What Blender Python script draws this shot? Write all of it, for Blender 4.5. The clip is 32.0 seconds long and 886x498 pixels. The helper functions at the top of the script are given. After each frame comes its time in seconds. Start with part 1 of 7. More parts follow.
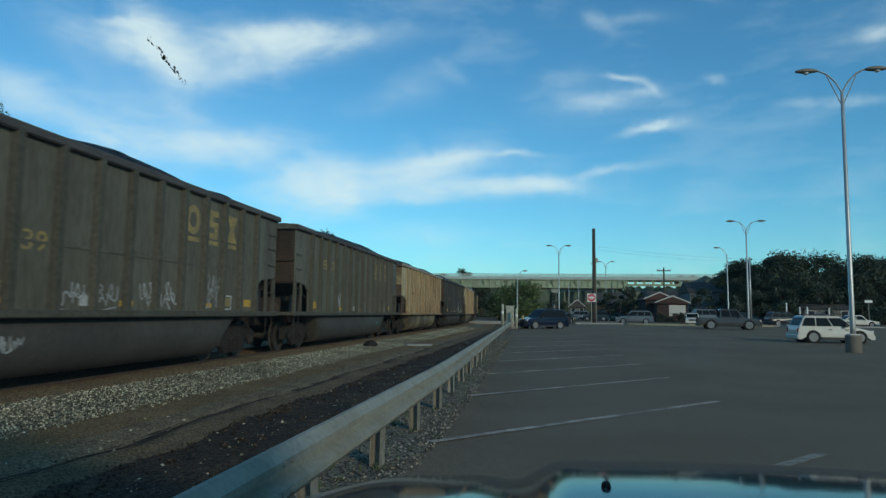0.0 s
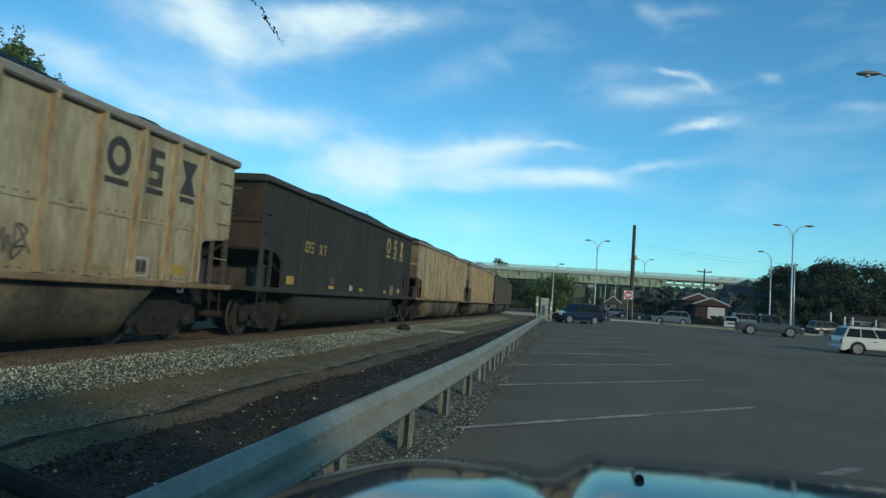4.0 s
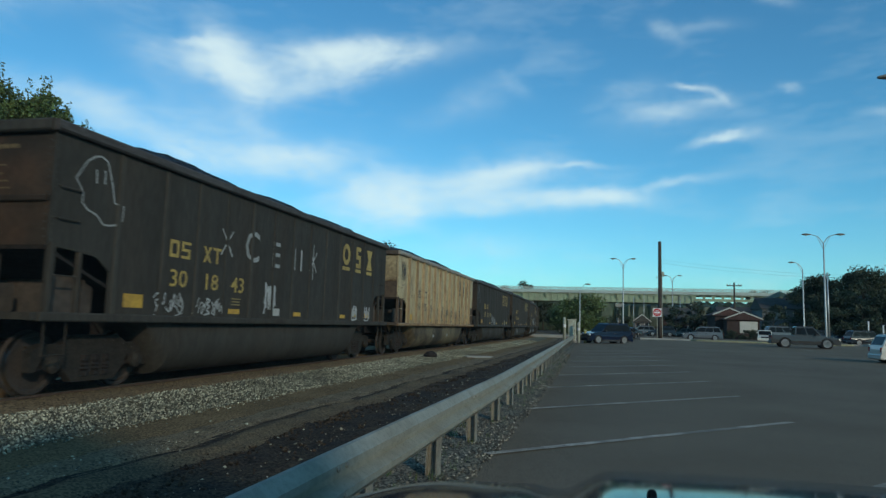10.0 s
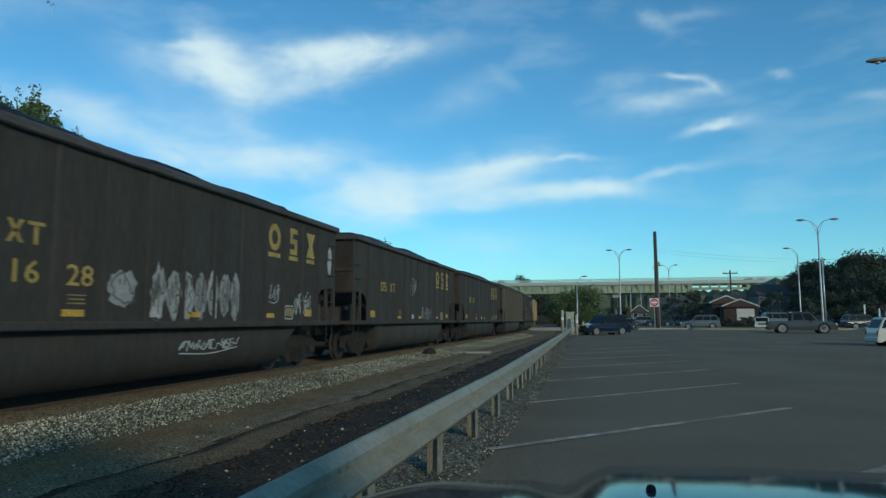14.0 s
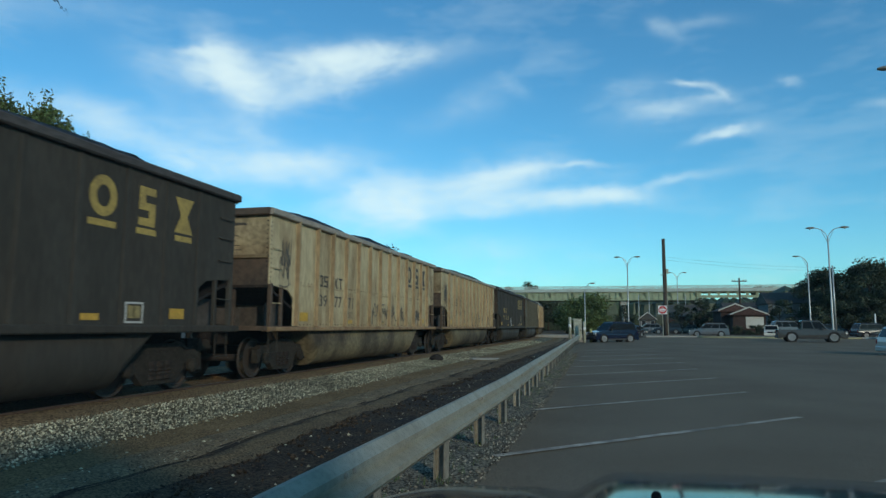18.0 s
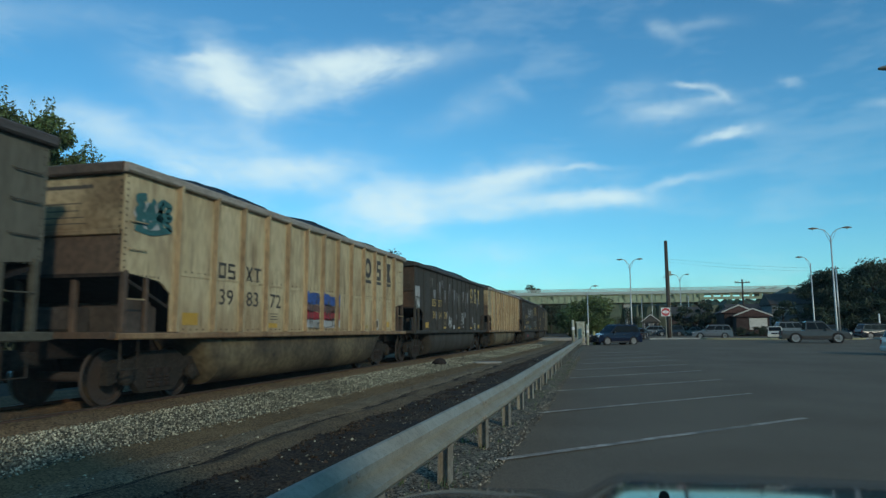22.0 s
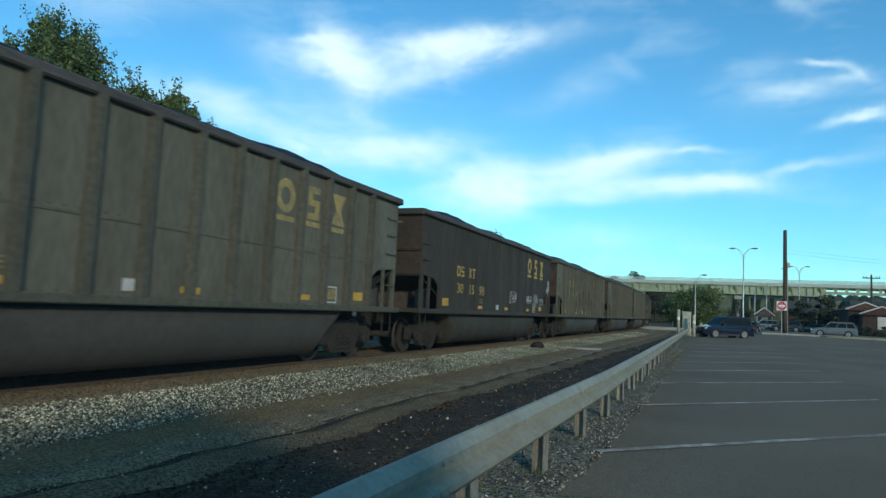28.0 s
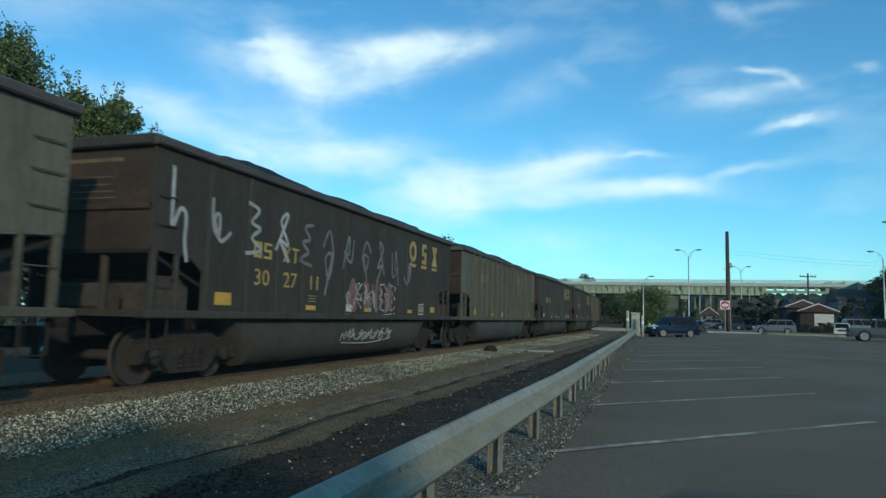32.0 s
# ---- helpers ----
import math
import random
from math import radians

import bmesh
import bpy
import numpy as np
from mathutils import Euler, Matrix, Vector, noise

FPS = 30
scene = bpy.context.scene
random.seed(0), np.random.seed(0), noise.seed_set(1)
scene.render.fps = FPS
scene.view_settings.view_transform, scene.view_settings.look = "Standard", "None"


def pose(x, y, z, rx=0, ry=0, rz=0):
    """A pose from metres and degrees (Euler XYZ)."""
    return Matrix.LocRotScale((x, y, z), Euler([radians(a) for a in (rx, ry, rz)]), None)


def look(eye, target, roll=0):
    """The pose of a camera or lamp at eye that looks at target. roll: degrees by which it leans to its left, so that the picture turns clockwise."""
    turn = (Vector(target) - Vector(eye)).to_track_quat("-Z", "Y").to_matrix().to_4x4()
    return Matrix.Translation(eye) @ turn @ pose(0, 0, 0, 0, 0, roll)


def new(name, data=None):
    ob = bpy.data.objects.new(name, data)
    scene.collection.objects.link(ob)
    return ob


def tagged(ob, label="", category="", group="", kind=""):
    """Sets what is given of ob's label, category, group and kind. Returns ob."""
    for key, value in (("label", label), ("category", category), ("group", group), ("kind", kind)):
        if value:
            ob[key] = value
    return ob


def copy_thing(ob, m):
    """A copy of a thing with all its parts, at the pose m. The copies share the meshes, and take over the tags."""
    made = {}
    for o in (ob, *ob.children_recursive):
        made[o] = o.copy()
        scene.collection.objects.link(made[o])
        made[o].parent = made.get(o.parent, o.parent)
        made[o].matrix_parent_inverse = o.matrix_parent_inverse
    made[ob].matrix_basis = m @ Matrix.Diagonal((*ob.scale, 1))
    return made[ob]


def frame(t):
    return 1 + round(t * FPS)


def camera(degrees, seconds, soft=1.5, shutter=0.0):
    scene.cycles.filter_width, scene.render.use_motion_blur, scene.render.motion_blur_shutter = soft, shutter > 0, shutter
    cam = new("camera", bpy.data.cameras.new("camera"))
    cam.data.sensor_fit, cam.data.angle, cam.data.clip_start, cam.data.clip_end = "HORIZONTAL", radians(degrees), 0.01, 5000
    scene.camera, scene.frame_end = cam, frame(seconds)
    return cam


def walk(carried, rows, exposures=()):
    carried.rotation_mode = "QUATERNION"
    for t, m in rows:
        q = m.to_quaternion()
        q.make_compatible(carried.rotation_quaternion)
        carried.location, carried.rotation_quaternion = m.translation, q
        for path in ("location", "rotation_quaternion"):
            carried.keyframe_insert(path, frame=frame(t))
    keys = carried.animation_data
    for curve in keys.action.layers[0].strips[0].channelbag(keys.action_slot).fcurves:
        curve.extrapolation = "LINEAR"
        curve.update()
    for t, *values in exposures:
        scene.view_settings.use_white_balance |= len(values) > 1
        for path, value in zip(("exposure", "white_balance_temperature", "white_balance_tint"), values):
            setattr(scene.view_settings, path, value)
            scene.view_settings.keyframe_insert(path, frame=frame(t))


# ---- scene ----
cam = camera(67.2, 32.0, soft=1.4, shutter=0.12)
PATH = [
    (0, (-0.023, 0.472, 1.425), (-0.308, 2.443, 1.615), 0.7),
    (0.5, (-0.04, 0.489, 1.421), (-0.326, 2.461, 1.598), 1.6),
    (1, (-0.035, 0.486, 1.421), (-0.326, 2.458, 1.585), 1.8),
    (1.5, (-0.032, 0.476, 1.425), (-0.334, 2.447, 1.578), 2.5),
    (2, (-0.021, 0.456, 1.426), (-0.321, 2.428, 1.571), 3.8),
    (2.5, (-0.03, 0.467, 1.411), (-0.368, 2.432, 1.571), 4.4),
    (3, (-0.043, 0.467, 1.413), (-0.409, 2.427, 1.564), 4.8),
    (3.5, (-0.032, 0.464, 1.415), (-0.41, 2.422, 1.563), 4.6),
    (5.5, (-0.045, 0.476, 1.422), (-0.477, 2.423, 1.57), 2.6),
    (6, (-0.045, 0.478, 1.422), (-0.479, 2.426, 1.556), 2.6),
    (6.5, (-0.028, 0.476, 1.432), (-0.472, 2.422, 1.557), 2.9),
    (7, (-0.023, 0.469, 1.424), (-0.46, 2.416, 1.553), 3.2),
    (7.5, (-0.019, 0.486, 1.41), (-0.452, 2.426, 1.629), 3.2),
    (8, (-0.014, 0.488, 1.418), (-0.443, 2.427, 1.656), 2.7),
    (8.5, (-0.007, 0.515, 1.4), (-0.43, 2.454, 1.648), 2.7),
    (9, (0.005, 0.484, 1.406), (-0.417, 2.421, 1.663), 2.5),
    (9.5, (0.011, 0.49, 1.402), (-0.422, 2.426, 1.652), 2.1),
    (10, (0.007, 0.503, 1.402), (-0.459, 2.435, 1.624), 1.7),
    (10.5, (0.009, 0.492, 1.404), (-0.48, 2.42, 1.616), 1.4),
    (11, (0.008, 0.509, 1.411), (-0.493, 2.434, 1.619), 0.9),
    (11.5, (0.006, 0.51, 1.406), (-0.5, 2.431, 1.644), 1.4),
    (12, (0.006, 0.508, 1.411), (-0.505, 2.423, 1.679), 1.5),
    (12.5, (0.002, 0.514, 1.404), (-0.515, 2.424, 1.691), 1.6),
    (13, (0.017, 0.505, 1.407), (-0.491, 2.418, 1.692), 0.7),
    (13.5, (0.013, 0.497, 1.41), (-0.455, 2.428, 1.634), -0.0),
    (14, (0.012, 0.508, 1.409), (-0.442, 2.444, 1.621), -0.1),
    (14.5, (0.014, 0.499, 1.407), (-0.434, 2.437, 1.615), -0.2),
    (16.5, (0.007, 0.519, 1.406), (-0.46, 2.451, 1.629), 0.2),
    (17, (-0.011, 0.577, 1.393), (-0.48, 2.508, 1.618), 0.6),
    (17.5, (-0.003, 0.578, 1.393), (-0.476, 2.508, 1.621), 0.5),
    (18, (0.015, 0.505, 1.407), (-0.461, 2.434, 1.637), 0.3),
    (18.5, (0.014, 0.488, 1.409), (-0.464, 2.416, 1.642), 0.4),
    (19, (0.015, 0.506, 1.407), (-0.466, 2.433, 1.642), 0.5),
    (19.5, (0.01, 0.531, 1.394), (-0.47, 2.458, 1.63), 0.3),
    (20, (0.017, 0.505, 1.406), (-0.464, 2.432, 1.642), 0.2),
    (20.5, (0.011, 0.507, 1.402), (-0.469, 2.434, 1.641), -0.0),
    (21, (0.001, 0.55, 1.399), (-0.479, 2.476, 1.64), 0.0),
    (21.5, (0.002, 0.557, 1.396), (-0.481, 2.483, 1.638), 0.1),
    (22, (0.012, 0.517, 1.4), (-0.47, 2.443, 1.642), -0.2),
    (22.5, (0.015, 0.515, 1.398), (-0.467, 2.441, 1.644), -0.4),
    (23, (0.014, 0.507, 1.409), (-0.466, 2.433, 1.656), -0.2),
    (23.5, (0.01, 0.512, 1.401), (-0.469, 2.438, 1.652), -0.2),
    (24, (0.012, 0.498, 1.403), (-0.464, 2.424, 1.658), -0.3),
    (24.5, (0.011, 0.495, 1.403), (-0.426, 2.435, 1.618), -0.6),
    (25, (-0.007, 0.49, 1.409), (-0.428, 2.437, 1.585), 0.7),
    (25.5, (-0.018, 0.54, 1.454), (-0.558, 2.457, 1.634), 2.9),
    (26, (-0.035, 0.629, 1.415), (-0.75, 2.485, 1.618), 4.2),
    (26.5, (-0.04, 0.626, 1.418), (-0.821, 2.457, 1.614), 4.5),
    (28.5, (-0.006, 0.582, 1.43), (-0.747, 2.431, 1.614), 1.2),
    (29, (0.012, 0.538, 1.433), (-0.692, 2.396, 1.665), -0.3),
    (29.5, (-0.007, 0.589, 1.424), (-0.686, 2.457, 1.652), -0.3),
    (30, (-0.005, 0.564, 1.431), (-0.67, 2.438, 1.639), -0.3),
    (30.5, (0.003, 0.573, 1.429), (-0.654, 2.451, 1.631), -0.5),
    (31, (0.002, 0.554, 1.433), (-0.651, 2.435, 1.627), -0.1),
    (31.5, (0.001, 0.552, 1.435), (-0.644, 2.435, 1.629), 0.4),
    (32, (-0.012, 0.567, 1.43), (-0.648, 2.453, 1.628), 1.5),
]
walk(cam, [(t, look(eye, target, roll)) for t, eye, target, roll in PATH], exposures=[(0.0, -0.05), (2.0, 0.13), (3.0, 0.17), (6.0, 0.2), (7.0, 0.24), (9.0, 0.0), (11.0, 0.05), (13.0, 0.03), (19.0, 0.1), (23.0, 0.03), (25.0, 0.09), (26.0, 0.25), (28.0, 0.42), (29.0, 0.44), (30.0, 0.36), (31.0, 0.3), (32.0, 0.3)])

# ---- world and sun ----
SUN_AZ, SUN_EL = radians(140), radians(19)


def math_node(nt, op, a, b=None, c=None, clamp=False):
    n = nt.nodes.new("ShaderNodeMath")
    n.operation, n.use_clamp = op, clamp
    for i, v in enumerate((a, b, c)):
        if v is None:
            continue
        if isinstance(v, (int, float)):
            n.inputs[i].default_value = v
        else:
            nt.links.new(v, n.inputs[i])
    return n.outputs[0]


def make_world():
    world = bpy.data.worlds.new("sky")
    scene.world = world
    world.use_nodes = True
    nt = world.node_tree
    nt.nodes.clear()
    out = nt.nodes.new("ShaderNodeOutputWorld")
    bg = nt.nodes.new("ShaderNodeBackground")
    sky = nt.nodes.new("ShaderNodeTexSky")
    sky.sky_type, sky.sun_disc = "NISHITA", False
    sky.sun_elevation, sky.sun_rotation = SUN_EL, SUN_AZ
    sky.air_density, sky.dust_density, sky.ozone_density, sky.altitude = 1.0, 0.6, 1.6, 100
    co = nt.nodes.new("ShaderNodeTexCoord")
    warp = nt.nodes.new("ShaderNodeTexNoise")
    warp.inputs["Scale"].default_value, warp.inputs["Detail"].default_value, warp.inputs["Roughness"].default_value = 6.5, 9.0, 0.62
    nt.links.new(co.outputs["Generated"], warp.inputs["Vector"])
    sepw = nt.nodes.new("ShaderNodeSeparateXYZ")
    nt.links.new(warp.outputs["Color"], sepw.inputs[0])
    sep = nt.nodes.new("ShaderNodeSeparateXYZ")
    nt.links.new(co.outputs["Generated"], sep.inputs[0])
    x, y, z = sep.outputs
    az = math_node(nt, "MULTIPLY", math_node(nt, "ARCTAN2", x, y), 57.296)
    el = math_node(nt, "MULTIPLY", math_node(nt, "ARCSINE", z), 57.296)
    az = math_node(nt, "ADD", az, math_node(nt, "MULTIPLY", math_node(nt, "SUBTRACT", sepw.outputs[0], 0.5), 5.0))
    el = math_node(nt, "ADD", el, math_node(nt, "MULTIPLY", math_node(nt, "SUBTRACT", sepw.outputs[1], 0.5), 3.0))
    total = None
    for a, e, ra, re, rot, power in HIGH_CLOUDS + LOW_CLOUDS + WISPS:
        c, s = math.cos(radians(rot)), math.sin(radians(rot))
        da, de = math_node(nt, "SUBTRACT", az, a), math_node(nt, "SUBTRACT", el, e)
        u = math_node(nt, "MULTIPLY_ADD", da, c / ra, math_node(nt, "MULTIPLY", de, s / ra))
        v = math_node(nt, "MULTIPLY_ADD", de, c / re, math_node(nt, "MULTIPLY", da, -s / re))
        q = math_node(nt, "MULTIPLY_ADD", u, u, math_node(nt, "MULTIPLY", v, v))
        g = math_node(nt, "MULTIPLY", math_node(nt, "EXPONENT", math_node(nt, "MULTIPLY", q, -1.0)), power)
        total = g if total is None else math_node(nt, "ADD", total, g)
    # thin streaked cirrus over the whole sky
    mapn = nt.nodes.new("ShaderNodeMapping")
    mapn.inputs["Scale"].default_value, mapn.inputs["Rotation"].default_value = (2.2, 2.2, 7.0), (0.15, 0.1, 0.4)
    nt.links.new(co.outputs["Generated"], mapn.inputs["Vector"])
    fine = nt.nodes.new("ShaderNodeTexNoise")
    fine.inputs["Scale"].default_value, fine.inputs["Detail"].default_value, fine.inputs["Roughness"].default_value = 2.4, 9.0, 0.62
    nt.links.new(mapn.outputs[0], fine.inputs["Vector"])
    wisp = math_node(nt, "MULTIPLY", math_node(nt, "SUBTRACT", fine.outputs["Fac"], 0.50, clamp=True), 0.75)
    grain = math_node(nt, "MULTIPLY_ADD", fine.outputs["Fac"], 1.9, -0.12)
    # billowing detail that tears the edges of the clouds
    billow = nt.nodes.new("ShaderNodeTexNoise")
    billow.inputs["Scale"].default_value, billow.inputs["Detail"].default_value, billow.inputs["Roughness"].default_value, billow.inputs["Distortion"].default_value = 15.0, 10.0, 0.66, 0.6
    lay = nt.nodes.new("ShaderNodeMapping")
    lay.inputs["Scale"].default_value, lay.inputs["Rotation"].default_value = (1.0, 1.0, 2.1), (0.0, 0.12, 0.0)
    nt.links.new(co.outputs["Generated"], lay.inputs["Vector"])
    nt.links.new(lay.outputs[0], billow.inputs["Vector"])
    torn = math_node(nt, "MULTIPLY_ADD", billow.outputs["Fac"], 2.3, -0.15)
    mask = math_node(nt, "ADD", math_node(nt, "MULTIPLY", total, math_node(nt, "MULTIPLY", grain, torn)), wisp)
    mask = math_node(nt, "SUBTRACT", 1.0, math_node(nt, "EXPONENT", math_node(nt, "MULTIPLY", math_node(nt, "POWER", mask, 1.15), -1.35)), clamp=True)
    mix = nt.nodes.new("ShaderNodeMix")
    mix.data_type = "RGBA"
    nt.links.new(math_node(nt, "MULTIPLY", mask, 0.93), mix.inputs["Factor"])
    tint = nt.nodes.new("ShaderNodeMix")
    tint.data_type, tint.blend_type = "RGBA", "MULTIPLY"
    tint.inputs["Factor"].default_value = 1.0
    tint.inputs["B"].default_value = SKY_TINT
    nt.links.new(sky.outputs[0], tint.inputs["A"])
    nt.links.new(tint.outputs["Result"], mix.inputs["A"])
    mix.inputs["B"].default_value = CLOUD_COLOUR
    nt.links.new(mix.outputs["Result"], bg.inputs[0])
    bg.inputs[1].default_value = SKY_STRENGTH
    nt.links.new(bg.outputs[0], out.inputs[0])


# azimuth from the track's line, height, two half widths, lean (all degrees), density
HIGH_CLOUDS = [
    (-31.6, 12.8, 5.09, 1.37, 1, 0.32), (-26.9, 13.3, 2.87, 0.84, 8, 0.45), (-35.6, 13.9, 2.61, 1.12, -7, 0.3), (-29.4, 15.3, 2.77, 0.75, -26, 0.2),
    (-32.4, 20.5, 2.5, 1.76, -32, 1.5), (-30.5, 18.7, 1.83, 1.69, -35, 0.75), (-33.9, 21.8, 2.08, 0.44, 2, 0.8), (-24.8, 21.2, 6.52, 1.53, 8, 0.62), (-23.3, 22.1, 4.4, 0.95, 3, 0.55), (-19.3, 22.4, 7.63, 1.0, 4, 0.45),
    (-26.2, 19.3, 3.95, 1.0, 15, 0.4), (-37.0, 20.3, 3.99, 1.31, -7, 0.28), (-34.5, 16.7, 4.52, 1.59, -15, 0.13), (-26.9, 13.1, 4.35, 1.31, 8, 0.5), (-35.2, 13.0, 3.2, 1.1, -21, 0.45),
    (-41.2, 14.9, 2.87, 1.52, -9, 0.45), (-46.4, 16.0, 3.42, 1.23, 1, 0.38),
]
LOW_CLOUDS = [
    (-19.0, 10.8, 3.45, 1.74, 5, 0.9), (-22.0, 10.7, 3.43, 1.44, 2, 0.24), (-16.8, 10.2, 1.97, 1.21, -9, 0.5), (-11.2, 12.1, 4.89, 1.35, 9, 0.7), (-7.7, 13.1, 2.91, 0.86, 7, 0.6),
    (-2.4, 13.5, 1.88, 0.28, 0, 0.55), (-7.7, 10.4, 7.14, 0.87, 1, 0.65), (-1.5, 10.8, 4.13, 0.66, 3, 0.55), (1.3, 11.1, 2.26, 0.61, 6, 1.0), (5.8, 12.1, 2.56, 0.32, 4, 0.45),
    (-9.2, 9.7, 2.91, 0.48, 0, 0.4), (-9.7, 6.6, 4.32, 0.97, 0, 0.3),
]
WISPS = [
    (2.0, 2.5, 70.0, 4.6, 0, 0.11), (-46, 23.0, 7.0, 1.2, 10, 0.2), (-30.0, 14.8, 12.0, 2.6, -4, 0.10), (-14.0, 11.0, 13.0, 2.4, 3, 0.05), (5.0, 17.5, 5.5, 1.6, 5, 0.12), (7.4, 19.1, 1.3, 0.26, -10, 0.65), (9.3, 18.4, 0.96, 0.42, -32, 0.5), (8.6, 17.8, 0.84, 0.31, 2, 0.3),
    (5.1, 17.3, 3.91, 0.63, -2, 0.35), (2.0, 19.4, 2.73, 0.9, 5, 0.15), (9.3, 15.05, 2.2, 0.38, 9, 0.6), (10.4, 15.4, 0.81, 0.35, 4, 0.6), (-10.7, 19.0, 2.96, 1.18, 18, 0.25),
    (-14.7, 17.4, 3.01, 0.85, 8, 0.15), (-7.7, 20.1, 1.49, 0.55, -20, 0.2), (14.0, 18.6, 0.87, 0.33, -14, 0.3), (5.4, 23.8, 1.38, 0.58, -26, 0.4), (8.1, 23.9, 2.57, 0.5, -3, 0.25),
    (13.2, 25.5, 1.69, 0.52, -34, 0.45), (9.9, 26.1, 0.86, 0.32, -10, 0.3), (23.2, 15.5, 2.49, 0.36, -5, 0.4), (25.4, 19.8, 1.72, 0.5, -6, 0.55),
]
SKY_STRENGTH, SKY_TINT, CLOUD_COLOUR = 0.13, (0.385, 0.925, 1.12, 1), (5.7, 7.0, 7.1, 1)
make_world()
sun_data = bpy.data.lights.new("sun", "SUN")
sun_data.energy, sun_data.angle, sun_data.color = 1.6, radians(2), (1.0, 0.90, 0.70)
sun = new("sun", sun_data)
sun.matrix_world = look((0, 0, 0), (-math.sin(SUN_AZ) * math.cos(SUN_EL), -math.cos(SUN_AZ) * math.cos(SUN_EL), -math.sin(SUN_EL)))


# ---- materials ----
def material(name, colour, rough=0.8, metal=0.0, second=None, scale=3.0, amount=0.5, fine=40.0, fine_amount=0.25, bump=0.2, stretch=(1, 1, 1), vary=0.12,
             third=None, third_scale=0.6, third_amount=0.4, coat=0.0, bump_distance=0.01):
    m = bpy.data.materials.new(name)
    m.use_nodes = True
    nt = m.node_tree
    bsdf = nt.nodes["Principled BSDF"]
    bsdf.inputs["Roughness"].default_value, bsdf.inputs["Metallic"].default_value = rough, metal
    bsdf.inputs["Coat Weight"].default_value = coat
    co = nt.nodes.new("ShaderNodeTexCoord")
    info = nt.nodes.new("ShaderNodeObjectInfo")
    mp = nt.nodes.new("ShaderNodeMapping")
    mp.inputs["Scale"].default_value = stretch
    nt.links.new(co.outputs["Object"], mp.inputs["Vector"])

    def noise_node(s, detail=6.0):
        n = nt.nodes.new("ShaderNodeTexNoise")
        n.noise_dimensions = "4D"
        n.inputs["Scale"].default_value, n.inputs["Detail"].default_value = s, detail
        nt.links.new(mp.outputs[0], n.inputs["Vector"])
        nt.links.new(math_node(nt, "MULTIPLY", info.outputs["Random"], 37.0), n.inputs["W"])
        return n.outputs["Fac"]

    def mixed(fac, a, b, mode="MIX"):
        n = nt.nodes.new("ShaderNodeMix")
        n.data_type, n.blend_type = "RGBA", mode
        nt.links.new(fac, n.inputs["Factor"])
        for sock, v in (("A", a), ("B", b)):
            if isinstance(v, tuple):
                n.inputs[sock].default_value = (*v[:3], 1)
            else:
                nt.links.new(v, n.inputs[sock])
        return n.outputs["Result"]

    def ramp(fac, lo, hi, top):
        n = nt.nodes.new("ShaderNodeMapRange")
        n.interpolation_type = "SMOOTHSTEP"
        for i, v in enumerate((lo, hi, 0.0, top)):
            n.inputs[i + 1].default_value = v
        nt.links.new(fac, n.inputs[0])
        return n.outputs[0]

    second = second or tuple(0.6 * c for c in colour)
    big, small = noise_node(scale), noise_node(fine, 3.0)
    col = mixed(ramp(big, 0.38, 0.68, amount), colour, second)
    if third:
        col = mixed(ramp(noise_node(third_scale, 8.0), 0.45, 0.7, third_amount), col, third)
    dark = tuple(max(0.0, 1 - 2.2 * fine_amount) for _ in range(3))
    col = mixed(ramp(small, 0.35, 0.65, 1.0), mixed(math_node(nt, "ADD", 1.0, 0.0), col, dark, "MULTIPLY"), col)
    v = math_node(nt, "MULTIPLY_ADD", info.outputs["Random"], 2 * vary, 1 - vary)
    hsv = nt.nodes.new("ShaderNodeHueSaturation")
    nt.links.new(v, hsv.inputs["Value"])
    nt.links.new(col, hsv.inputs["Color"])
    nt.links.new(hsv.outputs[0], bsdf.inputs["Base Color"])
    if bump:
        b = nt.nodes.new("ShaderNodeBump")
        b.inputs["Strength"].default_value, b.inputs["Distance"].default_value = bump, bump_distance
        nt.links.new(small, b.inputs["Height"])
        nt.links.new(b.outputs[0], bsdf.inputs["Normal"])
    if metal < 0.5 and rough > 0.3:
        r = nt.nodes.new("ShaderNodeMapRange")
        for i, val in enumerate((0.3, 0.7, rough - 0.1, min(1.0, rough + 0.12))):
            r.inputs[i + 1].default_value = val
        nt.links.new(big, r.inputs[0])
        nt.links.new(r.outputs[0], bsdf.inputs["Roughness"])
    return m


def dusty(m, spec=0.15):
    m.node_tree.nodes["Principled BSDF"].inputs["Specular IOR Level"].default_value = spec
    return m


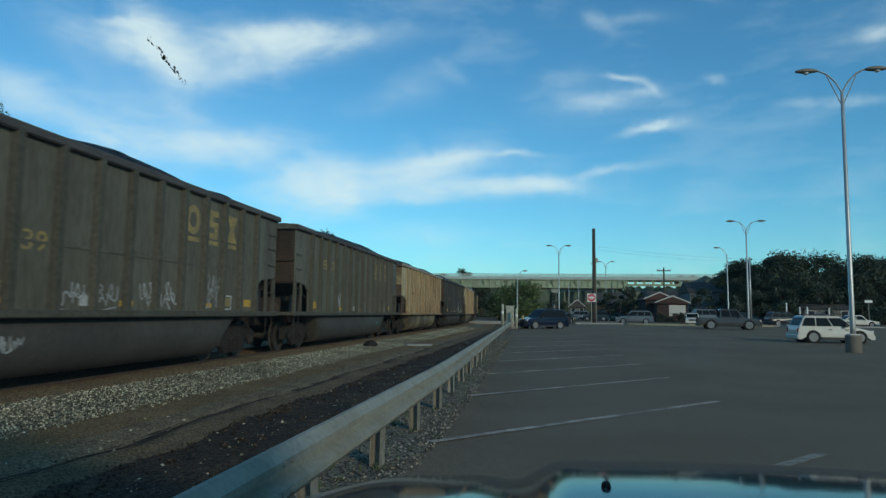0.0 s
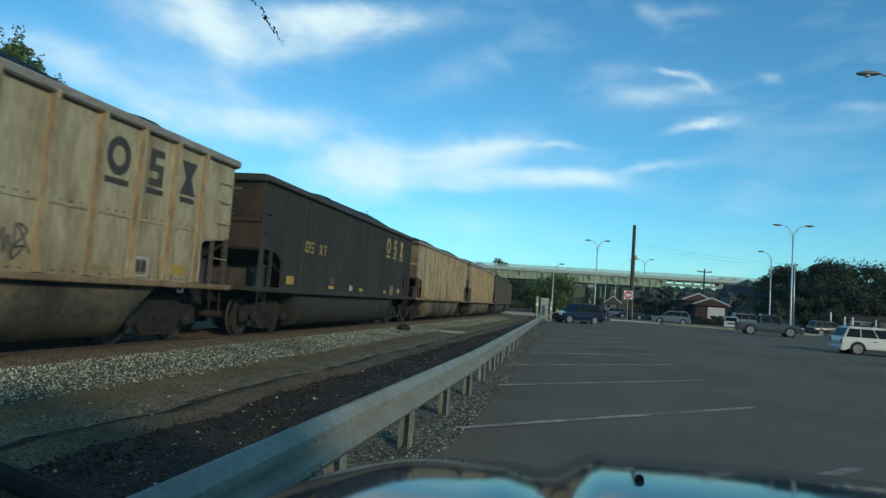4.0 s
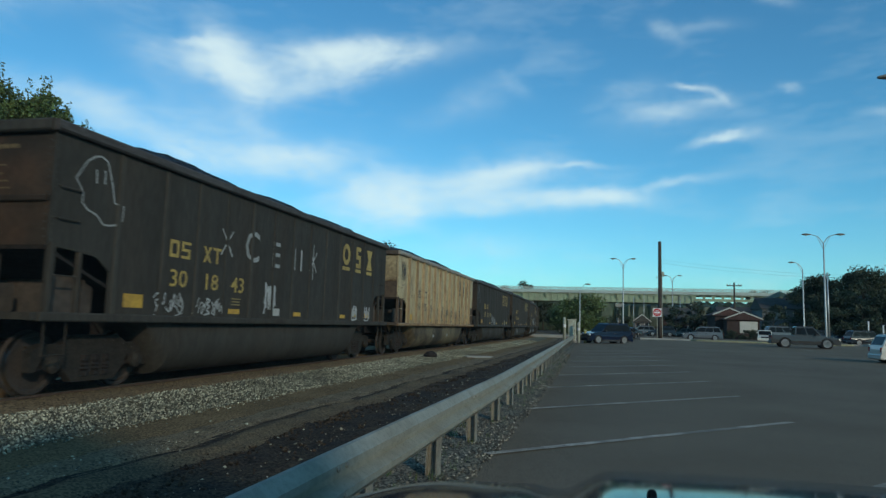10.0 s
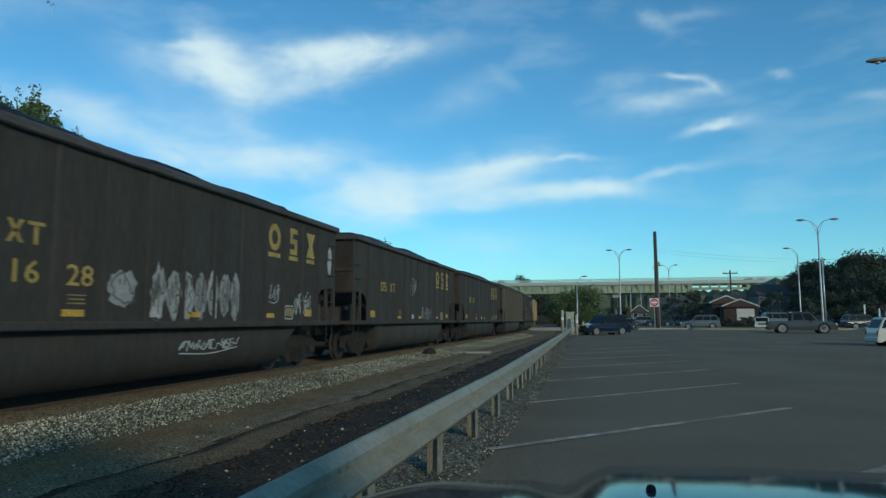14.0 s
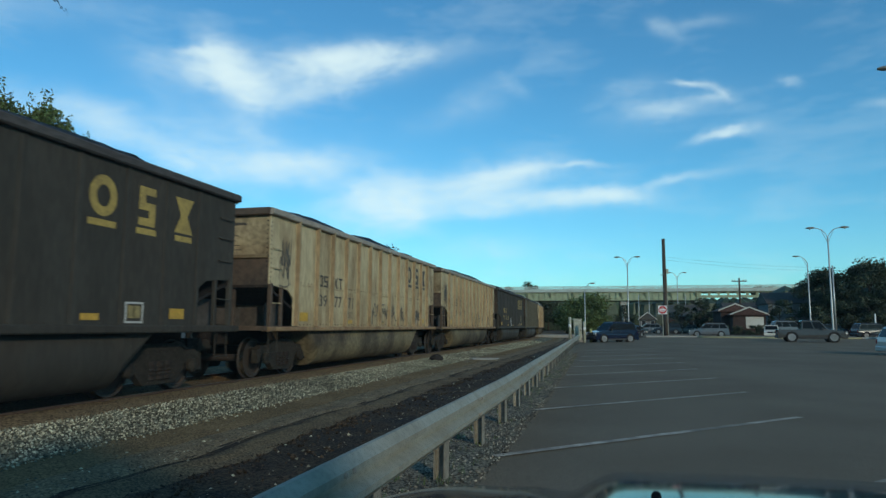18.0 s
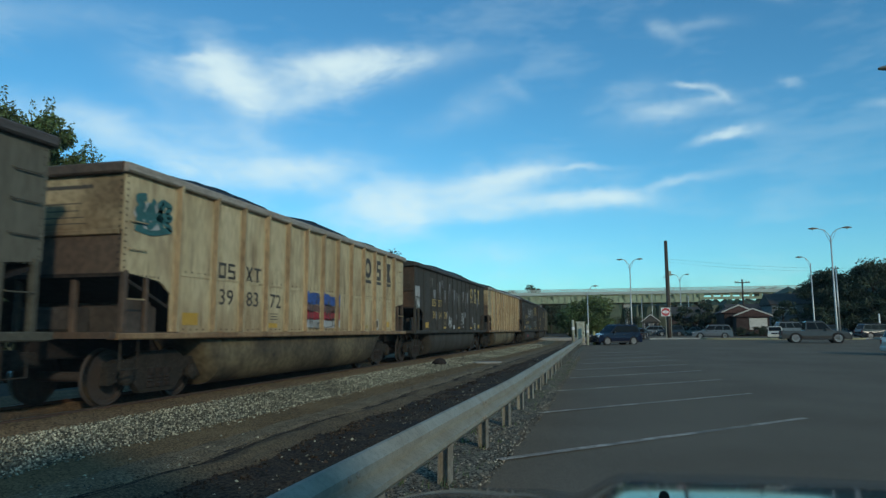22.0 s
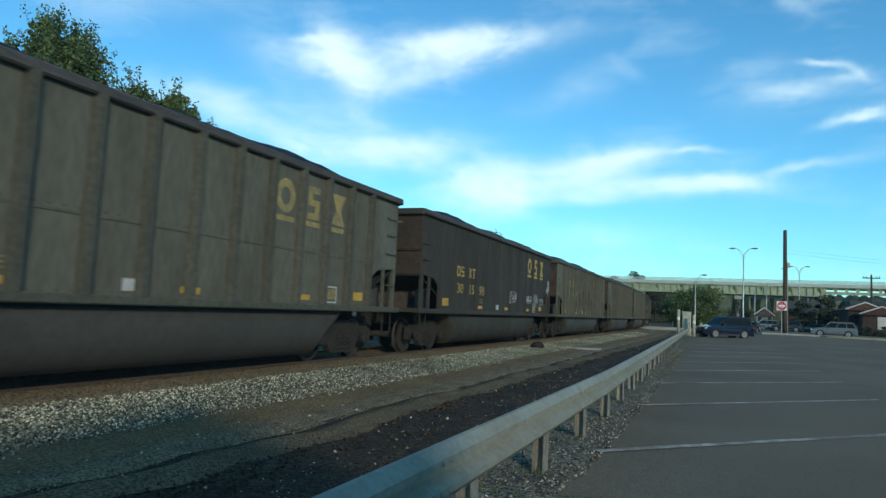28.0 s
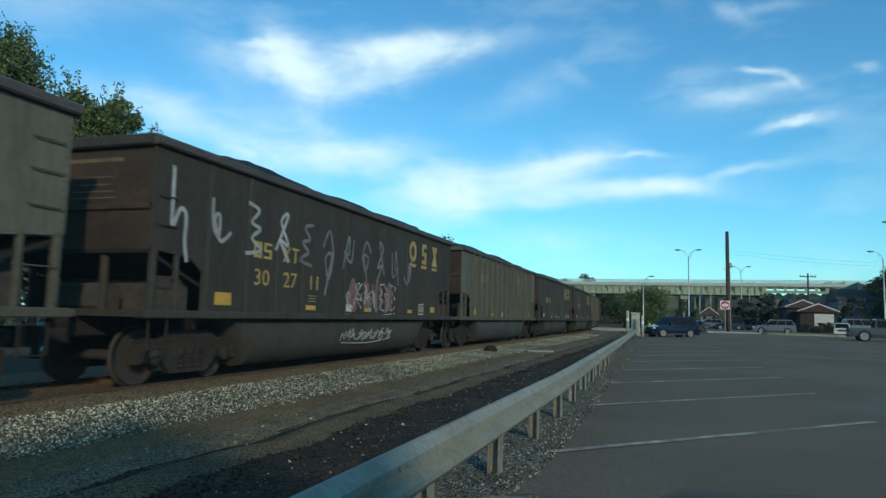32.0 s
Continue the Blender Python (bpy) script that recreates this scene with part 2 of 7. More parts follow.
def end_stain(m, colour):
    """Soot and rust blown against the end sheet, thickest along its foot and fading upwards in ragged patches."""
    nt = m.node_tree
    bsdf = nt.nodes["Principled BSDF"]
    src = bsdf.inputs["Base Color"].links[0].from_socket
    co, sep, tear, mix = (nt.nodes.new("ShaderNode" + n) for n in ("TexCoord", "SeparateXYZ", "TexNoise", "Mix"))
    tear.inputs["Scale"].default_value, tear.inputs["Detail"].default_value = 2.2, 7.0
    nt.links.new(co.outputs["Object"], sep.inputs[0])
    nt.links.new(co.outputs["Object"], tear.inputs["Vector"])
    x, z = sep.outputs[0], sep.outputs[2]
    off = math_node(nt, "MULTIPLY_ADD", tear.outputs["Fac"], 0.9, -0.45)
    u = math_node(nt, "MULTIPLY", math_node(nt, "SUBTRACT", x, 0.15), 0.75)
    v = math_node(nt, "MULTIPLY", math_node(nt, "SUBTRACT", z, 2.78), 1.9)
    r = math_node(nt, "SQRT", math_node(nt, "MULTIPLY_ADD", u, u, math_node(nt, "MULTIPLY", v, v)))
    fac = math_node(nt, "SUBTRACT", 0.95, math_node(nt, "ADD", r, off), clamp=True)
    mix.data_type = "RGBA"
    nt.links.new(math_node(nt, "MULTIPLY", fac, 0.85), mix.inputs["Factor"])
    nt.links.new(src, mix.inputs["A"])
    mix.inputs["B"].default_value = (*colour, 1)
    nt.links.new(mix.outputs["Result"], bsdf.inputs["Base Color"])


def side_stain(m, drip, rust):
    """Dark drips that run down the side sheets, and a ragged brown band along their foot."""
    nt = m.node_tree
    bsdf = nt.nodes["Principled BSDF"]
    col = bsdf.inputs["Base Color"].links[0].from_socket
    co, info, sep = (nt.nodes.new("ShaderNode" + n) for n in ("TexCoord", "ObjectInfo", "SeparateXYZ"))
    nt.links.new(co.outputs["Object"], sep.inputs[0])
    seed = math_node(nt, "MULTIPLY", info.outputs["Random"], 53.0)
    z = sep.outputs[2]

    def grain(stretch, scale, detail):
        mp, n = nt.nodes.new("ShaderNodeMapping"), nt.nodes.new("ShaderNodeTexNoise")
        mp.inputs["Scale"].default_value, n.noise_dimensions = stretch, "4D"
        n.inputs["Scale"].default_value, n.inputs["Detail"].default_value = scale, detail
        nt.links.new(co.outputs["Object"], mp.inputs["Vector"])
        nt.links.new(mp.outputs[0], n.inputs["Vector"])
        nt.links.new(seed, n.inputs["W"])
        return n.outputs["Fac"]

    patch = grain((1, 0.5, 0.5), 1.0, 3.0)
    thin = math_node(nt, "MULTIPLY", math_node(nt, "SUBTRACT", grain((1, 11.0, 0.42), 1.5, 2.0), 0.60, clamp=True), 9.0, clamp=True)
    # drips start at uneven heights below the chord
    start = math_node(nt, "MULTIPLY_ADD", grain((1, 6.0, 0.0), 1.0, 2.0), 2.2, 2.05)
    below = math_node(nt, "MULTIPLY", math_node(nt, "SUBTRACT", start, z, clamp=True), 2.0, clamp=True)
    drips = math_node(nt, "MULTIPLY", math_node(nt, "MULTIPLY", thin, below), math_node(nt, "MULTIPLY_ADD", patch, 1.7, -0.25, clamp=True))
    foot = math_node(nt, "MULTIPLY_ADD", z, -1.1, 2.25)
    band = math_node(nt, "ADD", foot, math_node(nt, "MULTIPLY_ADD", grain((1, 2.2, 0.8), 1.6, 6.0), 2.0, -1.25), clamp=True)
    for fac, colour in ((math_node(nt, "MULTIPLY", band, 0.8), rust), (math_node(nt, "MULTIPLY", drips, 0.8), drip)):
        mix = nt.nodes.new("ShaderNodeMix")
        mix.data_type = "RGBA"
        nt.links.new(fac, mix.inputs["Factor"])
        nt.links.new(col, mix.inputs["A"])
        mix.inputs["B"].default_value = (*colour, 1)
        col = mix.outputs["Result"]
    nt.links.new(col, bsdf.inputs["Base Color"])


def plain(name, colour, rough=0.5, metal=0.0, coat=0.0, glow=0.0):
    m = bpy.data.materials.new(name)
    m.use_nodes = True
    b = m.node_tree.nodes["Principled BSDF"]
    b.inputs["Base Color"].default_value = (*colour, 1)
    b.inputs["Roughness"].default_value, b.inputs["Metallic"].default_value, b.inputs["Coat Weight"].default_value = rough, metal, coat
    if glow:
        b.inputs["Emission Color"].default_value, b.inputs["Emission Strength"].default_value = (*colour, 1), glow
    return m


def leaf_material(name, colour, second):
    m = material(name, colour, rough=0.6, second=second, scale=0.5, amount=0.8, fine=3.0, fine_amount=0.1, bump=0, vary=0.1)
    nt = m.node_tree
    bsdf = nt.nodes["Principled BSDF"]
    geo = nt.nodes.new("ShaderNodeNewGeometry")
    hsv = nt.nodes.new("ShaderNodeHueSaturation")
    src = bsdf.inputs["Base Color"].links[0].from_socket
    nt.links.new(math_node(nt, "MULTIPLY_ADD", geo.outputs["Random Per Island"], 0.8, 0.6), hsv.inputs["Value"])
    nt.links.new(src, hsv.inputs["Color"])
    nt.links.new(hsv.outputs[0], bsdf.inputs["Base Color"])
    return m


def stone_material(name, colour, second):
    m = leaf_material(name, colour, second)
    bsdf = m.node_tree.nodes["Principled BSDF"]
    bsdf.inputs["Roughness"].default_value = 0.9
    # single stones run from charcoal to nearly white
    vary = bsdf.inputs["Base Color"].links[0].from_node.inputs["Value"].links[0].from_node
    vary.inputs[1].default_value, vary.inputs[2].default_value = 1.65, 0.18
    nt = m.node_tree
    skew = math_node(nt, "POWER", vary.inputs[0].links[0].from_socket, 2.3)
    nt.links.new(skew, vary.inputs[0])
    return m


M_ASPHALT = material("asphalt", (0.212, 0.168, 0.117), 0.9, second=(0.158, 0.126, 0.089), scale=0.33, amount=0.6, fine=90, fine_amount=0.22, bump=0.35,
                     third=(0.222, 0.182, 0.130), third_scale=0.11, third_amount=0.5)
M_LINE = material("worn_line_paint", (0.68, 0.60, 0.48), 0.85, second=(0.21, 0.185, 0.145), scale=5, amount=0.75, fine=60, fine_amount=0.25,
                  third=(0.16, 0.14, 0.105), third_scale=0.9, third_amount=0.85)


def worn_away(m, colour):
    """Traffic has rubbed the paint off towards the stalls' open ends."""
    nt = m.node_tree
    bsdf = nt.nodes["Principled BSDF"]
    src = bsdf.inputs["Base Color"].links[0].from_socket
    co, sep, tear, mix = (nt.nodes.new("ShaderNode" + n) for n in ("TexCoord", "SeparateXYZ", "TexNoise", "Mix"))
    tear.inputs["Scale"].default_value, tear.inputs["Detail"].default_value = 3.0, 8.0
    nt.links.new(co.outputs["Object"], sep.inputs[0])
    nt.links.new(co.outputs["Object"], tear.inputs["Vector"])
    far = math_node(nt, "MULTIPLY_ADD", sep.outputs[0], 0.20, -0.06)
    fac = math_node(nt, "ADD", far, math_node(nt, "MULTIPLY_ADD", tear.outputs["Fac"], 1.4, -0.7), clamp=True)
    mix.data_type = "RGBA"
    nt.links.new(math_node(nt, "MULTIPLY", fac, 0.92), mix.inputs["Factor"])
    nt.links.new(src, mix.inputs["A"])
    mix.inputs["B"].default_value = (*colour, 1)
    nt.links.new(mix.outputs["Result"], bsdf.inputs["Base Color"])


worn_away(M_LINE, (0.175, 0.146, 0.106))
M_DIRT = material("olive_dirt", (0.255, 0.174, 0.088), 0.95, second=(0.152, 0.104, 0.054), scale=0.8, fine=45, fine_amount=0.3, bump=0.6,
                  third=(0.105, 0.072, 0.042), third_scale=0.5, third_amount=0.35)
M_SOIL = material("dark_coal_soil", (0.068, 0.050, 0.034), 0.92, second=(0.115, 0.082, 0.052), scale=0.9, amount=0.8, fine=35, fine_amount=0.35, bump=0.8,
                  third=(0.034, 0.030, 0.028), third_scale=1.9, third_amount=0.8)
M_RUT = material("brown_rut_soil", (0.200, 0.142, 0.076), 0.95, second=(0.075, 0.056, 0.040), scale=1.2, fine=40, fine_amount=0.3, bump=0.6)
M_PEBBLY = material("pebbly_dirt", (0.275, 0.205, 0.118), 0.95, second=(0.165, 0.122, 0.072), scale=2.5, amount=0.7, fine=38, fine_amount=0.32, bump=0.8)
M_BED = material("rusty_track_bed", (0.330, 0.218, 0.112), 0.95, second=(0.240, 0.165, 0.092), scale=1.0, fine=30, fine_amount=0.35, bump=0.8, bump_distance=0.02)
M_BALLAST = material("grey_ballast", (0.300, 0.280, 0.190), 0.95, second=(0.150, 0.140, 0.098), scale=6, fine=28, fine_amount=0.42, bump=1.0, bump_distance=0.03)
M_GRAVEL = material("gravel_verge", (0.26, 0.23, 0.165), 0.95, second=(0.12, 0.115, 0.095), scale=4, fine=35, fine_amount=0.42, bump=1.0, bump_distance=0.02)
M_STONE = stone_material("ballast_stone", (0.44, 0.412, 0.288), (0.20, 0.187, 0.131))
M_STONE_B = stone_material("verge_stone", (0.34, 0.30, 0.225), (0.15, 0.13, 0.10))
M_GROUND = material("dry_grass_ground", (0.070, 0.048, 0.024), 0.95, second=(0.080, 0.052, 0.028), scale=0.3, fine=12, fine_amount=0.3, bump=0.4)
M_CONCRETE = material("concrete", (0.38, 0.36, 0.32), 0.9, second=(0.28, 0.265, 0.235), scale=1.5, fine=50, fine_amount=0.18, bump=0.3)
M_KERB = material("faded_yellow_kerb", (0.36, 0.33, 0.19), 0.9, second=(0.26, 0.24, 0.15), scale=1.5, fine=50, fine_amount=0.18, bump=0.3)
M_GALV = material("galvanised_steel", (0.295, 0.295, 0.24), 0.65, metal=0.0, second=(0.25, 0.24, 0.19), scale=2.5, amount=0.7, fine=20, fine_amount=0.08, bump=0.05, vary=0.06)
M_POST = material("weathered_post_steel", (0.30, 0.28, 0.225), 0.7, metal=0.0, second=(0.20, 0.175, 0.13), scale=3, fine=20, fine_amount=0.12, bump=0.1)
M_POLE = material("aluminium_pole", (0.45, 0.45, 0.43), 0.45, metal=0.6, second=(0.36, 0.35, 0.33), scale=1.2, fine=15, fine_amount=0.06, bump=0.03)
M_LAMP = material("lamp_housing", (0.20, 0.17, 0.13), 0.5, second=(0.14, 0.12, 0.10), scale=3, fine=20, fine_amount=0.1, bump=0.05)
M_WOOD = material("tarred_pole_wood", (0.070, 0.050, 0.036), 0.9, second=(0.045, 0.034, 0.026), scale=2, stretch=(8, 8, 0.6), fine=30, fine_amount=0.25, bump=0.4)
M_TAN = material("tan_car_paint", (0.53, 0.435, 0.262), 0.6, second=(0.43, 0.34, 0.19), scale=0.9, amount=0.7, fine=9, fine_amount=0.10, bump=0.05, stretch=(1, 1.6, 0.45), vary=0.12,
                 third=(0.20, 0.12, 0.06), third_scale=1.5, third_amount=0.6)
side_stain(M_TAN, (0.085, 0.060, 0.036), (0.24, 0.150, 0.075))
M_TAN_POST = material("tan_post_paint", (0.49, 0.395, 0.232), 0.62, second=(0.38, 0.285, 0.155), scale=2.0, amount=0.85, fine=14, fine_amount=0.12, bump=0.05, stretch=(1, 1, 0.5), vary=0.1,
                      third=(0.27, 0.165, 0.08), third_scale=3.0, third_amount=0.4)
M_RUST_POST = material("rust_brown_post_paint", (0.34, 0.215, 0.100), 0.65, second=(0.20, 0.108, 0.048), scale=2.0, amount=0.85, fine=14, fine_amount=0.12, bump=0.05, stretch=(1, 1, 0.5), vary=0.1)
# Rust streaks plus the shaded tone of the posts' side faces, put into the colour.
M_WEB = material("rust_and_shade_web", (0.34, 0.235, 0.120), 0.75, second=(0.19, 0.120, 0.062), scale=2.5, amount=0.6, fine=14, fine_amount=0.15, bump=0.05, stretch=(1, 1, 0.4))
M_GREY = material("grey_car_steel", (0.148, 0.137, 0.102), 0.6, second=(0.116, 0.105, 0.078), scale=0.8, amount=0.7, fine=10, fine_amount=0.10, bump=0.05, stretch=(1, 1.6, 0.4), vary=0.08,
                  third=(0.085, 0.072, 0.055), third_scale=1.3, third_amount=0.5)
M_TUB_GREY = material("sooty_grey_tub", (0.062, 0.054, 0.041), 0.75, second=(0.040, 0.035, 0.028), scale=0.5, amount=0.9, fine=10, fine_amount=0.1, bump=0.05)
M_GREY_POST = material("grey_post_steel", (0.100, 0.094, 0.070), 0.7, second=(0.080, 0.074, 0.055), scale=2.0, fine=14, fine_amount=0.12, bump=0.05, vary=0.1)
M_DARK = material("black_car_paint", (0.060, 0.0535, 0.043), 0.75, second=(0.048, 0.0425, 0.0345), scale=0.8, amount=0.7, fine=10, fine_amount=0.10, bump=0.05, stretch=(1, 1.6, 0.4), vary=0.12,
                  third=(0.070, 0.056, 0.042), third_scale=0.7, third_amount=0.6)
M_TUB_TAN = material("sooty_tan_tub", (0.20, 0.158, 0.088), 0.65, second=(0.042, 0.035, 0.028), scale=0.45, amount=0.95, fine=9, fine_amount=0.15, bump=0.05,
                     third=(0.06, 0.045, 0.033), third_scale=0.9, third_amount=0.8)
M_CHORD_TAN = material("pale_chord_steel", (0.36, 0.32, 0.265), 0.6, second=(0.25, 0.21, 0.17), scale=1.2, fine=12, fine_amount=0.12, bump=0.05, stretch=(1, 0.5, 2))
M_CHORD_DARK = material("dark_chord_steel", (0.095, 0.084, 0.078), 0.6, second=(0.055, 0.049, 0.046), scale=1.2, fine=12, fine_amount=0.12, bump=0.05, stretch=(1, 0.5, 2))
M_END_TAN = material("sooty_tan_end", (0.42, 0.33, 0.19), 0.65, second=(0.12, 0.075, 0.042), scale=0.7, amount=0.9, fine=9, fine_amount=0.15, bump=0.05)
end_stain(M_END_TAN, (0.10, 0.055, 0.030))
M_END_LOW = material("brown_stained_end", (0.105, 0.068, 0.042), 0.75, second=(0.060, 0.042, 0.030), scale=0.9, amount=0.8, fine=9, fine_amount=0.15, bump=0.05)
M_INNER = material("dusty_inner_plate", (0.080, 0.064, 0.050), 0.85, second=(0.045, 0.037, 0.030), scale=1.2, amount=0.8, fine=9, fine_amount=0.15, bump=0.05)
M_END_DARK = material("rusty_dark_end", (0.058, 0.042, 0.029), 0.7, second=(0.030, 0.023, 0.018), scale=0.9, amount=0.8, fine=9, fine_amount=0.08, bump=0.05,
                      third=(0.105, 0.058, 0.034), third_scale=1.1, third_amount=0.7)
M_RUSTY = material("brown_truck_iron", (0.046, 0.038, 0.029), 0.85, second=(0.028, 0.024, 0.020), scale=3, fine=25, fine_amount=0.2, bump=0.3)
M_BLACK = material("sooty_black_iron", (0.030, 0.024, 0.021), 0.85, second=(0.045, 0.034, 0.027), scale=2, fine=20, fine_amount=0.2, bump=0.2)
M_WHEEL = material("wheel_steel", (0.055, 0.042, 0.033), 0.7, metal=0.2, second=(0.06, 0.045, 0.035), scale=4, fine=25, fine_amount=0.15, bump=0.1)
M_TREAD = plain("bright_wheel_tread", (0.55, 0.53, 0.50), 0.25, 1.0)
M_RAIL = material("rail_steel", (0.14, 0.085, 0.055), 0.6, metal=0.5, second=(0.10, 0.06, 0.04), scale=2, fine=20, fine_amount=0.15, bump=0.1)
M_RAILTOP = plain("worn_rail_head", (0.20, 0.17, 0.14), 0.5, 0.8)
M_COAL = material("coal", (0.022, 0.022, 0.024), 0.55, second=(0.035, 0.034, 0.034), scale=4, fine=14, fine_amount=0.4, bump=1.0, bump_distance=0.05)
M_YELLOW = material("yellow_marking", (0.62, 0.36, 0.04), 0.55, second=(0.40, 0.24, 0.05), scale=3, amount=0.6, fine=25, fine_amount=0.12, bump=0, vary=0.06)
M_MARK = material("weathered_yellow_lettering", (0.50, 0.34, 0.075), 0.6, second=(0.30, 0.21, 0.07), scale=3, amount=0.7, fine=25, fine_amount=0.15, bump=0, vary=0.08)
M_DIM = material("dulled_yellow_stencil", (0.17, 0.115, 0.045), 0.7, second=(0.09, 0.065, 0.035), scale=3, amount=0.7, fine=18, fine_amount=0.15, bump=0)
M_PALE_YELLOW = material("faded_yellow_marking", (0.40, 0.29, 0.09), 0.65, second=(0.22, 0.18, 0.10), scale=3, amount=0.7, fine=18, fine_amount=0.15, bump=0, vary=0.1)
M_INK = material("black_marking", (0.060, 0.050, 0.036), 0.65, second=(0.10, 0.08, 0.055), scale=3, amount=0.5, fine=25, fine_amount=0.12, bump=0, vary=0.1)
M_WHITE = material("white_marking", (0.58, 0.57, 0.53), 0.65, second=(0.40, 0.39, 0.35), scale=3, amount=0.6, fine=25, fine_amount=0.12, bump=0, vary=0.1)
M_SPRAY = material("pale_spray_paint", (0.42, 0.42, 0.40), 0.7, second=(0.25, 0.25, 0.23), scale=2.5, amount=0.7, fine=20, fine_amount=0.12, bump=0, vary=0.2)
M_SPRAY_GREY = material("dull_grey_spray_paint", (0.22, 0.21, 0.20), 0.75, second=(0.12, 0.115, 0.105), scale=3.0, amount=0.8, fine=20, fine_amount=0.15, bump=0)
M_SPRAY_DARK = material("dark_spray_paint", (0.07, 0.065, 0.055), 0.7, second=(0.14, 0.12, 0.09), scale=2.5, amount=0.6, fine=20, fine_amount=0.12, bump=0)
M_SPRAY_RED = material("red_spray_paint", (0.40, 0.035, 0.045), 0.7, scale=2.5, amount=0.6, fine=20, fine_amount=0.12, bump=0)
M_SPRAY_BLUE = material("blue_spray_paint", (0.05, 0.11, 0.34), 0.7, scale=2.5, amount=0.6, fine=20, fine_amount=0.12, bump=0)
M_SPRAY_TEAL = material("teal_spray_paint", (0.035, 0.13, 0.125), 0.7, scale=2.5, amount=0.6, fine=20, fine_amount=0.12, bump=0)
M_SPRAY_PINK = material("faded_red_spray_paint", (0.24, 0.12, 0.10), 0.7, scale=2.5, amount=0.6, fine=20, fine_amount=0.12, bump=0)
M_GIRDER = material("green_bridge_paint", (0.295, 0.325, 0.205), 0.65, second=(0.22, 0.25, 0.165), scale=0.4, fine=4, fine_amount=0.08, bump=0, third=(0.20, 0.15, 0.09), third_scale=0.8, third_amount=0.35)
M_BRIDGE_RAIL = material("pale_bridge_rail", (0.42, 0.46, 0.42), 0.6, second=(0.34, 0.37, 0.33), scale=0.5, fine=4, fine_amount=0.06, bump=0)
M_BARK = material("bark", (0.075, 0.058, 0.042), 0.95, second=(0.045, 0.036, 0.028), scale=3, stretch=(4, 4, 0.8), fine=20, fine_amount=0.25, bump=0.6)
M_LEAF = leaf_material("green_leaves", (0.100, 0.140, 0.034), (0.050, 0.078, 0.022))
M_LEAF_DARK = leaf_material("dark_green_leaves", (0.038, 0.052, 0.022), (0.024, 0.035, 0.016))
M_GLASS_DARK = plain("dark_car_glass", (0.012, 0.014, 0.016), 0.08, 0.0)
M_TYRE = material("tyre_rubber", (0.018, 0.018, 0.018), 0.85, fine=60, fine_amount=0.1, bump=0.1)
M_RIM = plain("alloy_rim", (0.55, 0.55, 0.54), 0.25, 0.5)
M_OLD_CONCRETE = material("weathered_concrete", (0.20, 0.175, 0.135), 0.9, second=(0.14, 0.12, 0.095), scale=2.5, fine=40, fine_amount=0.2, bump=0.4)
M_TRIM = material("black_plastic_trim", (0.025, 0.025, 0.026), 0.6, fine=60, fine_amount=0.1, bump=0.05)
M_HEADLIGHT = plain("headlight_lens", (0.55, 0.56, 0.56), 0.3, 0.0)
M_TAIL = plain("tail_lamp_red", (0.32, 0.02, 0.02), 0.2)
M_SIGN_RED = material("sign_red", (0.50, 0.030, 0.035), 0.45, fine=30, fine_amount=0.05, bump=0)
M_SIGN_WHITE = material("sign_white", (0.75, 0.74, 0.72), 0.45, fine=30, fine_amount=0.05, bump=0)
M_HYDRANT = material("faded_yellow_paint", (0.36, 0.34, 0.13), 0.6, fine=20, fine_amount=0.12, bump=0)
M_CABINET = material("pale_cabinet_paint", (0.46, 0.46, 0.36), 0.55, fine=20, fine_amount=0.1, bump=0.05)
for m in (M_TAN, M_TAN_POST, M_GREY, M_GREY_POST, M_DARK, M_TUB_TAN, M_END_TAN, M_CHORD_TAN, M_CHORD_DARK, M_END_DARK, M_RUSTY, M_BLACK, M_COAL, M_ASPHALT, M_DIRT, M_SOIL, M_RUT, M_PEBBLY, M_BED, M_BALLAST, M_GRAVEL, M_STONE, M_STONE_B):
    dusty(m, 0.08 if m in (M_ASPHALT, M_DIRT, M_SOIL) else 0.15)
dusty(M_GLASS_DARK, 0.05)
dusty(M_GALV, 0.2)


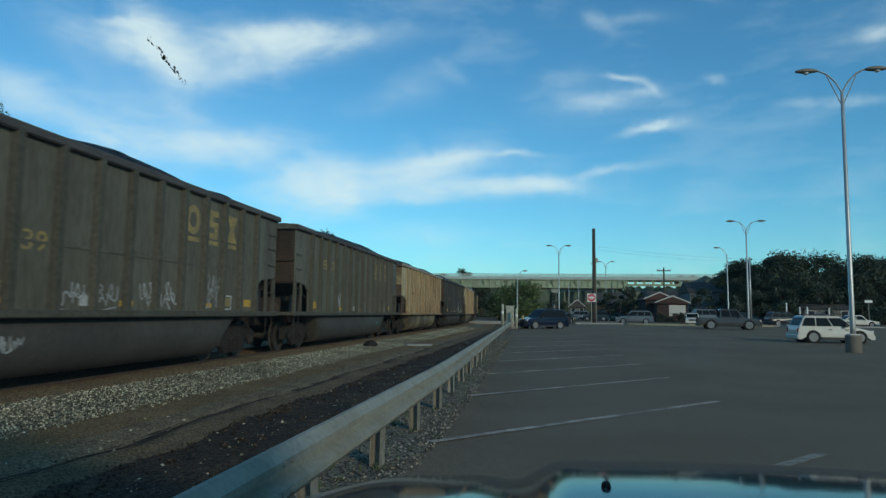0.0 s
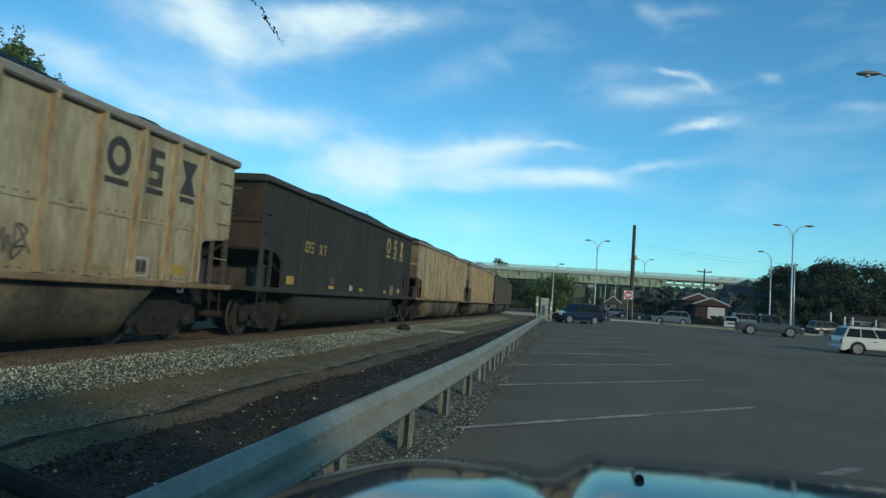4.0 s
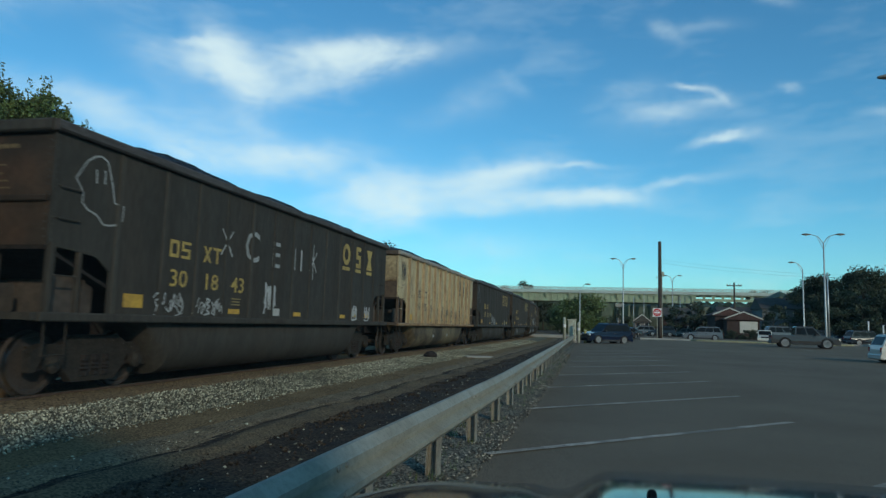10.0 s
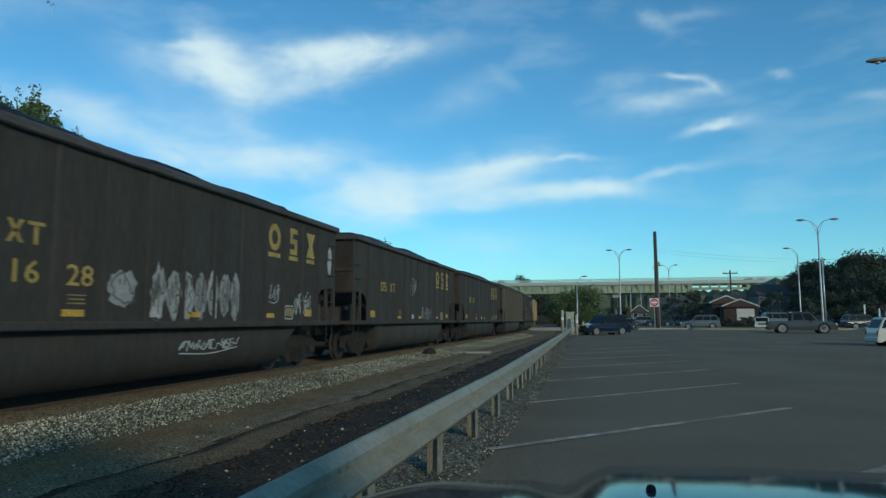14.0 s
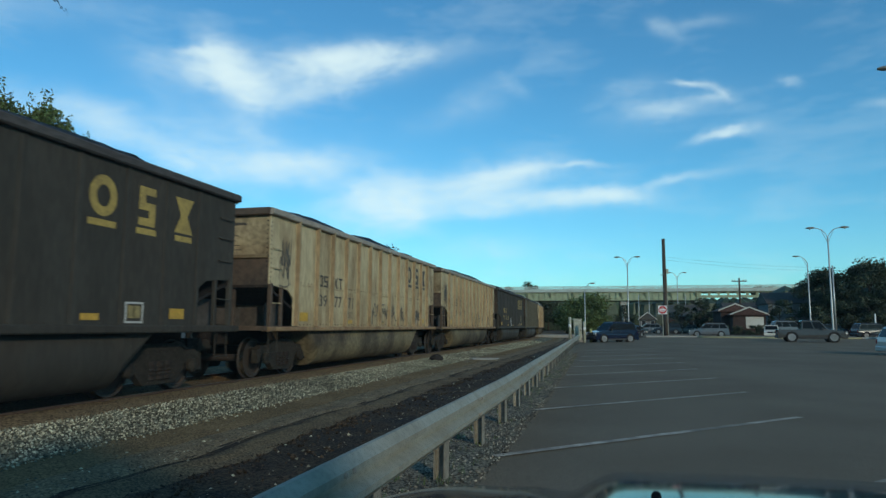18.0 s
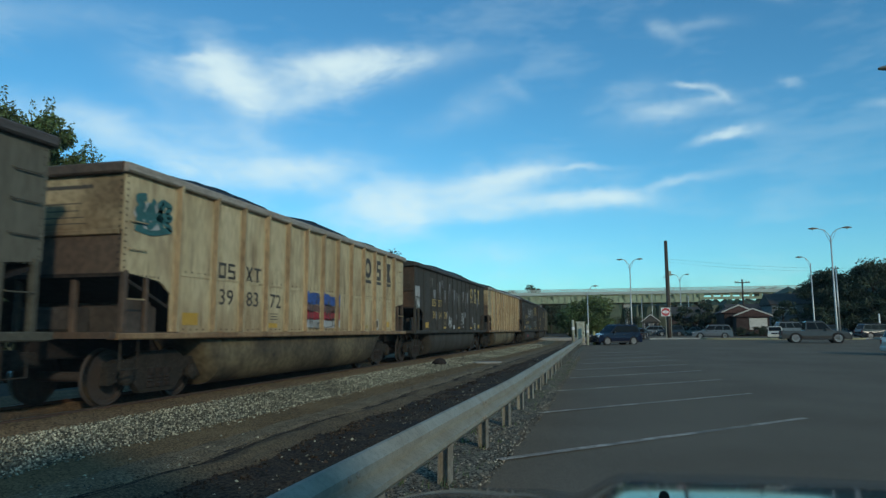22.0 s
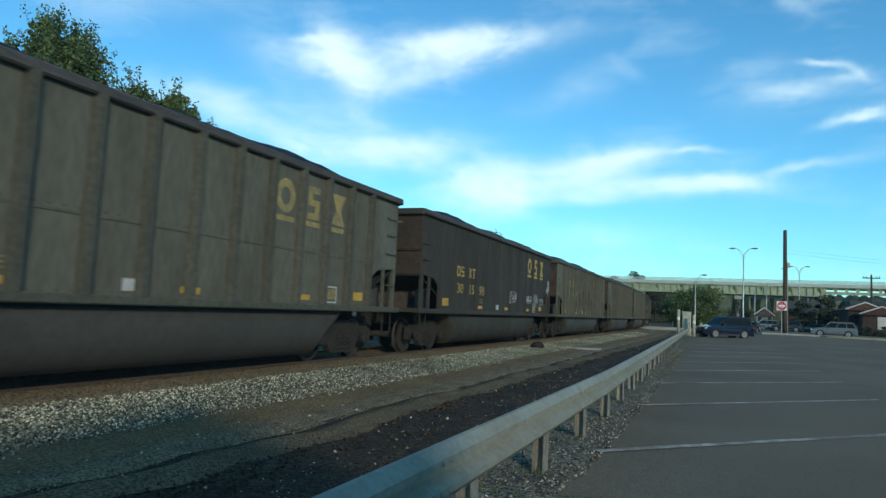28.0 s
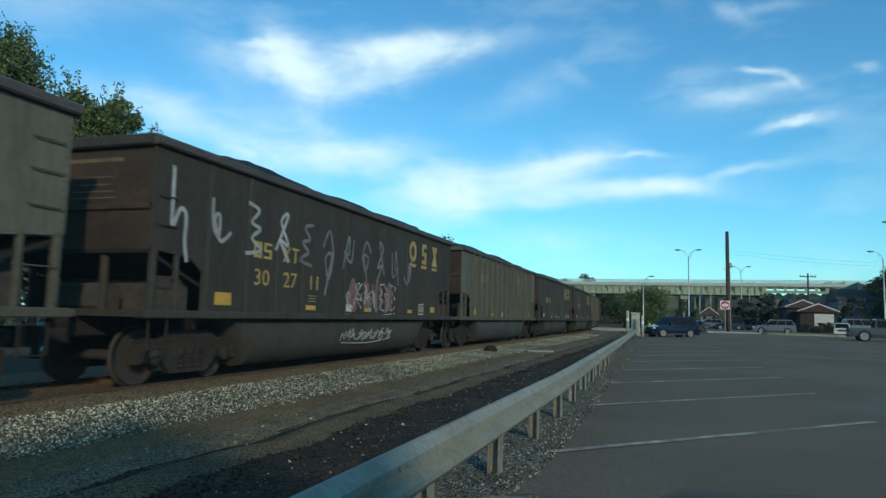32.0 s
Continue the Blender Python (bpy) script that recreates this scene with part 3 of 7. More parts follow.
# ---- mesh building ----
class Shape:
    """Collects points and faces of one mesh."""

    def __init__(self):
        self.v, self.f = [], []

    def add(self, pts, faces):
        n = len(self.v)
        self.v += [tuple(p) for p in pts]
        self.f += [tuple(n + i for i in f) for f in faces]
        return self

    def box(self, x0, x1, y0, y1, z0, z1, cut=0.0):
        if cut <= 0:
            pts = [(x, y, z) for z in (z0, z1) for y in (y0, y1) for x in (x0, x1)]
            return self.add(pts, [(0, 2, 3, 1), (4, 5, 7, 6), (0, 1, 5, 4), (2, 6, 7, 3), (0, 4, 6, 2), (1, 3, 7, 5)])
        # all four long edges chamfered along the longest side
        dims = (x1 - x0, y1 - y0, z1 - z0)
        axis = dims.index(max(dims))
        lo, hi = [(x0, y0, z0), (x1, y1, z1)]
        a, b = [i for i in range(3) if i != axis]
        ring = [(lo[a] + cut, lo[b]), (hi[a] - cut, lo[b]), (hi[a], lo[b] + cut), (hi[a], hi[b] - cut), (hi[a] - cut, hi[b]), (lo[a] + cut, hi[b]), (lo[a], hi[b] - cut), (lo[a], lo[b] + cut)]
        return self.prism(ring, axis, lo[axis], hi[axis])

    def prism(self, ring, axis, lo, hi):
        """A ring of 2D points (the other two axes in order) drawn out along an axis."""
        k = len(ring)
        others = [i for i in range(3) if i != axis]
        pts = []
        for w in (lo, hi):
            for p in ring:
                q = [0, 0, 0]
                q[axis], q[others[0]], q[others[1]] = w, p[0], p[1]
                pts.append(q)
        return self.add(pts, [tuple(range(k))[::-1], tuple(range(k, 2 * k))] + [(i, (i + 1) % k, k + (i + 1) % k, k + i) for i in range(k)])

    def tube(self, path, r, n=8, cap=True):
        """A round bar along a path; r is one radius or one for each point."""
        radii = [r] * len(path) if isinstance(r, (int, float)) else list(r)
        path = [Vector(p) for p in path]
        start, pts = len(self.v), []
        for i, p in enumerate(path):
            d = (path[min(i + 1, len(path) - 1)] - path[max(i - 1, 0)]).normalized()
            side = d.cross(Vector((0, 0, 1)) if abs(d.z) < 0.9 else Vector((1, 0, 0))).normalized()
            up = side.cross(d)
            pts += [p + radii[i] * (math.cos(2 * math.pi * k / n) * side + math.sin(2 * math.pi * k / n) * up) for k in range(n)]
        faces = [(i * n + k, i * n + (k + 1) % n, (i + 1) * n + (k + 1) % n, (i + 1) * n + k) for i in range(len(path) - 1) for k in range(n)]
        if cap:
            faces += [tuple(range(n))[::-1], tuple(range((len(path) - 1) * n, len(path) * n))]
        return self.add(pts, faces)

    def turned(self, profile, axis="z", n=20, at=(0, 0, 0)):
        """A profile of (radius, height) turned round an axis."""
        pts = []
        for r, w in profile:
            for k in range(n):
                a = 2 * math.pi * k / n
                c, s = r * math.cos(a), r * math.sin(a)
                p = {"z": (c, s, w), "x": (w, c, s), "y": (c, w, s)}[axis]
                pts.append((p[0] + at[0], p[1] + at[1], p[2] + at[2]))
        m = len(profile)
        faces = [(i * n + k, i * n + (k + 1) % n, (i + 1) * n + (k + 1) % n, (i + 1) * n + k) for i in range(m - 1) for k in range(n)]
        return self.add(pts, faces + [tuple(range(n))[::-1], tuple(range((m - 1) * n, m * n))])

    def sheet(self, rows):
        """A grid of points, row by row."""
        w = len(rows[0])
        return self.add([p for row in rows for p in row], [(i * w + j, i * w + j + 1, (i + 1) * w + j + 1, (i + 1) * w + j) for i in range(len(rows) - 1) for j in range(w - 1)])

    def mesh(self, name, mat, smooth=False):
        me = bpy.data.meshes.new(name)
        me.from_pydata(self.v, [], self.f)
        me.materials.append(mat)
        if smooth:
            me.polygons.foreach_set("use_smooth", [True] * len(me.polygons))
        me.update()
        return me


def flip_out(me):
    bm = bmesh.new()
    bm.from_mesh(me)
    bmesh.ops.recalc_face_normals(bm, faces=bm.faces)
    bm.to_mesh(me)
    bm.free()
    return me


def part(name, shape, mat, parent=None, label="", smooth=False, at=None):
    """One mesh object, under a thing or part where one is given."""
    me = shape if isinstance(shape, bpy.types.Mesh) else flip_out(shape.mesh(name, mat, smooth))
    ob = new(name, me)
    if parent is not None:
        ob.parent = parent
    if at is not None:
        ob.matrix_basis = at
    if label:
        tagged(ob, label)
    return ob


def thing(name, label, category, group="", at=None):
    ob = new(name)
    ob.empty_display_size = 0.2
    if at is not None:
        ob.matrix_basis = at
    return tagged(ob, label, category, group)


def clamp01(v):
    return max(0.0, min(1.0, v))


def smooth01(v):
    v = clamp01(v)
    return v * v * (3 - 2 * v)


# ---- the lie of the land ----
TRACK_X, BEND_Y, BEND_R, RAIL_Z = -8.93, 55.0, 550.0, 0.18


def track(s):
    """Place and heading of the track's centre line, s metres along it."""
    if s <= BEND_Y:
        return TRACK_X, s, 0.0
    a = (s - BEND_Y) / BEND_R
    return TRACK_X - BEND_R * (1 - math.cos(a)), BEND_Y + BEND_R * math.sin(a), a


def beside_track(s, off):
    x, y, a = track(s)
    return x + off * math.cos(a), y + off * math.sin(a)


def lot_z(x, y):
    return 0.005 * max(0.0, min(65.0, y - 35.0)) * smooth01((x + 1) / 7)


def rail_line(y):
    """The line of the guardrail's posts."""
    return -1.52 - 0.022 * max(0.0, y - 10.0)


S_STEPS = [-60, -30, -15, -8, -4, -2, 0] + [1 + 0.4 * i for i in range(70)] + [i * 1.0 for i in range(29, 40)] + [40 + 4 * i for i in range(0, 20)] + [120 + 12 * i for i in range(0, 16)]


def wander(s):
    """How far the worn edges of the dirt stray to and fro."""
    return 0.07 * math.sin(1.1 * s) + 0.05 * math.sin(2.7 * s + 1.0) + 0.035 * math.sin(5.3 * s + 2.0)


def ribbon_along(name, mat, profile, label, rough=0.0, seed=0):
    """A strip of ground that follows the track: profile of (offset from the track's centre, height)."""
    rnd = random.Random(seed)
    sh = Shape()
    rows = []
    fine = [profile[0]]
    for (a, za), (b, zb) in zip(profile, profile[1:]):
        fine += [(a + (b - a) * k / 3, za + (zb - za) * k / 3) for k in (1, 2, 3)]
    for s in S_STEPS:
        row = []
        for off, z in fine:
            x, y = beside_track(s, off + wander(s) * smooth01((off - 4.2) / 0.4) * (1 - smooth01((off - 6.2) / 0.3)))
            row.append((x, y, z + (rnd.uniform(-rough, rough) if rough else 0)))
        rows.append(row)
    sh.sheet(rows)
    ob = part(name, sh, mat, smooth=True)
    return tagged(ob, label, "ground", kind="structure")


def build_ground():
    sh = Shape()
    xs = [-3000, -600, -150, -60, -30, -18, -13, -5, -1, 2, 6, 12, 20, 30, 45, 60, 100, 200, 600, 3000]
    ys = [-3000, -600, -150, -40, -10, 10, 35, 50, 70, 100, 130, 200, 400, 900, 3000]
    sh.sheet([[(x, y, lot_z(x, y) - 0.05) for x in xs] for y in ys])
    tagged(part("ground", sh, M_GROUND), "dry grass and bare earth reaching to the horizon", "ground", kind="structure")

    ribbon_along("track_bed", M_BED, [(-4.2, -0.03), (-2.6, 0.02), (-1.9, 0.08), (-0.86, 0.14), (-0.66, 0.10), (0, 0.10), (0.66, 0.10), (0.86, 0.15), (1.2, 0.14), (1.6, 0.11), (1.75, 0.07)], "rust-brown dusty bed under the running rails", 0.012, 1)
    ribbon_along("ballast_shoulder", M_BALLAST, [(1.62, 0.075), (1.8, 0.095), (2.1, 0.085), (2.6, 0.05), (2.95, 0.012), (3.1, -0.004)], "sloping shoulder of grey crushed ballast", 0.012, 2)
    ribbon_along("dirt_strip", M_DIRT, [(3.04, 0.0), (3.5, 0.014), (3.8, 0.008), (3.98, -0.004)], "olive brown dirt track beside the ballast", 0.008, 3)
    ribbon_along("pebbly_strip", M_PEBBLY, [(3.90, -0.004), (4.05, 0.010), (4.3, 0.014), (4.42, 0.006), (4.50, -0.012)], "grey-brown pebbly strip between the wheel tracks", 0.010, 7)
    ribbon_along("wheel_rut", M_SOIL, [(4.45, -0.004), (4.52, -0.014), (4.60, -0.014), (4.68, 0.0)], "narrow dark wheel rut pressed into the dirt", 0.004, 8)
    ribbon_along("rut", M_RUT, [(4.63, 0.002), (4.8, 0.050), (5.0, 0.02), (5.15, 0.004)], "low brown ridge of soil between wheel ruts", 0.016, 4)
    ribbon_along("coal_soil_strip", M_SOIL, [(5.12, 0.0), (5.5, -0.012), (6.0, 0.01), (6.3, -0.006), (6.5, 0.006)], "dark strip of coal-dusted soil", 0.026, 5)

    # the gravel verge under the guardrail, from the dark soil to the edge of the tarmac
    rnd = random.Random(6)
    rows = []
    for s in S_STEPS:
        if s > 66:
            break
        a, b = beside_track(s, 6.42)[0], max(-1.21, rail_line(s) + 0.3) if s < 60 else rail_line(s) + 0.35
        b = -1.19 - 0.022 * max(0.0, s - 14)
        row = [(a + (b - a) * k / 6, s, (0.008 if k not in (0, 6) else 0.0) + rnd.uniform(-0.015, 0.02)) for k in range(7)]
        rows.append(row)
    sh = Shape()
    sh.sheet(rows)
    tagged(part("gravel_verge", sh, M_GRAVEL, smooth=True), "grey gravel verge with weeds under the guardrail", "ground", kind="structure")


def build_lot():
    sh = Shape()
    edge = lambda y: -1.22 - 0.022 * max(0.0, y - 14) if y < 66 else -2.4 - 0.05 * (y - 66)
    ys = [-40, -20, -8, 0, 4] + list(range(6, 36, 2)) + [36 + 4 * i for i in range(13)]
    rows = []
    for y in ys:
        e = edge(y) + 0.05 * math.sin(y * 1.7) + 0.04 * math.sin(y * 4.1)
        rows.append([(e, y, lot_z(e, y) + 0.004)] + [(x, y, lot_z(x, y) + 0.012) for x in (1, 3, 6, 9, 13, 18, 24, 32, 45, 60, 80)])
    sh.sheet(rows)
    tagged(part("parking_lot", sh, M_ASPHALT), "worn dark asphalt of a wide parking lot", "pavement", kind="structure")
    # stall lines at 45 degrees
    for i in range(-1, 9):
        y0, length = 7.85 + 4.19 * i, 6.05
        wide = 0.062
        c, s = math.sin(radians(43)), math.cos(radians(43))
        pts = []
        for k in range(9):
            d = length * k / 8
            x, y = -1.21 + d * c, y0 + d * s
            pts.append([(x - wide * s, y + wide * c, lot_z(x, y) + 0.018), (x + wide * s, y - wide * c, lot_z(x, y) + 0.018)])
        tagged(part("parking_line", Shape().sheet(pts), M_LINE), "worn white slanting parking line on the asphalt", "road marking", "parking lines", "structure")
    # the kerbed island at the lot's far side and the street behind it
    isl = Shape()
    n, cx, cy, rx, ry = 28, 18.5, 83.5, 8.5, 2.0
    ring = [(cx + rx * math.copysign(abs(math.cos(a)) ** 0.6, math.cos(a)), cy + ry * math.copysign(abs(math.sin(a)) ** 0.7, math.sin(a))) for a in (2 * math.pi * k / n for k in range(n))]
    isl.prism(ring, 2, 0.2, 0.42)
    tagged(part("kerb_island", isl, M_KERB), "faded yellow concrete traffic island with a raised kerb", "kerb", kind="structure")
    far = Shape().box(4.5, 62, 86.4, 87.0, 0.15, 0.40, 0.03)
    tagged(part("kerb", far, M_CONCRETE), "long pale concrete kerb along the lot's far edge", "kerb", kind="structure")
    st = Shape()
    st.sheet([[(x, y, lot_z(x, y) + 0.02) for x in (-30, -12, 0, 6, 20, 60, 140)] for y in (88, 100, 112, 124)])
    tagged(part("street", st, M_ASPHALT), "dark street behind the parking lot", "road", kind="structure")
    cr = Shape()
    cr.box(-15.5, 1.5, 86.0, 92.0, 0.05, 0.40, 0.02)
    tagged(part("level_crossing", cr, M_CONCRETE), "pale worn road surface of a crossing over the tracks", "road", kind="structure")


def build_rails():
    for side in (-0.7675, 0.7675):
        prof = [(-0.07, -0.17), (0.07, -0.17), (0.07, -0.155), (0.012, -0.13), (0.012, -0.045), (0.036, -0.035), (0.036, -0.002), (-0.036, -0.002), (-0.036, -0.035), (-0.012, -0.045), (-0.012, -0.13), (-0.07, -0.155)]
        rows, top = [], []
        for s in S_STEPS:
            rows.append([(*beside_track(s, side + o), RAIL_Z + z) for o, z in prof + prof[:1]])
            top.append([(*beside_track(s, side + o), RAIL_Z) for o in (-0.03, 0.03)])
        rail = thing("rail", "rusty steel running rail with a polished head", "rail", "running rails")
        part("rail_body", Shape().sheet(rows), M_RAIL, rail)
        part("rail_head", Shape().sheet(top), M_RAILTOP, rail, "polished running surface")


def build_stones():
    """Loose crushed stone on the shoulder and the verge."""
    def scatter(name, mat, count, place, size, seed, label):
        rnd = random.Random(seed)
        sh = Shape()
        for _ in range(count):
            x, y, z = place(rnd)
            r = size * rnd.uniform(0.5, 1.25)
            a, q = rnd.uniform(0, 6.283), rnd.uniform(0.65, 1.1)
            c, s = math.cos(a) * r, math.sin(a) * r
            h = r * rnd.uniform(0.55, 0.95)
            pts = [(x + c, y + s, z + rnd.uniform(-.2, .3) * r), (x - s * q, y + c * q, z), (x - c, y - s, z + rnd.uniform(-.2, .3) * r), (x + s * q, y - c * q, z), (x + rnd.uniform(-.4, .4) * r, y + rnd.uniform(-.4, .4) * r, z + h), (x, y, z - h)]
            sh.add(pts, [(0, 1, 4), (1, 2, 4), (2, 3, 4), (3, 0, 4), (1, 0, 5), (2, 1, 5), (3, 2, 5), (0, 3, 5)])
        tagged(new(name, sh.mesh(name, mat)), label, "gravel", kind="stuff")

    prof = [(1.5, 0.09), (1.8, 0.095), (2.1, 0.085), (2.6, 0.05), (2.95, 0.012), (3.15, 0.0)]

    def shoulder(rnd):
        s = 3.5 + 60 * rnd.random() ** 1.7
        o = 1.60 + 1.56 * rnd.random() ** 0.95 + rnd.gauss(0, 0.10)
        x, y = beside_track(s, o)
        return x, y, float(np.interp(o, [p[0] for p in prof], [p[1] for p in prof])) + 0.012

    def verge(rnd):
        y = 3.2 + 34 * rnd.random() ** 1.8
        return rnd.uniform(-2.75, -1.12 - 0.02 * max(0, y - 14)), y, 0.012

    def clods(rnd):
        y = 3 + 30 * rnd.random() ** 1.6
        x, yy = beside_track(y, rnd.choice((rnd.uniform(4.9, 6.6), rnd.gauss(5.2, 0.12), rnd.gauss(6.35, 0.15))))
        return x, yy, 0.0

    def pebbles(rnd):
        y = 4 + 34 * rnd.random() ** 1.5
        x, yy = beside_track(y, rnd.choice((rnd.gauss(4.22, 0.15), rnd.gauss(4.3, 0.1), rnd.uniform(5.6, 6.5))))
        return x, yy, 0.006

    def strays(rnd):
        y = 4 + 30 * rnd.random() ** 1.5
        o = rnd.choice((rnd.uniform(3.1, 4.7), rnd.gauss(4.15, 0.25), rnd.uniform(4.7, 6.4)))
        x, yy = beside_track(y, o)
        return x, yy, 0.006

    scatter("ballast_stones", M_STONE, 42000, shoulder, 0.0175, 11, "loose grey crushed stones on the ballast shoulder")
    scatter("verge_stones", M_STONE_B, 13000, verge, 0.015, 12, "small grey stones in the verge under the guardrail")
    scatter("soil_clods", M_SOIL, 2600, clods, 0.032, 14, "dark crumbled clods of soil and coal")
    scatter("pebbles", M_STONE_B, 2600, pebbles, 0.012, 15, "small pale pebbles along the dirt track")
    scatter("stray_stones", M_STONE, 450, strays, 0.020, 13, "scattered pale stones on the dirt beside the ballast")

    lump = Shape()
    rnd = random.Random(3)
    lump.turned([(0.02, -0.05), (0.24, 0.0), (0.27, 0.09), (0.16, 0.2), (0.03, 0.24)], "z", 9)
    lump.v = [(x * rnd.uniform(0.8, 1.2), y * rnd.uniform(0.8, 1.3), z * rnd.uniform(0.8, 1.1)) for x, y, z in lump.v]
    tagged(part("rock", lump, M_BLACK, at=pose(-6.6, 26.3, 0.06)), "dark lump of rock lying on the ballast shoulder", "rock")
    slab = Shape().prism([(-0.55, -0.35), (0.4, -0.45), (0.62, 0.1), (0.35, 0.42), (-0.3, 0.38), (-0.66, 0.05)], 2, 0, 0.06)
    tagged(part("concrete_slab", slab, M_CONCRETE, at=pose(-5.15, 29.0, 0.0, 0, 0, 20)), "pale broken slab of concrete lying on the dirt", "slab")
    tuft_rnd = random.Random(8)
    tufts = Shape()
    for _ in range(500):
        y = 3.5 + 30 * tuft_rnd.random() ** 1.6
        x, z = tuft_rnd.choice((tuft_rnd.uniform(-2.7, -2.0), tuft_rnd.uniform(-2.0, -1.35))), 0.0
        for _ in range(5):
            a, hgt = tuft_rnd.uniform(0, 6.28), tuft_rnd.uniform(0.03, 0.11)
            dx, dy = math.cos(a) * 0.05, math.sin(a) * 0.05
            bx, by = x + tuft_rnd.uniform(-.05, .05), y + tuft_rnd.uniform(-.05, .05)
            tufts.add([(bx - dy * .12, by + dx * .12, z), (bx + dy * .12, by - dx * .12, z), (bx + dx, by + dy, z + hgt)], [(0, 1, 2)])
    tagged(new("weeds", tufts.mesh("weeds", M_LEAF)), "short weeds in the gravel verge", "weeds", kind="stuff")


# ---- guardrail ----
BOLT = flip_out(Shape().turned([(0.017, 0.0), (0.017, 0.008), (0.008, 0.014)], "x", 8).mesh("splice_bolt", M_POST))


def build_guardrail():
    rail = thing("guardrail", "galvanised W-beam guardrail on steel posts beside the lot", "guardrail")
    wave = [(0.0, 0.312), (0.03, 0.312), (0.085, 0.255), (0.085, 0.215), (0.012, 0.172), (0.012, 0.140), (0.085, 0.097), (0.085, 0.057), (0.03, 0.0), (0.0, 0.0)]
    spans = [y for y in np.arange(0.0, 62.0, 3.81)]
    for y0 in spans:
        rows = []
        for k in range(5):
            y = y0 + 3.81 * k / 4
            x = rail_line(y) + 0.085
            rows.append([(x + dx, y, 0.385 + dz) for dx, dz in wave] + [(x + dx - 0.004, y, 0.385 + dz + (-0.004 if dz > 0.3 else 0.004 if dz < 0.01 else 0.0)) for dx, dz in wave[::-1]])
        beam = part("beam", Shape().sheet([r + r[:1] for r in rows]), M_GALV, rail)
        x = rail_line(y0 + 0.1) + 0.085
        for dz in (0.235, 0.077):
            part("splice_bolt", BOLT, M_POST, beam, at=pose(x + 0.085, y0 + 0.1, 0.385 + dz))
            part("splice_bolt", BOLT, M_POST, beam, at=pose(x + 0.085, y0 + 0.22, 0.385 + dz))
    ipost_mesh = None
    rnd = random.Random(5)
    y = 0.98
    while y < 63:
        if ipost_mesh is None:
            sh = Shape()
            sh.box(-0.078, 0.078, -0.052, -0.044, -0.1, 0.60)
            sh.box(-0.078, 0.078, 0.044, 0.052, -0.1, 0.60)
            sh.box(-0.005, 0.005, -0.044, 0.044, -0.1, 0.60)
            ipost_mesh = flip_out(sh.mesh("post", M_POST))
        part("post", ipost_mesh, M_POST, rail, at=pose(rail_line(y), y, 0, rnd.uniform(-1, 1), rnd.uniform(-1, 1), 90 + rnd.uniform(-3, 3)))
        y += 1.905


build_ground()
build_lot()
build_rails()
build_guardrail()
build_stones()


# ---- the train ----
PITCH, HALF, SIDE, TOP, SILL = 16.18, 7.33, 1.52, 3.90, 1.09
TRUCK_Y, AXLE, WHEEL_R = 5.75, 0.89, 0.46
RIBS = [-6.0] + [-4.85 + i for i in range(11)] + [6.1]
CLOSE_RIBS = [-5.92 + 0.911 * i for i in range(14)]


def truck_meshes():
    fr = [(-1.25, 0.36), (-1.25, 0.66), (-1.02, 0.76), (-0.72, 0.74), (-0.48, 0.88), (0.48, 0.88), (0.72, 0.74), (1.02, 0.76), (1.25, 0.66), (1.25, 0.36), (1.12, 0.36), (1.06, 0.52), (0.72, 0.52), (0.66, 0.38), (0.45, 0.17), (-0.45, 0.17), (-0.66, 0.38), (-0.72, 0.52), (-1.06, 0.52), (-1.12, 0.36)]
    frame_mesh = flip_out(Shape().prism(fr, 0, -0.07, 0.07).mesh("side_frame", M_RUSTY))
    springs = Shape()
    for y in (-0.22, 0.0, 0.22):
        springs.turned([(0.085, 0.26), (0.085, 0.32), (0.06, 0.33), (0.085, 0.36), (0.06, 0.39), (0.085, 0.42), (0.06, 0.45), (0.085, 0.50), (0.085, 0.58)], "z", 10, (0.09, y, 0))
    spring_mesh = flip_out(springs.mesh("springs", M_BLACK))
    bolster = Shape().box(-1.05, 1.05, -0.20, 0.20, 0.40, 0.72, 0.06)
    bolster_mesh = flip_out(bolster.mesh("bolster", M_RUSTY))
    cap = flip_out(Shape().turned([(0.10, 0.0), (0.13, 0.02), (0.13, 0.10), (0.05, 0.14)], "x", 12).mesh("bearing_cap", M_RUSTY))
    wheel = Shape()
    for s in (-1, 1):
        x = 0.72 * s
        wheel.turned([(0.10, x - 0.09 * s), (0.38, x - 0.05 * s), (0.40, x - 0.07 * s), (0.49, x - 0.07 * s), (0.485, x - 0.045 * s), (WHEEL_R, x - 0.03 * s), (WHEEL_R - 0.006, x + 0.068 * s), (0.40, x + 0.07 * s), (0.375, x + 0.03 * s), (0.14, x + 0.06 * s), (0.12, x + 0.10 * s)], "x", 28)
    wheel.turned([(0.085, -0.95), (0.085, 0.95)], "x", 12)
    wheel_mesh = flip_out(wheel.mesh("wheelset", M_WHEEL))
    wheel_mesh.materials.append(M_TREAD)
    for face in wheel_mesh.polygons:
        if abs(math.hypot(face.center.y, face.center.z) - WHEEL_R) < 0.02 and abs(face.normal.x) < 0.4:
            face.material_index = 1
    return frame_mesh, spring_mesh, bolster_mesh, cap, wheel_mesh


TRUCK = truck_meshes()


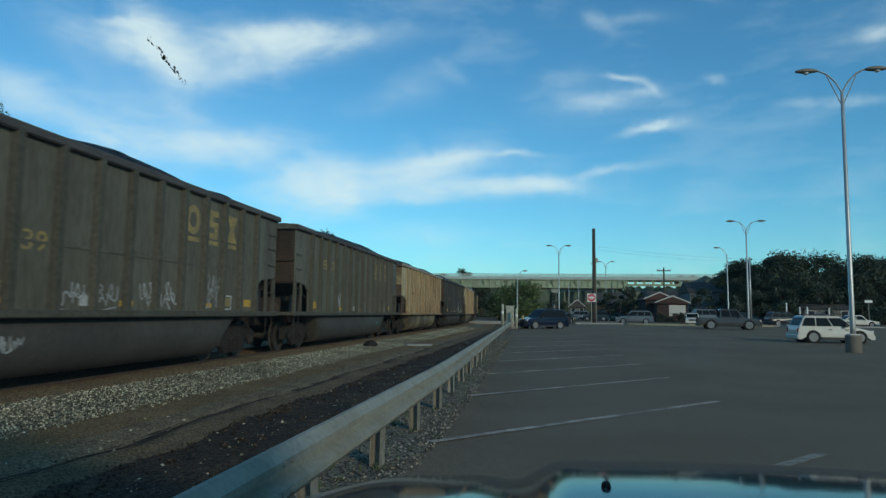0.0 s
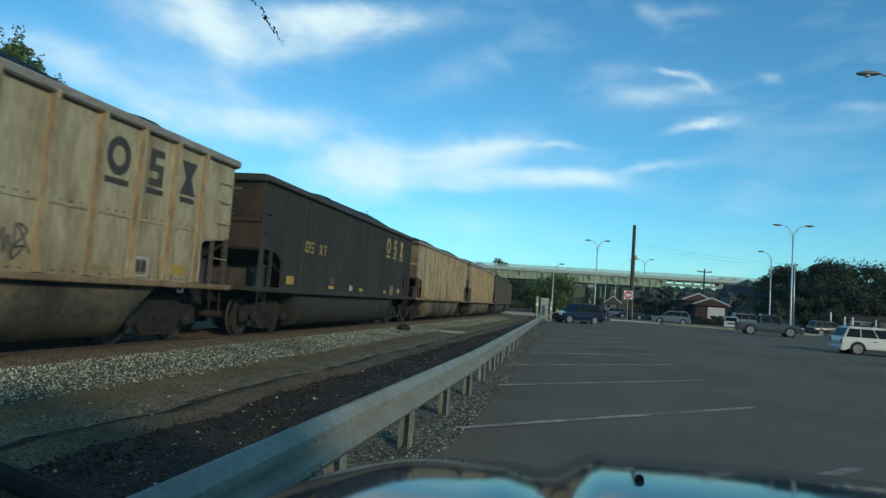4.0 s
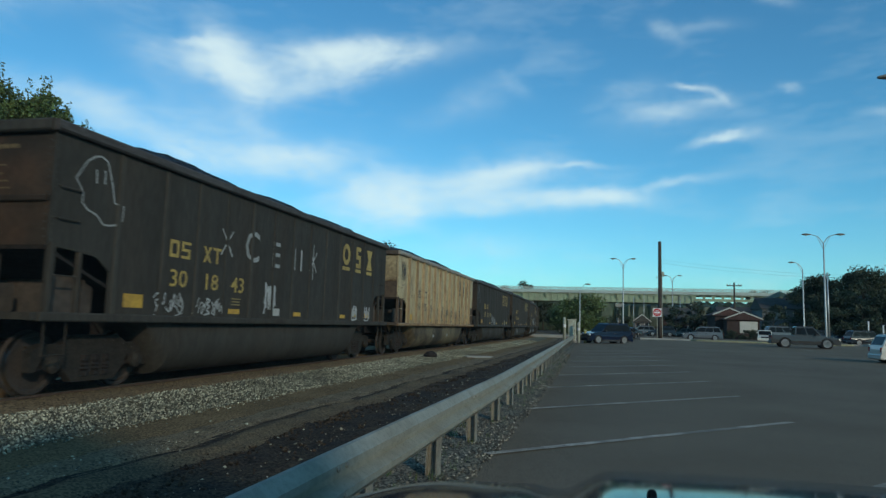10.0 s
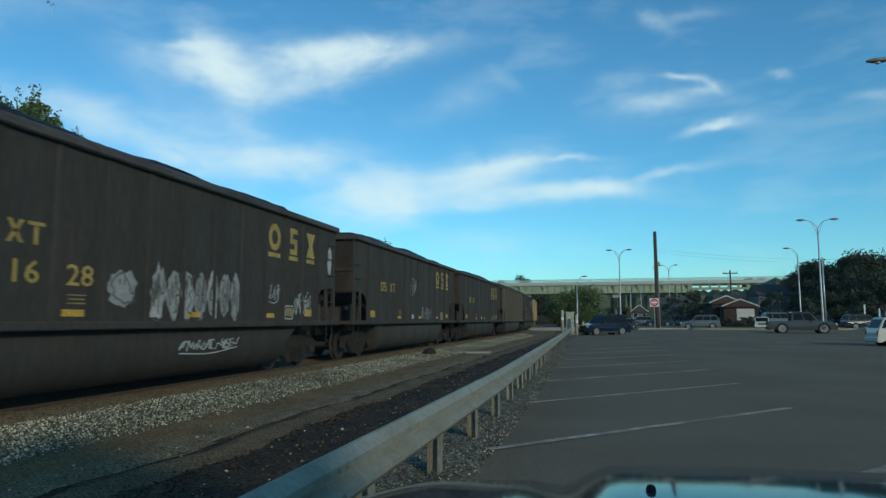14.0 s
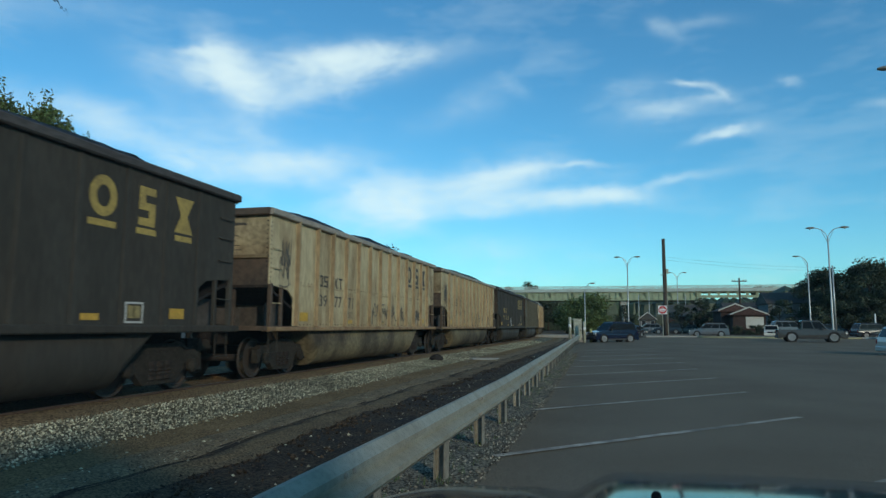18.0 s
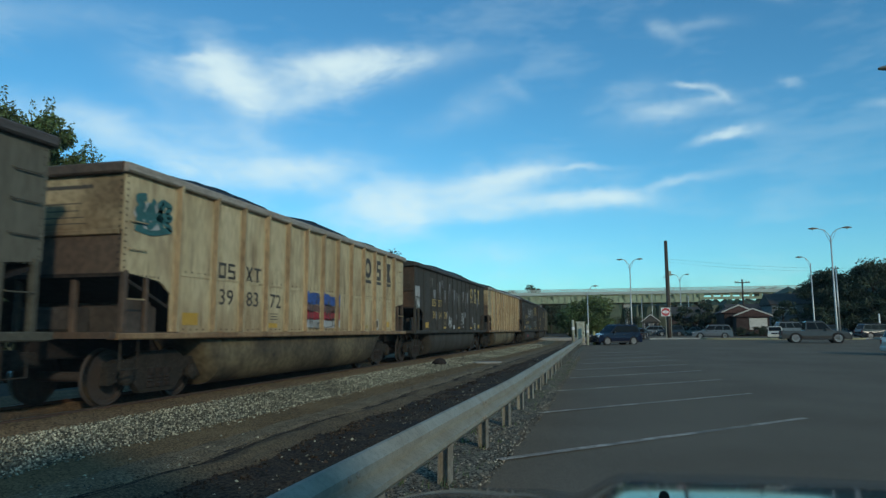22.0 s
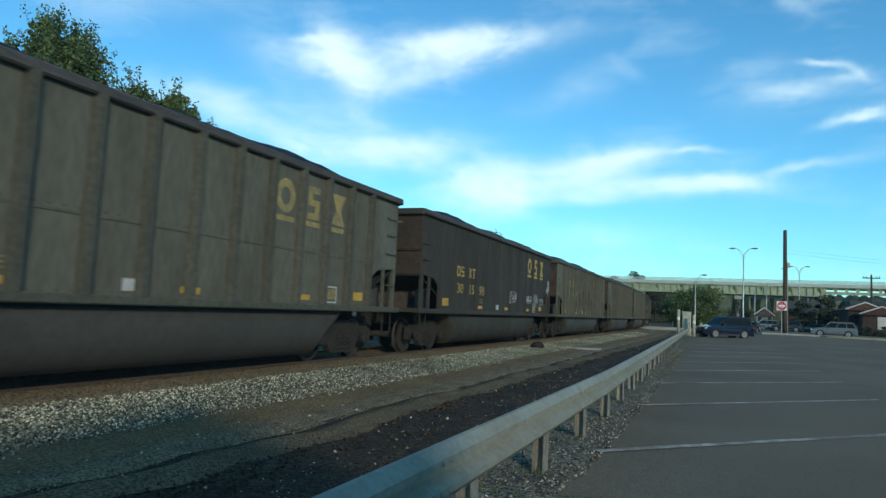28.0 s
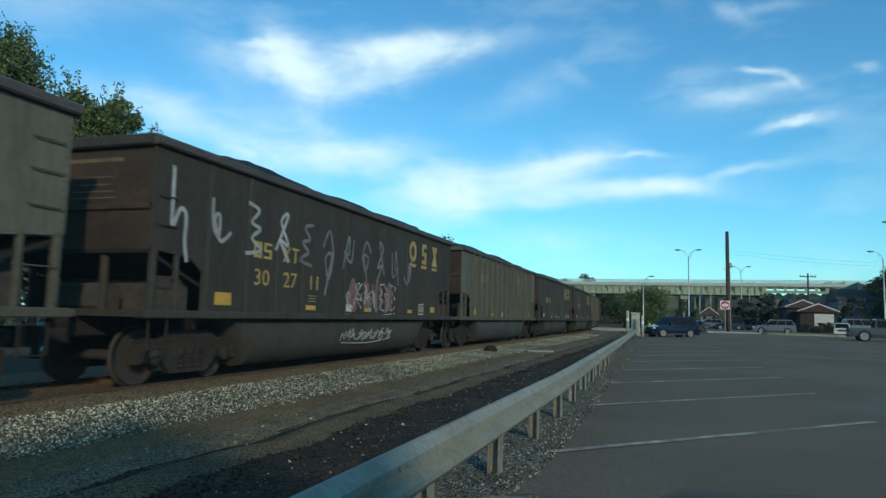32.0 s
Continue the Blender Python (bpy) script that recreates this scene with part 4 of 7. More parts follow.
def add_truck(car, y):
    frame_mesh, spring_mesh, bolster_mesh, cap, wheel_mesh = TRUCK
    truck = part("truck", bolster_mesh, M_RUSTY, car, "brown cast-iron four-wheel truck", at=pose(0, y, 0))
    for s in (-1, 1):
        part("side_frame", frame_mesh, M_RUSTY, truck, at=pose(1.02 * s, 0, 0))
        part("spring_set", spring_mesh, M_BLACK, truck, at=pose(0.98 * s, 0, 0, 0, 0, 0 if s > 0 else 180))
        for a in (-AXLE, AXLE):
            part("bearing_cap", cap, M_RUSTY, truck, at=pose(1.07 * s, a, 0.46, 0, 0, 0 if s > 0 else 180))
    for a in (-AXLE, AXLE):
        part("wheelset", wheel_mesh, M_WHEEL, truck, "steel wheelset with bright worn treads", at=pose(0, a, WHEEL_R))
    return truck


def side_outline():
    """The side sheet with its cut-away lower corners, as (y, z)."""
    return [(-6.1, SILL + 0.1), (-6.1, 1.86), (-6.4, 2.06), (-HALF, 2.16), (-HALF, TOP - 0.06), (HALF, TOP - 0.06), (HALF, 2.16), (6.4, 2.06), (6.1, 1.86), (6.1, SILL + 0.1)]


def coal_car(kind):
    """One loaded coal gondola with its trucks, built round the middle of its length at the height of the rail heads."""
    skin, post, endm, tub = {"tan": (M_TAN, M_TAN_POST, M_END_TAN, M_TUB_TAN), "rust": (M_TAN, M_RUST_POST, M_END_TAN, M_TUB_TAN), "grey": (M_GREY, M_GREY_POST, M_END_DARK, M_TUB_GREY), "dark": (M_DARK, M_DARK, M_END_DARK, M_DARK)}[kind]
    pale = kind in ("tan", "rust")
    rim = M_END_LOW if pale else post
    chord = M_CHORD_TAN if pale else M_CHORD_DARK
    label = {"rust": "tan steel coal gondola with rust-brown side posts, heaped with coal", "tan": "tan ribbed steel coal gondola streaked with rust, heaped with coal", "grey": "grey ribbed steel coal gondola dulled by dust, heaped with coal",
             "dark": "black smooth-sided coal gondola with yellow markings, heaped with coal"}[kind]
    car = thing("coal_gondola", label, "railway wagon", "wagons of the coal train")
    for s in (-1, 1):
        a, b = sorted((SIDE * s, (SIDE - 0.03) * s))
        part("side_sheet", Shape().prism(side_outline(), 0, a, b), skin, car)
    deep = {"tan": 0.105, "rust": 0.105, "grey": 0.10, "dark": 0.022}[kind]
    wide = {"tan": 0.078, "rust": 0.09, "grey": 0.10, "dark": 0.05}[kind]
    ps = Shape()
    lip = 0.42 if kind == "tan" else 0.62
    ps.prism([(0, -wide), (0.016, -wide), (0.018, -wide * 0.72), (deep, -wide * lip), (deep, wide * lip), (0.018, wide * 0.72), (0.016, wide), (0, wide)], 2, SILL + 0.12, TOP - 0.1)
    post_mesh = flip_out(ps.mesh("side_post", post))
    # Side faces get the darker brown copy, so their shade is painted in.
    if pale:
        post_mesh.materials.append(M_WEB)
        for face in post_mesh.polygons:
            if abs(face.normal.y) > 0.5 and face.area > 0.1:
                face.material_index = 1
    for s in (-1, 1):
        for y in CLOSE_RIBS if kind == "grey" else RIBS:
            part("side_post", post_mesh, post, car, at=pose((SIDE + 0.001) * s, y, 0, 0, 0, 0 if s > 0 else 180))
    # horizontal seam at mid height
    for s in (-1, 1) if kind != "dark" else ():
        a, b = sorted(((SIDE + 0.001) * s, (SIDE + 0.012) * s))
        part("seam_strip", Shape().box(a, b, -6.0, 6.0, 2.20, 2.24), skin, car)
    # top chords and end caps
    for s in (-1, 1):
        a, b = sorted(((SIDE - 0.07) * s, (SIDE + 0.10) * s))
        part("top_chord", Shape().box(a, b, -HALF - 0.06, HALF + 0.06, TOP - 0.15, TOP, 0.025), chord, car, "pale top chord")
        a, b = sorted((HALF * s - 0.05 * s, HALF * s + 0.12 * s))
        part("end_chord", Shape().box(-SIDE, SIDE, a, b, TOP - 0.165, TOP + 0.01, 0.025), rim, car)
        a, b = sorted(((SIDE - 0.12) * s, (SIDE + 0.095) * s))
        part("side_sill", Shape().box(a, b, -HALF - 0.1, HALF + 0.1, SILL, SILL + (0.105 if pale else 0.13), 0.02), M_RUST_POST if pale else post, car)
    # ends: upright upper sheet, slope sheet, platform, posts, ladders
    for s in (-1, 1):
        a, b = sorted(((HALF - 0.03) * s, HALF * s))
        part("end_sheet", Shape().box(-SIDE + 0.03, SIDE - 0.03, a, b, 2.84, TOP - 0.14), endm, car, "sooty end sheet")
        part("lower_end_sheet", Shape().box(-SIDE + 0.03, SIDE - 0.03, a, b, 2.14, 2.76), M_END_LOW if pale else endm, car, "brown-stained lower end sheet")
        a, b = sorted((HALF * s, (HALF + 0.05) * s))
        part("end_rib", Shape().box(-SIDE + 0.05, SIDE - 0.05, a, b, 2.75, 2.84, 0.015), endm, car)
        sl = Shape().prism([(HALF * s, 2.14), (4.9 * s, 1.2), (4.93 * s, 1.16), ((HALF - 0.0) * s, 2.08)], 0, -SIDE + 0.04, SIDE - 0.04)
        part("slope_sheet", sl, M_BLACK, car, "soot-black slope sheet")
        part("shear_plate", Shape().box(-SIDE + 0.2, SIDE - 0.2, min(6.35 * s, 6.40 * s), max(6.35 * s, 6.40 * s), SILL + 0.12, 1.72), M_INNER, car, "dusty inner plate")
        for x in (-1.24, 1.24):
            a, b = sorted((6.12 * s, 7.0 * s))
            part("inner_plate", Shape().box(x - 0.015, x + 0.015, a, b, SILL + 0.12, 1.74), M_INNER, car)
        a, b = sorted((6.8 * s, 7.2 * s))
        part("draft_housing", Shape().box(-0.5, 0.5, a, b, SILL + 0.12, 1.62, 0.05), M_INNER, car)
        a, b = sorted((5.9 * s, (HALF + 0.22) * s))
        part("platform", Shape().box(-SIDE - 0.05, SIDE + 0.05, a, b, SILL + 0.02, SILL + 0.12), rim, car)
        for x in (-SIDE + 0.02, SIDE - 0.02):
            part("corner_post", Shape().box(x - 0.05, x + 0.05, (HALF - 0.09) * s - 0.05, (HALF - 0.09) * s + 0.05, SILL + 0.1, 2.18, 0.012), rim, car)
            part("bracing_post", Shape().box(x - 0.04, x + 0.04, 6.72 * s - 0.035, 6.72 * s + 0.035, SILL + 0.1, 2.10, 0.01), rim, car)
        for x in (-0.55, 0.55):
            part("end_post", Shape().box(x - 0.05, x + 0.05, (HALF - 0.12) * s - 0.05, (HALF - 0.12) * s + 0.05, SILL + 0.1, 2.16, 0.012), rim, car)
        for side, heights, far in ((1, (1.75, 2.5, 2.95, 3.35), 0.55), (-1, (1.75, 2.55, 3.0), 0.5)):
            x = (SIDE + 0.045) * s * side
            for z in heights:
                inner = x - 0.04 * (1 if x > 0 else -1)
                part("grab_iron", Shape().tube([(inner, (HALF - 0.12) * s, z), (x, (HALF - 0.12) * s, z - 0.02), (x, (HALF - far) * s, z - 0.02), (inner, (HALF - far) * s, z)], 0.012, 6), post, car)
        for x in (-SIDE + 0.03, SIDE - 0.03):
            part("stirrup_step", Shape().tube([(x, (HALF - 0.1) * s, SILL + 0.05), (x, (HALF - 0.1) * s, 0.62), (x, (HALF - 0.5) * s, 0.62), (x, (HALF - 0.5) * s, SILL + 0.05)], 0.02, 6), M_RUSTY, car)
        cp = Shape()
        cp.box(-0.14, 0.14, min(HALF * s, (HALF + 0.52) * s), max(HALF * s, (HALF + 0.52) * s), 0.66, 0.90, 0.04)
        cp.prism([(-0.2, (HALF + 0.50) * s), (0.2, (HALF + 0.50) * s), (0.22, (HALF + 0.66) * s), (0.06, (HALF + 0.76) * s), (-0.16, (HALF + 0.72) * s)], 2, 0.64, 0.94)
        part("coupler", cp, M_RUSTY, car, "rusty cast knuckle coupler")
    # centre sill and the rounded tub that hangs between the trucks
    part("centre_sill", Shape().box(-0.32, 0.32, -HALF - 0.1, HALF + 0.1, 0.78, SILL + 0.1, 0.03), M_BLACK, car)
    part("floor_plate", Shape().box(-SIDE + 0.05, SIDE - 0.05, -5.0, 5.0, SILL + 0.04, SILL + 0.10), M_BLACK, car)
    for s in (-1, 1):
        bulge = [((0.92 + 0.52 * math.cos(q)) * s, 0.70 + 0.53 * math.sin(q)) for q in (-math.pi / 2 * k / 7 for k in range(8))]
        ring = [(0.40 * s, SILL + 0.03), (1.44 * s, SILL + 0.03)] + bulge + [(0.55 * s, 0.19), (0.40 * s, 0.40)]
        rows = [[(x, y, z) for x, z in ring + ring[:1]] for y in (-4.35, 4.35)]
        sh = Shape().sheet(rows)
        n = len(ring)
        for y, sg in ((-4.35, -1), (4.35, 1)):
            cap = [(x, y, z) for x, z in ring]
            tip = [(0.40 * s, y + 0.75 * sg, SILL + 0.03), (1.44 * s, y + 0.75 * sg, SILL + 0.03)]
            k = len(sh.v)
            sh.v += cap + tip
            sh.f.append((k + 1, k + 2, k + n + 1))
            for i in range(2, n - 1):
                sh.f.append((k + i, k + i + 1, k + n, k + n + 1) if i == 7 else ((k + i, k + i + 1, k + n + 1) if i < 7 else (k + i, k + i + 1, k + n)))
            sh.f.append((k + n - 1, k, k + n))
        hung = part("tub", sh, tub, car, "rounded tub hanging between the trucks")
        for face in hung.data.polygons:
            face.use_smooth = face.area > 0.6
    # brake gear under the sill
    part("brake_rod", Shape().tube([(0.9, -6.9, 0.7), (0.9, -4.9, 0.62)], 0.03, 6), M_RUSTY, car)
    wheel = Shape().turned([(0.21, -0.015), (0.24, -0.015), (0.24, 0.015), (0.21, 0.015)], "y", 16)
    part("brake_wheel", wheel, M_RUSTY, car, at=pose(-0.8, HALF + 0.17, 1.95))
    for y in (-TRUCK_Y, TRUCK_Y):
        add_truck(car, y)
    return car


def coal_mesh(seed):
    rnd = noise
    rows = []
    ny, nx = 60, 12
    for j in range(ny + 1):
        y = -HALF + 0.03 + (2 * HALF - 0.06) * j / ny
        row = []
        for i in range(nx + 1):
            u = -1 + 2 * i / nx
            x = u * (SIDE - 0.035)
            long = clamp01((HALF - 0.1 - abs(y)) / 2.6)
            heap = 0.69 * (1 - u * u) ** 0.6 * smooth01(long) * (0.85 + 0.25 * noise.noise((y * 0.42, seed * 7.3, 0)))
            row.append((x, y, TOP - 0.16 + heap + 0.05 * noise.noise((x * 1.2 + seed, y * 1.2, 3.1)) + 0.05 * noise.noise((x * 6, y * 6, seed))))
        rows.append(row)
    base = [(x, y, TOP - 0.9) for x, y in ((-SIDE + .05, -HALF + .05), (SIDE - .05, -HALF + .05), (SIDE - .05, HALF - .05), (-SIDE + .05, HALF - .05))]
    return Shape().sheet(rows).add(base, [(0, 1, 2, 3)]).mesh("coal_load", M_COAL)


COAL = [coal_mesh(i) for i in range(4)]


# ---- markings ----
def glyph_mesh(text, size, mat):
    cu = bpy.data.curves.new("digits", "FONT")
    cu.body, cu.size, cu.align_x, cu.align_y = text, size, "CENTER", "CENTER"
    cu.extrude, cu.offset = 0.001, 0.006 * size
    cu.resolution_u = 2
    ob = bpy.data.objects.new("digits", cu)
    me = bpy.data.meshes.new_from_object(ob)
    bpy.data.objects.remove(ob)
    me.materials.clear()
    me.materials.append(mat)
    return me


DIGITS = {}
ON_SIDE = Matrix(((0, 0, 1, 0), (1, 0, 0, 0), (0, 1, 0, 0), (0, 0, 0, 1)))  # letters read along +y on the side that faces +x


def put_digits(car, text, y, z, size, mat, x=SIDE + 0.006, wide=1.0):
    key = (text, size, mat.name)
    if key not in DIGITS:
        DIGITS[key] = glyph_mesh(text, size, mat)
    part("number", DIGITS[key], mat, car, at=Matrix.Translation((x, y, z)) @ ON_SIDE @ Matrix.Diagonal((wide, 1, 1, 1)))


def flat(polys, x):
    """Flat plates on the side, each a ring of (y, z), 4 mm thick."""
    sh = Shape()
    for ring in polys:
        sh.prism(ring, 0, x, x + 0.004)
    return sh


def rect(y, z, w, h):
    return [(y - w / 2, z - h / 2), (y + w / 2, z - h / 2), (y + w / 2, z + h / 2), (y - w / 2, z + h / 2)]


def frame_of(y, z, w, h, t):
    return [rect(y - w / 2 + t / 2, z, t, h), rect(y + w / 2 - t / 2, z, t, h), rect(y, z + h / 2 - t / 2, w - 2 * t, t), rect(y, z - h / 2 + t / 2, w - 2 * t, t)]


def emblem(x, step):
    """Three plain blocks with bars under them: a ring, a stack of bars, an hourglass."""
    out = []
    for i, y in enumerate((-step, 0.0, step)):
        polys = [rect(y, 2.76, 0.58 if i == 0 else 0.48, 0.10)]
        if i == 0:
            n = 20
            o = [(y + 0.29 * math.cos(2 * math.pi * k / n), 3.18 + 0.32 * math.sin(2 * math.pi * k / n)) for k in range(n)]
            q = [(y + 0.15 * math.cos(2 * math.pi * k / n), 3.18 + 0.17 * math.sin(2 * math.pi * k / n)) for k in range(n)]
            ring = Shape().add([(x, *p) for p in o] + [(x, *p) for p in q] + [(x + 0.004, *p) for p in o] + [(x + 0.004, *p) for p in q],
                               [f for k in range(n) for f in ((k, (k + 1) % n, n + (k + 1) % n, n + k), (2 * n + k, 2 * n + (k + 1) % n, 3 * n + (k + 1) % n, 3 * n + k),
                                                              (k, (k + 1) % n, 2 * n + (k + 1) % n, 2 * n + k), (n + k, n + (k + 1) % n, 3 * n + (k + 1) % n, 3 * n + k))])
        elif i == 1:
            ring = flat([[(y + a, b) for a, b in ((-0.2, 2.855), (0.2, 2.855), (0.2, 3.245), (-0.05, 3.245), (-0.05, 3.375), (0.2, 3.375), (0.2, 3.505), (-0.2, 3.505), (-0.2, 3.115), (0.05, 3.115), (0.05, 2.985), (-0.2, 2.985))]], x)
        else:
            ring = flat([[(y + a, b) for a, b in ((-0.26, 2.86), (0.26, 2.86), (0.09, 3.18), (0.26, 3.50), (-0.26, 3.50), (-0.09, 3.18))]], x)
        out += [ring, flat(polys, x)]
    return out


EMBLEM = {}


def put_markings(car, kind, number, shift=0.0, bright=False, faded=False):
    x = SIDE + 0.003
    kind = "tan" if kind == "rust" else kind
    mark = {"tan": M_INK, "grey": M_YELLOW if bright else M_PALE_YELLOW, "dark": M_DIM if faded else M_MARK}[kind]
    cy = 4.63 if kind != "grey" else 3.63
    columns = (-4.54, -3.63, -2.72) if kind == "grey" else (-4.37, -3.35, -2.35)
    up = 0.45 if kind == "grey" else 0.0
    family, kind = kind, kind + ("_bright" if bright else "_faded" if faded else "")
    if kind not in EMBLEM:
        EMBLEM[kind] = [flip_out(s.mesh("emblem", mark)) for s in emblem(x, 0.92 if family == "grey" else 1.0)]
        blocks = frame_of(-0.17, 0, 0.26, 0.31, 0.06) + [rect(0.17, 0.13, 0.26, 0.05), rect(0.17, 0, 0.26, 0.05), rect(0.17, -0.13, 0.26, 0.05), rect(0.07, 0.065, 0.06, 0.08), rect(0.27, -0.065, 0.06, 0.08)]
        bars = [[(-0.30, -0.155), (-0.23, -0.155), (-0.03, 0.155), (-0.10, 0.155)], [(-0.10, -0.155), (-0.03, -0.155), (-0.23, 0.155), (-0.30, 0.155)], rect(0.17, 0.13, 0.28, 0.05), rect(0.17, -0.025, 0.065, 0.26)]
        EMBLEM[kind + "_a"] = flip_out(flat(blocks, x).mesh("reporting_mark", mark))
        EMBLEM[kind + "_b"] = flip_out(flat(bars, x).mesh("reporting_mark", mark))
        pl = []
        pl.append(("reflector", flat([rect(-5.52, 1.44, 0.46, 0.22)], x), M_YELLOW))
        pl.append(("reflector", flat([rect(-2.45, 1.34, 0.42, 0.10)], x), M_YELLOW))
        pl.append(("reflector", flat([rect(0.5, 1.34, 0.40, 0.10)], x), M_YELLOW if family != "tan" else M_PALE_YELLOW))
        pl.append(("reflector", flat([rect(3.5, 1.34, 0.36, 0.10)], x), M_YELLOW if family != "tan" else M_PALE_YELLOW))
        pl.append(("reflector", flat([rect(5.55, 1.42, 0.40, 0.18)], x), M_YELLOW))
        pl.append(("stencil_panel", flat([rect(-0.6, 1.37, 0.30, 0.17)], x), M_WHITE if family != "tan" else M_INK))
        o, q = rect(4.45, 1.42, 0.42, 0.34), rect(4.45, 1.42, 0.36, 0.28)
        fr = Shape().add([(x + w, *p) for w in (0, 0.004) for r in (o, q) for p in r], [f for k in range(4) for f in ((k, (k + 1) % 4, 4 + (k + 1) % 4, 4 + k), (8 + k, 8 + (k + 1) % 4, 12 + (k + 1) % 4, 12 + k), (k, (k + 1) % 4, 8 + (k + 1) % 4, 8 + k), (4 + k, 4 + (k + 1) % 4, 12 + (k + 1) % 4, 12 + k))])
        pl.append(("panel_frame", fr, M_WHITE))
        pl.append(("panel_label", flat([rect(4.37, 1.43, 0.13, 0.20), rect(4.53, 1.43, 0.13, 0.20)], x), M_PALE_YELLOW if family != "tan" else M_INK))
        pl.append(("stencil", flat([rect(-2.4, 1.60, 0.36, 0.018), rect(-2.4, 1.54, 0.30, 0.018), rect(-2.4, 1.48, 0.34, 0.018)], x), M_PALE_YELLOW if family != "tan" else M_INK))
        EMBLEM[kind + "_plates"] = [(n, flip_out(s.mesh(n, m)), m) for n, s, m in pl]
        es = Shape()
        for z, w in ((3.55, 1.1), (3.28, 0.7), (3.16, 0.6), (3.05, 0.8), (2.95, 0.9)):
            es.box(-w / 2 + 0.35, w / 2 + 0.35, -HALF - 0.004, -HALF, z - (0.030 if z > 3.4 else 0.009), z + (0.030 if z > 3.4 else 0.009))
        EMBLEM[kind + "_end"] = flip_out(es.mesh("end_stencil", M_DIM if family != "tan" else M_INK))
    for i, me in enumerate(EMBLEM[kind]):
        part("emblem_bar" if i % 2 else "emblem", me, mark, car, at=pose(0, cy + shift, 0))
    part("reporting_mark", EMBLEM[kind + "_a"], mark, car, at=pose(0, columns[0], 2.41 + up))
    part("reporting_mark", EMBLEM[kind + "_b"], mark, car, at=pose(0, columns[1], 2.41 + up))
    for n, me, m in EMBLEM[kind + "_plates"]:
        part(n, me, m, car)
    part("end_stencil", EMBLEM[kind + "_end"], mark, car)
    if number:
        for i in range(3):
            put_digits(car, number[2 * i:2 * i + 2], columns[i], 1.87 + up, 0.44, mark, wide=1.25)


LIFT = 0.29


def ribbon(path, w, x):
    """A painted stroke: a flat band along (y, z) points."""
    sh = Shape()
    rows = []
    for i, (y, z) in enumerate(path):
        y0, z0 = path[max(i - 1, 0)]
        y1, z1 = path[min(i + 1, len(path) - 1)]
        d = math.hypot(y1 - y0, z1 - z0) or 1
        ny, nz = -(z1 - z0) / d * w / 2, (y1 - y0) / d * w / 2
        rows.append([(x, y + ny, z + nz), (x, y - ny, z - nz)])
    return sh.sheet(rows)


def softened(pts, steps=6):
    """A smooth curve through points."""
    n, curve = len(pts), []
    for i in range(n - 1):
        p0, p1, p2, p3 = pts[max(i - 1, 0)], pts[i], pts[i + 1], pts[min(i + 2, n - 1)]
        for j in range(steps):
            t = j / steps
            curve.append(tuple(0.5 * (2 * b + (c - a) * t + (2 * a - 5 * b + 4 * c - d) * t * t + (3 * b - a - 3 * c + d) * t ** 3) for a, b, c, d in zip(p0, p1, p2, p3)))
    return curve + [pts[-1]]


# flourishes of a spray can, each within a unit cell
FLOURISH = [
    ((0.0, 1.0), (0.04, 0.55), (0.08, 0.36), (0.3, 0.56), (0.5, 0.5), (0.52, 0.2), (0.64, 0.0)),
    ((0.0, 0.9), (0.1, 0.35), (0.32, 0.2), (0.3, 0.6), (0.12, 0.5), (0.4, 0.1), (0.8, 0.3)),
    ((0.7, 0.95), (0.2, 0.85), (0.5, 0.6), (0.1, 0.5), (0.45, 0.3), (0.0, 0.1), (0.7, 0.0)),
    ((0.05, 0.2), (0.6, 0.95), (0.25, 0.8), (0.7, 0.35), (0.3, 0.4), (0.75, 0.0)),
    ((0.0, 0.05), (0.1, 0.9), (0.3, 0.35), (0.45, 0.75), (0.55, 0.2), (0.75, 0.6), (0.9, 0.1)),
    ((0.8, 0.7), (0.4, 0.95), (0.1, 0.6), (0.35, 0.25), (0.6, 0.55), (0.2, 0.6), (0.55, 0.02)),
    ((0.0, 0.1), (0.35, 0.95), (0.4, 0.5), (0.05, 0.55), (0.6, 0.3), (0.75, 0.9)),
]


def flourish(kind, y, z, w, h, slant=0.0, mirrored=False, upturned=False):
    pts = [((0.75 - a) if mirrored else a, (1 - b) if upturned else b) for a, b in FLOURISH[kind]]
    return softened([(y + w * (a + slant * b), z + h * b) for a, b in pts])


